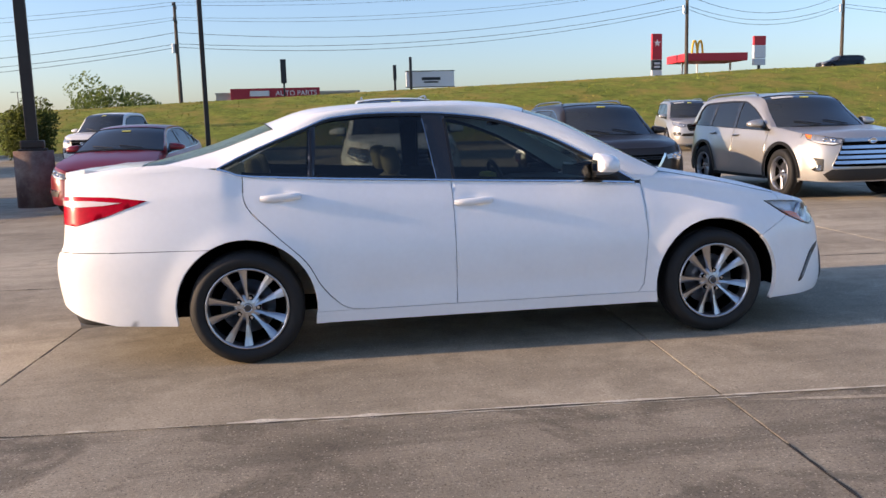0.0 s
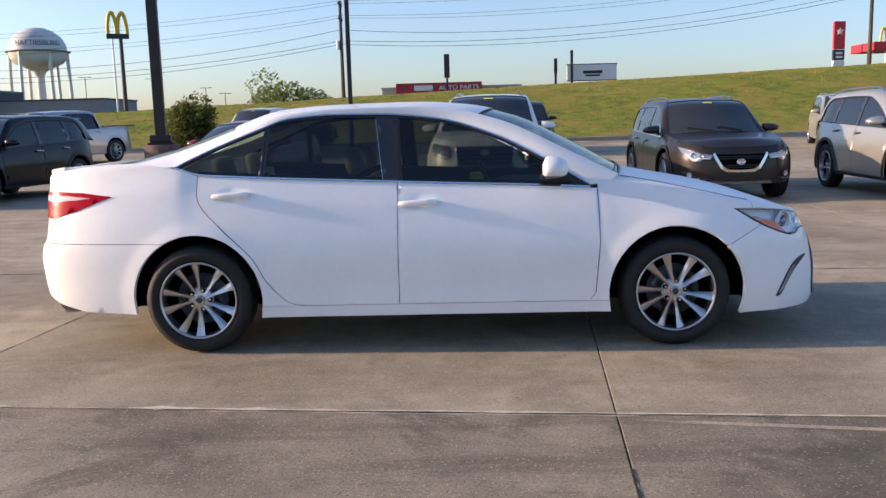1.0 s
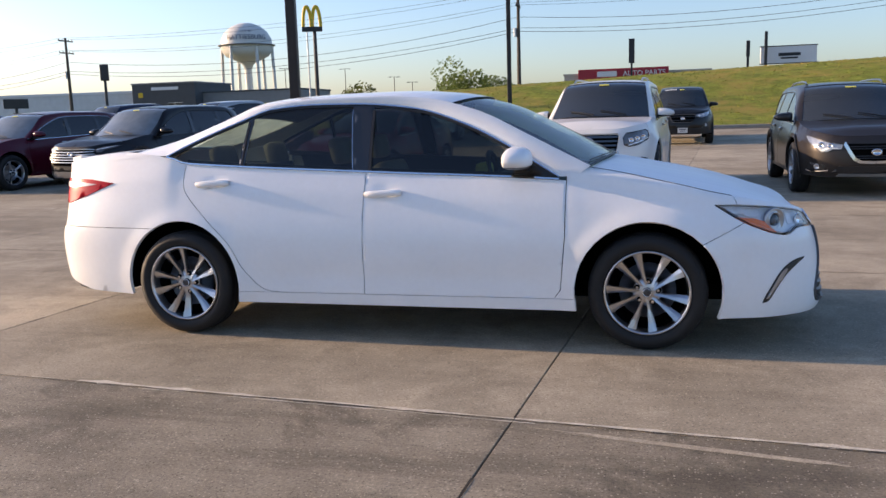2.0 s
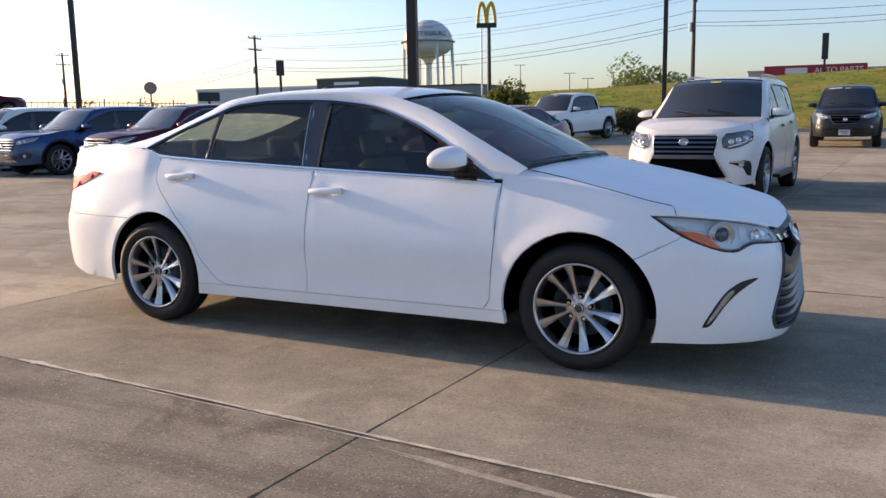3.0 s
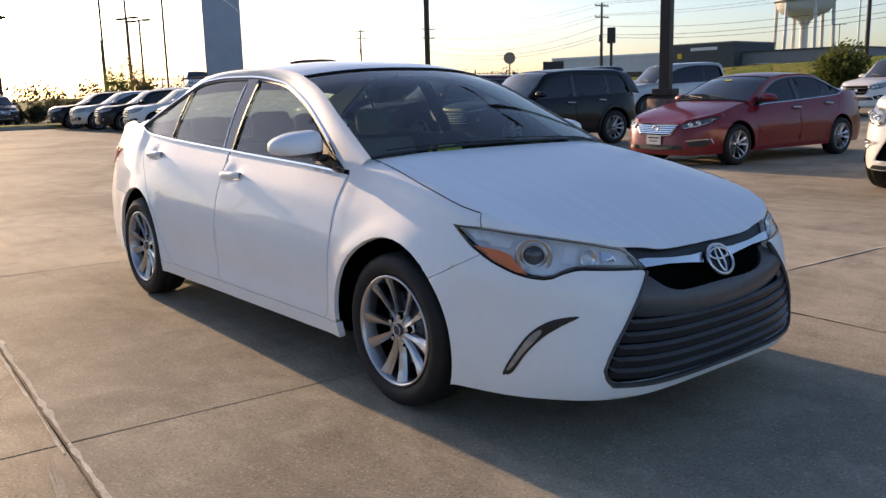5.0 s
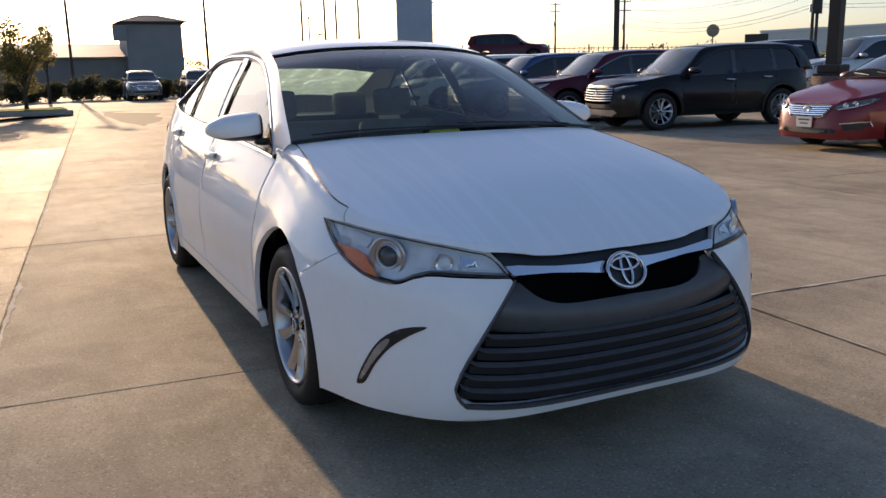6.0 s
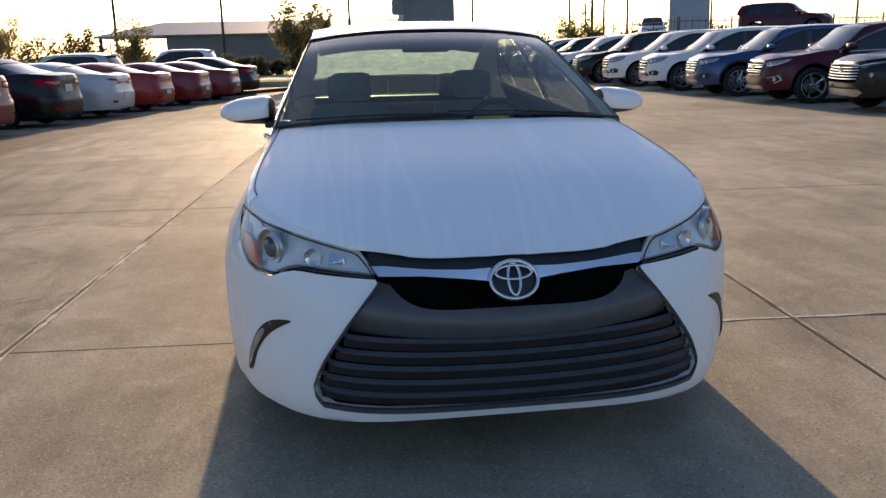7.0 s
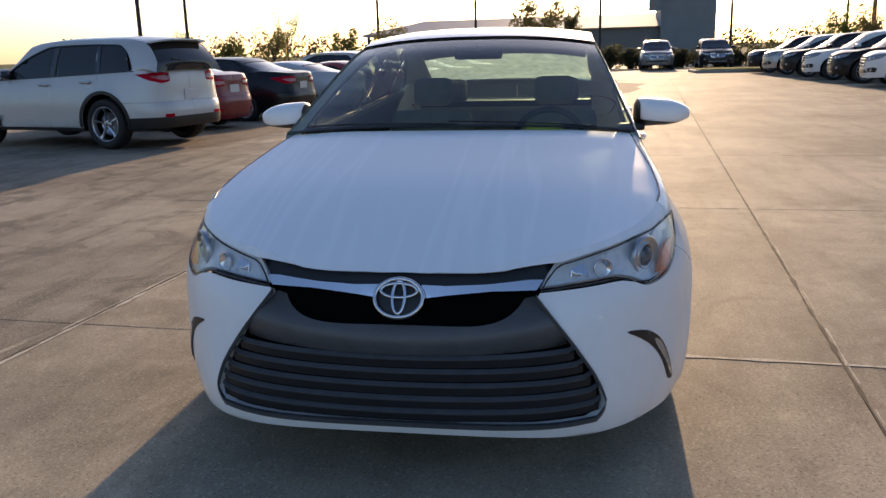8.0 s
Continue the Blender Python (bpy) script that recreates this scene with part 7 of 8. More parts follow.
def building(name, x, y, z, turn, w, d, h, wall, label, roof=None, parapet=0.3, openings=()):
    """A block with its front towards -y of its own frame: wall, roof slab and windows set into the front."""
    b = thing(name, pose(x, y, z, 0, 0, turn), label, "building", "buildings")
    part("wall", box(-w / 2, w / 2, 0, d, 0, h, bevel=0.03), wall, b)
    part("roof", boxes(bmesh.new(), (-w / 2 - 0.15, w / 2 + 0.15, -0.15, d + 0.15, h, h + parapet), bevel=0.03), roof or wall, b, "flat roof edge")
    for x0, x1, z0, z1 in openings:
        wd = part("window", boxes(bmesh.new(), (x0, x1, -0.05, 0.02, z0, z1), bevel=0.01), WINDOW, b, "dark window")
        part("window_frame", boxes(bmesh.new(), (x0 - 0.08, x1 + 0.08, -0.08, 0, z1, z1 + 0.1), (x0 - 0.08, x1 + 0.08, -0.08, 0, z0 - 0.1, z0), ((x0 + x1) / 2 - 0.04, (x0 + x1) / 2 + 0.04, -0.08, 0, z0, z1)), SATIN, wd)
    return b


shop = building("shop", 0.0, 140, 2.6, 0, 23.6, 14, 4.6, BEIGE, "low parts shop with a broad red fascia and beige ends", openings=((-8, -3, 0.4, 2.6), (-1.5, 3.5, 0.4, 2.6)))
fas = part("fascia", box(-9.4, 5.2, -0.5, 0.1, 2.7, 5.5, bevel=0.05), RED_WALL, shop, "red fascia")
letters("AUTO PARTS", 1.15, SIGN_WHITE, fas, pose(1.3, -0.55, 4.25, 90, 0, 0), "white lettering")
part("brand_bar", boxes(bmesh.new(), (-6.3, -3.1, -0.6, -0.5, 4.2, 5.1), bevel=0.15), SIGN_WHITE, fas, "plain white brand shape")

bb = thing("billboard", pose(19.2, 110, 5.6), "white roadside sign board with a dark plain shape, on posts", "sign")
part("board", box(-3.3, 3.3, -0.2, 0.2, 0.9, 2.95, bevel=0.03), SIGN_WHITE, bb)
part("board_frame", boxes(bmesh.new(), (-3.4, 3.4, -0.24, 0.24, 2.95, 3.05), (-3.4, 3.4, -0.24, 0.24, 0.8, 0.9)), SIGN_DARK, bb)
part("brand_bar", boxes(bmesh.new(), (-1.2, 1.4, -0.25, -0.2, 1.75, 2.15), (-0.9, 1.1, -0.25, -0.2, 1.4, 1.62), bevel=0.02), SIGN_DARK, bb, "dark plain brand shapes")
for px in (-2.6, 2.6):
    part("support", post(bmesh.new(), (px, 0, -2.6), (px, 0, 0.9), 0.15, 0.15, 8), SIGN_DARK, bb)


def pole_sign(name, x, y, z0, z1, w, parts, label, pole_w=0.3, turn=0.0, pole_mat=None):
    """A sign on a post: parts are (low, high, material) as heights above the ground."""
    gz = ground_z(x, y)
    s = thing(name, pose(x, y, gz, 0, 0, turn), label, "sign", "roadside signs")
    part("post", box(-pole_w / 2, pole_w / 2, -pole_w / 2, pole_w / 2, -0.3, z0 - gz + 0.3, bevel=0.02), pole_mat or SIGN_DARK, s)
    for a, b, m in parts:
        part("sign_panel", box(-w / 2, w / 2, -0.22, 0.22, a - gz, b - gz, bevel=0.04), m, s)
    return s


sg = pole_sign("fuel_sign", 47.5, 100, 7.0, 12.2, 1.35, [(8.9, 12.2, SIGN_RED), (7.6, 8.85, SIGN_DARK), (6.9, 7.55, SIGN_WHITE)], "tall red and black fuel price sign with a plain white star")
star = bmesh.new()
pts = [star.verts.new(((0.52 if k % 2 == 0 else 0.21) * math.sin(math.pi * k / 5), 0, (0.52 if k % 2 == 0 else 0.21) * math.cos(math.pi * k / 5))) for k in range(10)]
ctr = star.verts.new((0, -0.05, 0))
for k in range(10):
    star.faces.new((pts[k], ctr, pts[(k + 1) % 10]))
so = part("star_shape", star, SIGN_WHITE, sg, "plain white star")
so.matrix_basis = pose(0, -0.24, 11.0 - ground_z(47.5, 100))
part("price_bar", boxes(bmesh.new(), (-0.4, 0.4, -0.25, -0.2, 8.3 - ground_z(47.5, 100), 8.55 - ground_z(47.5, 100)), (-0.4, 0.4, -0.25, -0.2, 7.85 - ground_z(47.5, 100), 8.1 - ground_z(47.5, 100))), SIGN_WHITE, sg, "plain bars")
pole_sign("shop_sign", 62.0, 100, 8.0, 11.8, 1.7, [(10.6, 11.8, SIGN_RED), (8.9, 10.55, SIGN_WHITE), (8.0, 8.85, SIGN_WHITE)], "tall red and white shop sign")
pole_sign("board_sign", -0.6, 135, 8.8, 12.4, 0.9, [(8.6, 12.4, SIGN_DARK)], "narrow dark pole sign before the shop")
pole_sign("post_sign", 14.6, 112, 8.0, 9.6, 0.45, [(7.6, 9.6, SIGN_DARK)], "slim dark post sign")
pole_sign("post_sign", 16.4, 109, 8.6, 10.4, 0.35, [(6.4, 10.4, SIGN_DARK)], "slim dark post sign")
pole_sign("square_sign", -32.5, 44.5, 4.2, 5.3, 0.55, [(4.25, 5.3, SIGN_DARK)], "dark square sign on a single post", 0.18, 35)
pole_sign("low_sign", -63, 72, 3.6, 4.6, 2.4, [(3.4, 4.4, SIGN_DARK)], "low dark sign board", 0.3, 40)
rs = thing("round_sign", pose(-137, 138, ground_z(-137, 138), 0, 0, 44), "round tan sign on a post", "sign")
part("disc", post(bmesh.new(), (0, -0.2, 6.9), (0, 0.2, 6.9), 1.35, 1.35, 24), col("tan sign", (0.35, 0.27, 0.2)), rs)
part("post", post(bmesh.new(), (0, 0, 0), (0, 0, 5.6), 0.16, 0.16, 8), SIGN_DARK, rs)

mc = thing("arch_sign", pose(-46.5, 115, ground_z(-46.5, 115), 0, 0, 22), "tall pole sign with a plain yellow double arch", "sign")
h0 = 14.2 - ground_z(-46.5, 115)
part("post", post(bmesh.new(), (0.35, 0, -0.3), (0.35, 0, h0), 0.32, 0.26, 12), SIGN_DARK, mc)
part("post", post(bmesh.new(), (-0.75, 0, -0.3), (-0.75, 0, h0), 0.14, 0.12, 8), SATIN, mc)
part("base_board", box(-1.5, 1.5, -0.25, 0.25, h0, h0 + 0.7, bevel=0.05), SIGN_DARK, mc)
for cx in (-0.68, 0.68):
    tube("arch", [(cx + 0.60 * math.cos(a), 0, h0 + 0.7 + 2.9 * math.sin(a)) for a in np.linspace(0, math.pi, 17)], 0.26, SIGN_YELLOW, mc, "plain yellow arch shape", 8)

can = thing("canopy", pose(54.5, 100, ground_z(54.5, 100)), "red filling station canopy on posts", "canopy")
part("roof", box(-4.2, 4.2, -3, 3, 3.0, 4.0, bevel=0.06), SIGN_RED, can)
for px in (-3.4, 3.4):
    part("support", post(bmesh.new(), (px, 0, -0.3), (px, 0, 3.0), 0.15, 0.15, 8), SIGN_WHITE, can)
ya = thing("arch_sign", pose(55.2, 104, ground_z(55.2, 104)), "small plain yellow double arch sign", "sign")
part("post", post(bmesh.new(), (0, 0, -0.3), (0, 0, 4.2), 0.12, 0.12, 8), SIGN_WHITE, ya)
for cx in (-0.4, 0.4):
    arc_pts = [(cx + 0.38 * math.cos(a), 0, 4.2 + 1.9 * math.sin(a)) for a in np.linspace(0, math.pi, 12)]
    tube("arch", arc_pts, 0.14, SIGN_YELLOW, ya, "", 6)

# water tower
TANK = material("pale painted steel", (0.66, 0.66, 0.62), 0.5, vary=0.1, scale=0.3)
wt = thing("water_tower", pose(-140, 281, 0), "pale steel water tower with a rounded tank on legs", "water tower")
lathe("tank", [(0.0, 36.4), (2.5, 36.1), (5.2, 35.0), (7.6, 33.0), (8.9, 30.6), (9.1, 28.4), (8.8, 26.2), (7.6, 24.6), (4.6, 23.2), (2.0, 21.8), (1.3, 20.0)], TANK, wt, "", 40, "z")
lathe("walkway", [(9.1, 28.2), (10.1, 28.2), (10.1, 28.5), (9.1, 28.5)], MID_GREY, wt, "ring walkway", 40, "z")
part("riser", post(bmesh.new(), (0, 0, 0), (0, 0, 21), 1.5, 1.3, 16), TANK, wt)
for k in range(6):
    a = 2 * math.pi * (k + 0.3) / 6
    part("leg", post(bmesh.new(), (9.6 * math.cos(a), 9.6 * math.sin(a), 0), (8.9 * math.cos(a), 8.9 * math.sin(a), 28.5), 0.62, 0.55, 10), TANK, wt)
tank_letters = letters("HATTIESBURG", 2.3, col("blue-grey print", (0.12, 0.15, 0.2)), wt, pose(4.1, -8.2, 30.0, 90, 0, 26.5), "blue-grey city name", 9.15)
letters("CITY OF", 1.1, bpy.data.materials["blue-grey print"], wt, pose(3.9, -7.9, 32.4, 82, 0, 26.5), "small words above", 9.0)

building("restaurant", -79, 150, 2.0, 0, 30, 16, 5.2, MID_GREY, "long grey restaurant building with a flat roof", DARK_GREY, openings=((-12, -8, 1.0, 3.0), (-4, 1, 1.0, 3.0)))
rb_ = building("restaurant", -92, 147, 2.0, 0, 14, 15, 7.2, DARK_GREY, "dark grey taller block of the restaurant", MID_GREY, openings=((-5, -2, 1.0, 3.4), (1, 4, 1.0, 3.4)))
part("brand_bar", boxes(bmesh.new(), (-2.6, 3.4, -0.12, -0.02, 6.0, 6.6), bevel=0.03), SIGN_WHITE, rb_, "pale plain brand bar")
part("brand_mark", boxes(bmesh.new(), (-5.6, -4.6, -0.12, -0.02, 4.6, 5.6), bevel=0.03), SIGN_YELLOW, rb_, "plain yellow mark")
wb_ = building("store", -115, 150, 1.5, 6, 36, 18, 6.3, WHITE_WALL, "long low white store building", SIGN_WHITE, 0.5, openings=((-14, -6, 0.6, 3.0), (-2, 6, 0.6, 3.0), (9, 15, 0.6, 3.0)))

# pylon sign of the dealer
py = thing("pylon_sign", pose(-71.2, 34.6, 0, 0, 0, 66), "tall blue-grey dealer pylon with plain red bars", "sign")
part("slab", box(-1.75, 1.75, -0.5, 0.5, 0.0, 18.0, bevel=0.1), PYLON, py)
part("brand_bar", boxes(bmesh.new(), *[(-1.36 + 0.455 * k, -1.0 + 0.455 * k, -0.57, -0.49, 11.4, 11.85) for k in range(6)], bevel=0.01), SIGN_RED, py, "row of plain red bars")
tube("swoosh", [(-1.6 + 3.2 * t, -0.5, 10.95 - 1.5 * t * t - 0.3 * t) for t in np.linspace(0, 1, 16)], 0.10, SIGN_WHITE, py, "pale curved line", 6)

# terrace with fence and the truck on show
TERRACE = world_material("terrace earth", (0.16, 0.15, 0.07), (0.11, 0.11, 0.05), 0.5, 5.0, 0.95, 0.6)
ter = tagged(part("terrace", boxes(bmesh.new(), (-75, -34.0, 19, 19.01 + 24, -0.1, 1.45), bevel=0.2), TERRACE), "raised earth terrace behind the parked row", "terrace", kind="structure")
fence = thing("fence", pose(-38.9, 19.4, 1.45), "dark iron picket fence along the terrace", "fence")
for k in range(60):
    yy = k * 0.38
    part("post" if k % 8 == 0 else "picket", box(-0.03 if k % 8 == 0 else -0.012, 0.03 if k % 8 == 0 else 0.012, yy - (0.03 if k % 8 == 0 else 0.012), yy + (0.03 if k % 8 == 0 else 0.012), -0.1, 1.25 if k % 8 == 0 else 1.12), SIGN_DARK, fence)
for zz in (0.12, 0.98):
    part("rail", box(-0.02, 0.02, 0, 59 * 0.38, zz, zz + 0.04), SIGN_DARK, fence)
side_fence = thing("fence", pose(-38.9, 19.3, 1.45, 0, 0, 90), "dark iron picket fence along the terrace", "fence")
for k in range(70):
    yy = k * 0.42
    part("post" if k % 8 == 0 else "picket", box(-0.03 if k % 8 == 0 else -0.012, 0.03 if k % 8 == 0 else 0.012, yy - (0.03 if k % 8 == 0 else 0.012), yy + (0.03 if k % 8 == 0 else 0.012), -0.1, 1.25 if k % 8 == 0 else 1.12), SIGN_DARK, side_fence)
for zz in (0.12, 0.98):
    part("rail", box(-0.02, 0.02, 0, 69 * 0.42, zz, zz + 0.04), SIGN_DARK, side_fence)
P = suv_params(roof=1.80, belt=1.16, nose=1.0, hood=1.15, R=0.40)
m = parked(-36.3, 25.7, 57, 2.78)
m.translation.z = 1.46
other_car("suv", "suv", m, MAROON, "dark maroon SUV on show on the raised terrace", P, (0.42, 0.7, 0.95), 3, DARK_TRIM, res=0.12)
P = pickup_params(wb=3.4)
m = parked(-55, 24.5, -20, 3.4)
m.translation.z = 1.46
other_car("pickup", "pickup", m, CREAM, "white pickup truck parked on the terrace", P, (0.42, 0.7, 0.95), 3, CHROME, res=0.14)
P = suv_params(roof=1.66)
m = parked(53, 72, 180, 2.78)
m.translation.z = ground_z(53, 72)
other_car("suv", "suv", m, BLACK, "dark SUV on the road over the bank", P, (0.42, 0.7, 0.9), 3, DARK_TRIM, res=0.14)

# brick shop with its entrance tower
bs = building("brick_building", -74, -1.1, -0.05, 90, 24.2, 16, 2.95, BRICK, "long low brown brick building with a pale metal roof", ROOFING, 0.12)
bm = bmesh.new()
v = [bm.verts.new(p) for p in ((-18.1, -0.6, 3.1), (13.1, -0.6, 3.1), (13.1, 16.6, 3.1), (-18.1, 16.6, 3.1), (-13.4, 7, 4.45), (10.6, 7, 4.45))]
for f in ((0, 1, 5, 4), (1, 2, 5), (2, 3, 4, 5), (3, 0, 4)):
    bm.faces.new([v[i] for i in f])
part("hip_roof", bm, ROOFING, bs, "low pale hipped roof")
part("canopy_roof", boxes(bmesh.new(), (-18.1, -12.2, -0.6, 6, 2.90, 3.08), bevel=0.03), ROOFING, bs, "open side canopy")
for px in (-17.6, -15.0):
    part("canopy_post", box(px - 0.12, px + 0.12, -0.4, -0.16, 0, 2.9), SIGN_DARK, bs)
tw = building("entrance_tower", -73, 10.35, -0.05, 90, 4.7, 5, 5.8, MID_GREY, "square grey entrance tower with a hipped roof", DARK_GREY, 0.2)
bm = bmesh.new()
v = [bm.verts.new(p) for p in ((-2.95, -0.6, 6.02), (2.95, -0.6, 6.02), (2.95, 5.6, 6.02), (-2.95, 5.6, 6.02), (-0.6, 2.5, 6.75), (0.6, 2.5, 6.75))]
for f in ((0, 1, 5, 4), (1, 2, 5), (2, 3, 4, 5), (3, 0, 4)):
    bm.faces.new([v[i] for i in f])
part("hip_roof", bm, DARK_GREY, tw, "dark hipped roof")
part("side_sign", box(-3.42, -2.3, -0.3, 0.0, 4.4, 5.7, bevel=0.03), MID_GREY, tw, "grey sign box")

# ---- plants ----
BARK = material("bark", (0.07, 0.055, 0.045), 0.95, vary=0.4, scale=6, bump=0.5, bump_scale=25)
# shrub and autumn leaf tones are lightened to put haze into them
LEAF = [material(n, c, 0.75, vary=0.35, scale=3) for n, c in (("haze-paled shrub leaf", (0.11, 0.112, 0.060)), ("green leaf", (0.10, 0.125, 0.03)), ("haze-paled autumn leaf", (0.22, 0.20, 0.085)), ("far trees", (0.055, 0.06, 0.035)), ("pale green leaf", (0.16, 0.22, 0.06)))]
for lm in LEAF:
    nt = lm.node_tree
    tr, mx = nt.nodes.new("ShaderNodeBsdfTranslucent"), nt.nodes.new("ShaderNodeMixShader")
    base = nt.nodes["Principled BSDF"].inputs["Base Color"]
    nt.links.new(base.links[0].from_socket, tr.inputs[0])
    mx.inputs[0].default_value = 0.65
    nt.links.new(nt.nodes["Principled BSDF"].outputs[0], mx.inputs[1])
    nt.links.new(tr.outputs[0], mx.inputs[2])
    nt.links.new(mx.outputs[0], nt.nodes["Material Output"].inputs[0])
rnd = random.Random(7)


def leaf_cloud(centres, count, size, flat=1.0):
    """Many small leaves scattered in clumps round the given centres (x, y, z, radius)."""
    verts, faces = [], []
    tot = sum(c[3] ** 2 for c in centres)
    for cx, cy, cz, r in centres:
        for _ in range(int(count * r * r / tot)):
            while True:
                p = Vector((rnd.uniform(-1, 1), rnd.uniform(-1, 1), rnd.uniform(-1, 1)))
                if 0.25 < p.length < 1:
                    break
            p = p.normalized() * (p.length ** 0.5) * r * rnd.uniform(0.85, 1.12)
            c = Vector((cx + p.x, cy + p.y, cz + p.z * flat))
            n = Vector((rnd.gauss(0, 1), rnd.gauss(0, 1), rnd.gauss(0, 1))).normalized()
            t = n.orthogonal().normalized()
            b = n.cross(t)
            s = size * rnd.uniform(0.6, 1.4)
            k = len(verts)
            verts += [c - t * s, c + b * s * 0.5 + n * s * 0.15, c + t * s, c - b * s * 0.5 + n * s * 0.15]
            faces.append((k, k + 1, k + 2, k + 3))
    return verts, faces


def tree(x, y, h, spread, leaf, count, label, size=0.10, bare=0.45):
    z = ground_z(x, y)
    t = thing("tree", pose(x, y, z), label, "tree", "trees")
    bm = bmesh.new()
    post(bm, (0, 0, -0.1), (0.05, 0.03, h * 0.62), 0.05 + h * 0.012, 0.03, 8)
    cent = []
    for k in range(17):
        a = rnd.uniform(0, 6.28)
        z0 = h * rnd.uniform(bare * 0.7, 0.6)
        tip = Vector((math.cos(a) * spread * rnd.uniform(0.35, 0.9), math.sin(a) * spread * rnd.uniform(0.35, 0.9), h * rnd.uniform(bare + 0.1, 0.95)))
        post(bm, (0.03, 0.02, z0), tip, 0.03, 0.008, 5)
        cent.append((tip.x, tip.y, tip.z, spread * rnd.uniform(0.16, 0.30)))
        for w in (0.55, 0.78):
            c = Vector((0.03, 0.02, z0)).lerp(tip, w)
            cent.append((c.x + rnd.gauss(0, 0.08), c.y + rnd.gauss(0, 0.08), c.z + rnd.gauss(0, 0.08), spread * rnd.uniform(0.16, 0.34)))
        # a loose upright twig with few leaves
        top = tip + Vector((rnd.gauss(0, 0.1), rnd.gauss(0, 0.1), h * rnd.uniform(0.06, 0.14)))
        post(bm, tip, top, 0.007, 0.003, 4)
        cent.append((top.x, top.y, top.z - h * 0.03, spread * 0.10))
    part("trunk", bm, BARK, t, "", True)
    v, f = leaf_cloud(cent, int(count * 3.0), size * 0.7)
    mesh_object("crown", v, f, leaf, t, smooth=False)


def shrub(name, x, y, w, h, leaf, count, label, size=0.08, cat="shrub", z=None):
    z = ground_z(x, y) if z is None else z
    t = thing(name, pose(x, y, z), label, cat, "shrubs")
    cent = [(rnd.uniform(-w, w) * 0.32, rnd.uniform(-w, w) * 0.32, h * rnd.uniform(0.25, 0.72), h * rnd.uniform(0.28, 0.42)) for _ in range(9)]
    bm = bmesh.new()
    for c in cent:
        post(bm, (0, 0, -0.05), c[:3], 0.025, 0.008, 5)
    part("stems", bm, BARK, t)
    v, f = leaf_cloud(cent, count, size)
    mesh_object("foliage", v, f, leaf, t, smooth=False)


shrub("bush", -9.7, 29.8, 1.1, 2.5, LEAF[1], 4200, "large brownish-green rounded bush beside the lamp pole", 0.09)
shrub("bush", -7.4, 29.5, 1.6, 1.2, LEAF[2], 500, "small brownish bush at the foot of the bank", 0.08)
shrub("tree", -35.8, 172.5, 13.0, 9.5, LEAF[4], 2600, "feathery pale green tree beyond the crest of the bank", 0.34, "tree", 3.0)
shrub("bush", -28.5, 171.0, 8.0, 6.0, LEAF[4], 1200, "low pale green bush beyond the crest of the bank", 0.32, "shrub", 3.0)
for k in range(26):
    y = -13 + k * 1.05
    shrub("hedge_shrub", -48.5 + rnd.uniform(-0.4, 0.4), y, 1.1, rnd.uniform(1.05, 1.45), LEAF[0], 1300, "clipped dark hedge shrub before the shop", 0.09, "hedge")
tree(-31.0, -1.1, 3.55, 1.35, LEAF[2], 2200, "slender tree with thin autumn leaves", 0.08, 0.3)
tree(-44.5, 0.3, 4.2, 0.7, LEAF[2], 1300, "thin sparse tree before the shop", 0.06)
tree(-43, -10.0, 3.6, 1.2, LEAF[2], 1500, "small brownish tree with a rounded crown", 0.08, 0.2)
for x, y, h, s in ((-44, -17.5, 3.4, 1.2), (-46, -21, 3.0, 1.3), (-48, -14.0, 3.0, 0.9), (-50, -26, 3.2, 1.4), (-60, -22, 5.0, 1.8), (-46, 15.5, 3.4, 1.0), (-48, 17.5, 3.9, 1.2)):
    tree(x, y, h, s, LEAF[rnd.choice((4, 1, 2))], 900, "small ornamental tree at the edge of the lot", 0.08, 0.3)
v, f = [], []
for k in range(150):
    a = radians(rnd.uniform(122, 215))
    d = rnd.uniform(190, 330)
    h = rnd.uniform(3.5, 6.5) * d / 250
    vv, ff = leaf_cloud([(d * math.cos(a), d * math.sin(a), h * 0.5, h * 0.75), (d * math.cos(a) + h, d * math.sin(a), h * 0.35, h * 0.5)], 110, 0.5 * d / 250)
    f += [tuple(i + len(v) for i in q) for q in ff]
    v += vv
tagged(mesh_object("far_woods", v, f, LEAF[3], smooth=False), "hazy line of far trees", "woods", kind="stuff")
v, f = [], []
for _ in range(15000):
    x, y = rnd.uniform(-45, 75), rnd.uniform(32.4, 57)
    z = ground_z(x, y)
    h = rnd.uniform(0.015, 0.06)
    a = rnd.uniform(0, 3.14)
    dx, dy = 0.10 * math.cos(a), 0.10 * math.sin(a)
    k = len(v)
    v += [(x - dx, y - dy, z - 0.02), (x + dx, y + dy, z - 0.02), (x + rnd.uniform(-0.06, 0.06), y, z + h)]
    f.append((k, k + 1, k + 2))
tagged(mesh_object("grass_tufts", v, f, GRASS, smooth=False), "uneven tufts of mown grass on the bank", "grass", kind="stuff")
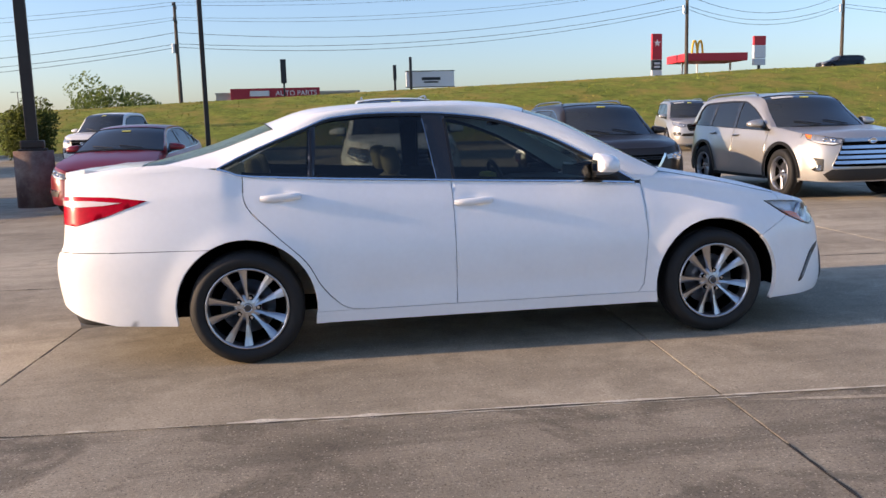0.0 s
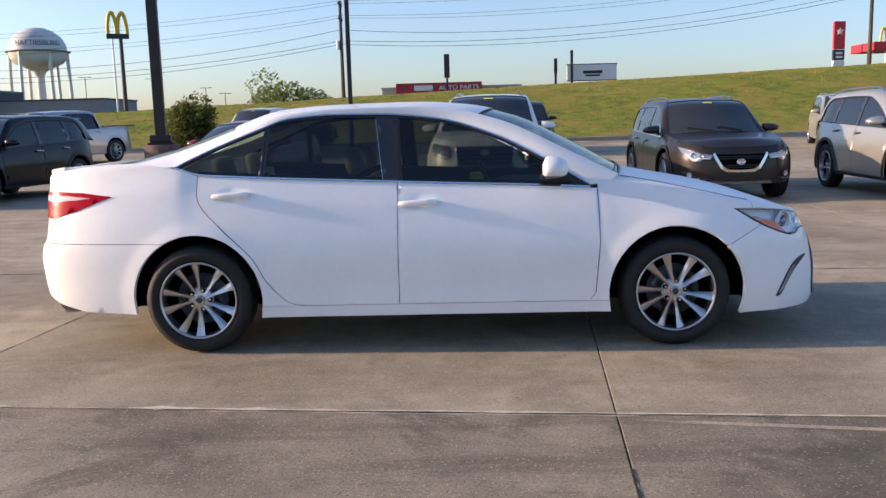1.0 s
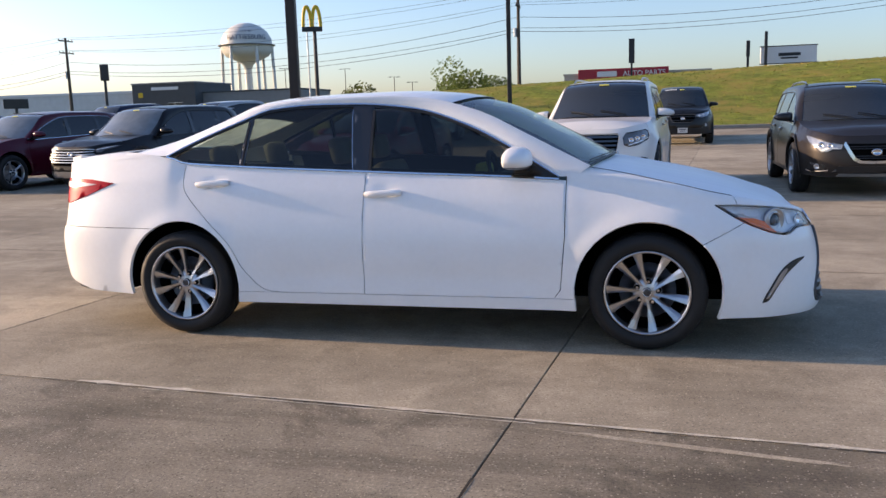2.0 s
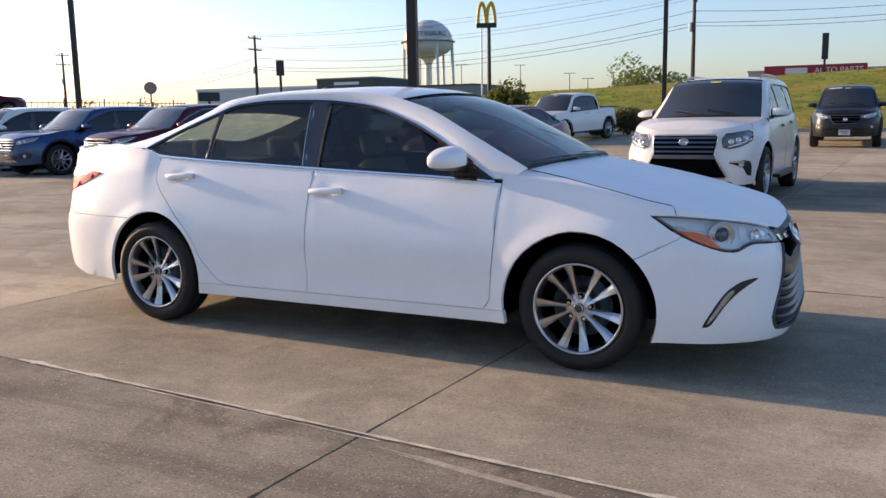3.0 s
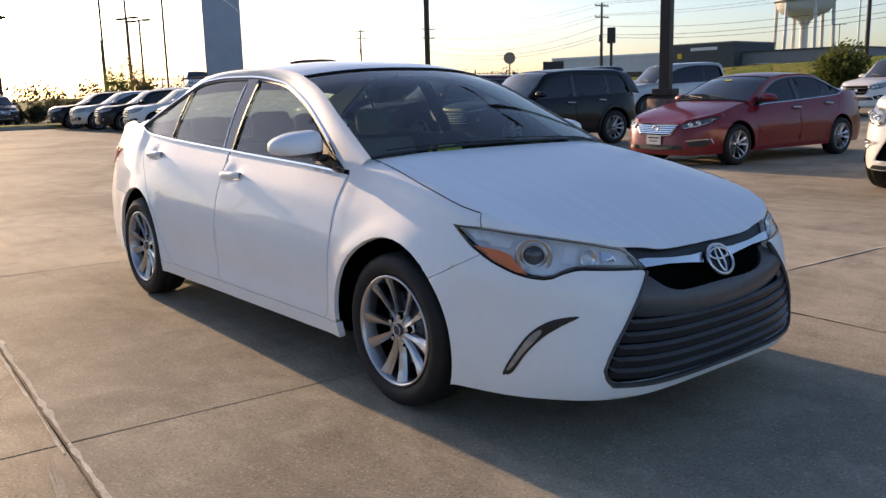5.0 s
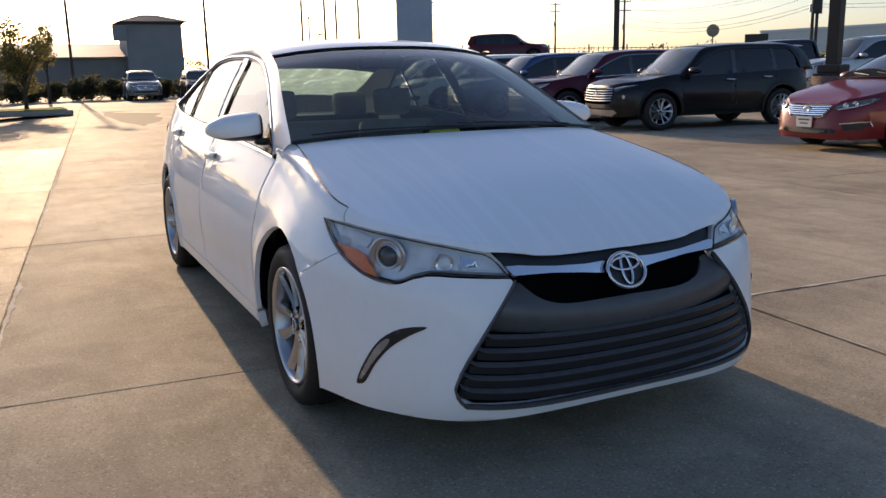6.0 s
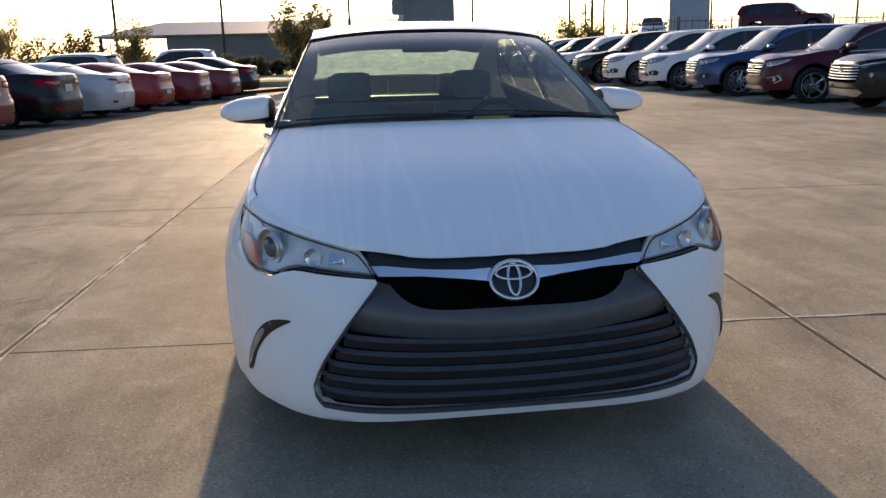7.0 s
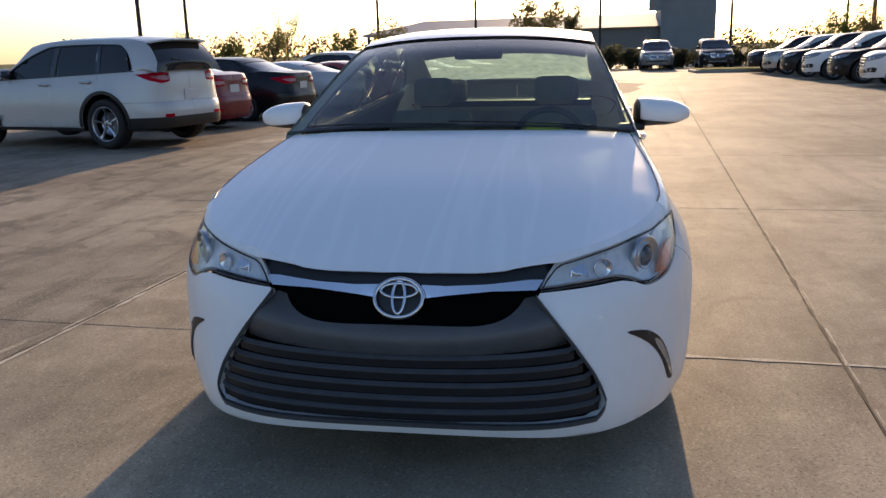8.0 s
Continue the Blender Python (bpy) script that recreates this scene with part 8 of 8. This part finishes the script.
for x0, x1, y0, y1 in ((-31.5, -28.5, -14, 0.4), (-39, -36.2, 6.2, 12.5)):
    isl = thing("traffic_island", pose((x0 + x1) / 2, (y0 + y1) / 2, 0), "low kerbed island with grass in the lot", "island")
    part("kerb_ring", box(x0 - (x0 + x1) / 2, x1 - (x0 + x1) / 2, y0 - (y0 + y1) / 2, y1 - (y0 + y1) / 2, -0.04, 0.14, bevel=0.04), KERB, isl)
    part("turf", box(x0 - (x0 + x1) / 2 + 0.18, x1 - (x0 + x1) / 2 - 0.18, y0 - (y0 + y1) / 2 + 0.18, y1 - (y0 + y1) / 2 - 0.18, 0.1, 0.18, bevel=0.03), GRASS, isl)

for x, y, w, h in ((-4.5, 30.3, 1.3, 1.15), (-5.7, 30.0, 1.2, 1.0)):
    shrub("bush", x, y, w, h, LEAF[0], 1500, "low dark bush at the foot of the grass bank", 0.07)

# ---- joint fillings, crusts and patches on the drive ----
CRUST = world_material("pale joint crust", (0.70, 0.65, 0.55), (0.50, 0.45, 0.36), 3.0, 40.0, 0.85, 0.5)
TAR = material("dark joint dirt", (0.035, 0.030, 0.024), 0.9, vary=0.5, scale=12)


def joint_strip(name, a, way, length, mat, label, wide, cut, seed, shift=0.0, lift=0.0025):
    """A ragged strip along a joint from a: its width comes and goes."""
    v, f = [], []
    side = Vector((-way.y, way.x))
    n = int(length / 0.05)
    last = None
    for k in range(n + 1):
        p = a + way * (k * 0.05)
        broad = noise.noise((k * 0.021, seed, 0.0)) + 0.45 * noise.noise((k * 0.17, seed, 3.0)) - cut
        e1 = wide * (0.22 + 1.5 * abs(noise.noise((k * 0.31, seed, 7.0))) + 1.4 * max(0.0, noise.noise((k * 0.13, seed, 5.0)) - 0.42))
        if broad < 0:
            last = None
            continue
        e = e1 * min(1.0, 0.25 + 2.5 * broad)
        c = p + side * (shift + 0.006 * noise.noise((k * 0.12, seed, 11.0)))
        z = lot_z(p.x, p.y) + lift
        i = len(v)
        v += [(*(c - side * e), z), (*(c + side * e), z)]
        if last is not None:
            f.append((last + 1, last, i, i + 1))
        last = i
    if f:
        mesh_object(name, v, f, mat, pavement, label, smooth=False)


cr = Vector(CROSS)
for k in (-1, 0, 1, 2, 3):
    a = cr - ex_ * 14.0 + ey_ * SLAB_Y * k
    joint_strip("joint_dirt", a, ex_, 26.0, TAR, "dark dirt in a slab joint", 0.011 if k == 1 else 0.008, -0.9 if k in (0, 1) else -0.05, 3.3 * k, 0.0, 0.0035)
    joint_strip("joint_crust", a, ex_, 26.0, CRUST, "pale crust along a slab joint", 0.026 if k == 0 else 0.010, -0.30 if k == 0 else 0.22, 20 + 1.7 * k, 0.018, 0.003)
    joint_strip("joint_crust", a, ex_, 26.0, CRUST, "pale crust along a slab joint", 0.013 if k == 0 else 0.008, 0.05 if k == 0 else 0.30, 40 + 1.7 * k, -0.018, 0.003)
    a = cr - ey_ * 6.0 + ex_ * SLAB * (k - 2)
    joint_strip("joint_dirt", a, ey_, 18.0, TAR, "dark dirt in a slab joint", 0.012 if k == 2 else 0.007, -0.15, 60 + 2.3 * k)
    joint_strip("joint_crust", a + ey_ * 5.9, ey_, 12.0, CRUST, "pale crust along a slab joint", 0.020 if k == 2 else 0.010, -0.35 if k == 2 else 0.25, 80 + 1.9 * k, 0.010 if k == 2 else 0.004, 0.003)

SMEAR = world_material("pale dried slurry", (0.46, 0.41, 0.325), (0.36, 0.315, 0.245), 3.0, 40.0, 0.85, 0.5, None, 0.1, 0.0, 0.2)


def smear(x, y, length, width, turn, seed):
    """A thin ragged patch of dried slurry on the slabs."""
    ring = []
    for k in range(60):
        a = 2 * math.pi * k / 60
        r = 1 + 0.45 * noise.noise((2.2 * math.cos(a), 2.2 * math.sin(a), seed)) + 0.22 * noise.noise((7 * math.cos(a), 7 * math.sin(a), seed + 3))
        px, py = length * r * math.cos(a), width * r * math.sin(a)
        c, d = math.cos(radians(turn)), math.sin(radians(turn))
        ring.append((x + px * c - py * d, y + px * d + py * c, lot_z(x, y) + 0.0018))
    ctr = [(x, y, lot_z(x, y) + 0.0022)]
    mesh_object("slurry_patch", ring + ctr, [(k, (k + 1) % 60, 60) for k in range(60)], SMEAR, pavement, "pale dried slurry beside a joint", smooth=False)


smear(2.95, -2.20, 0.55, 0.020, -9, 1.0)

# ---- the slabs of the drive, one by one ----
for i, j, c in slabs:
    vs, fs = [], []
    slab_mesh(i, j, vs, fs, (c.x, c.y, 0.0))
    o = mesh_object("slab", vs, fs, CONCRETE_WORN if j == -1 and -4 <= i <= 1 else CONCRETE_MID if j <= -1 and i < 1 else CONCRETE, pavement, smooth=False)
    o.matrix_basis = Matrix.Translation((c.x, c.y, 0.0))
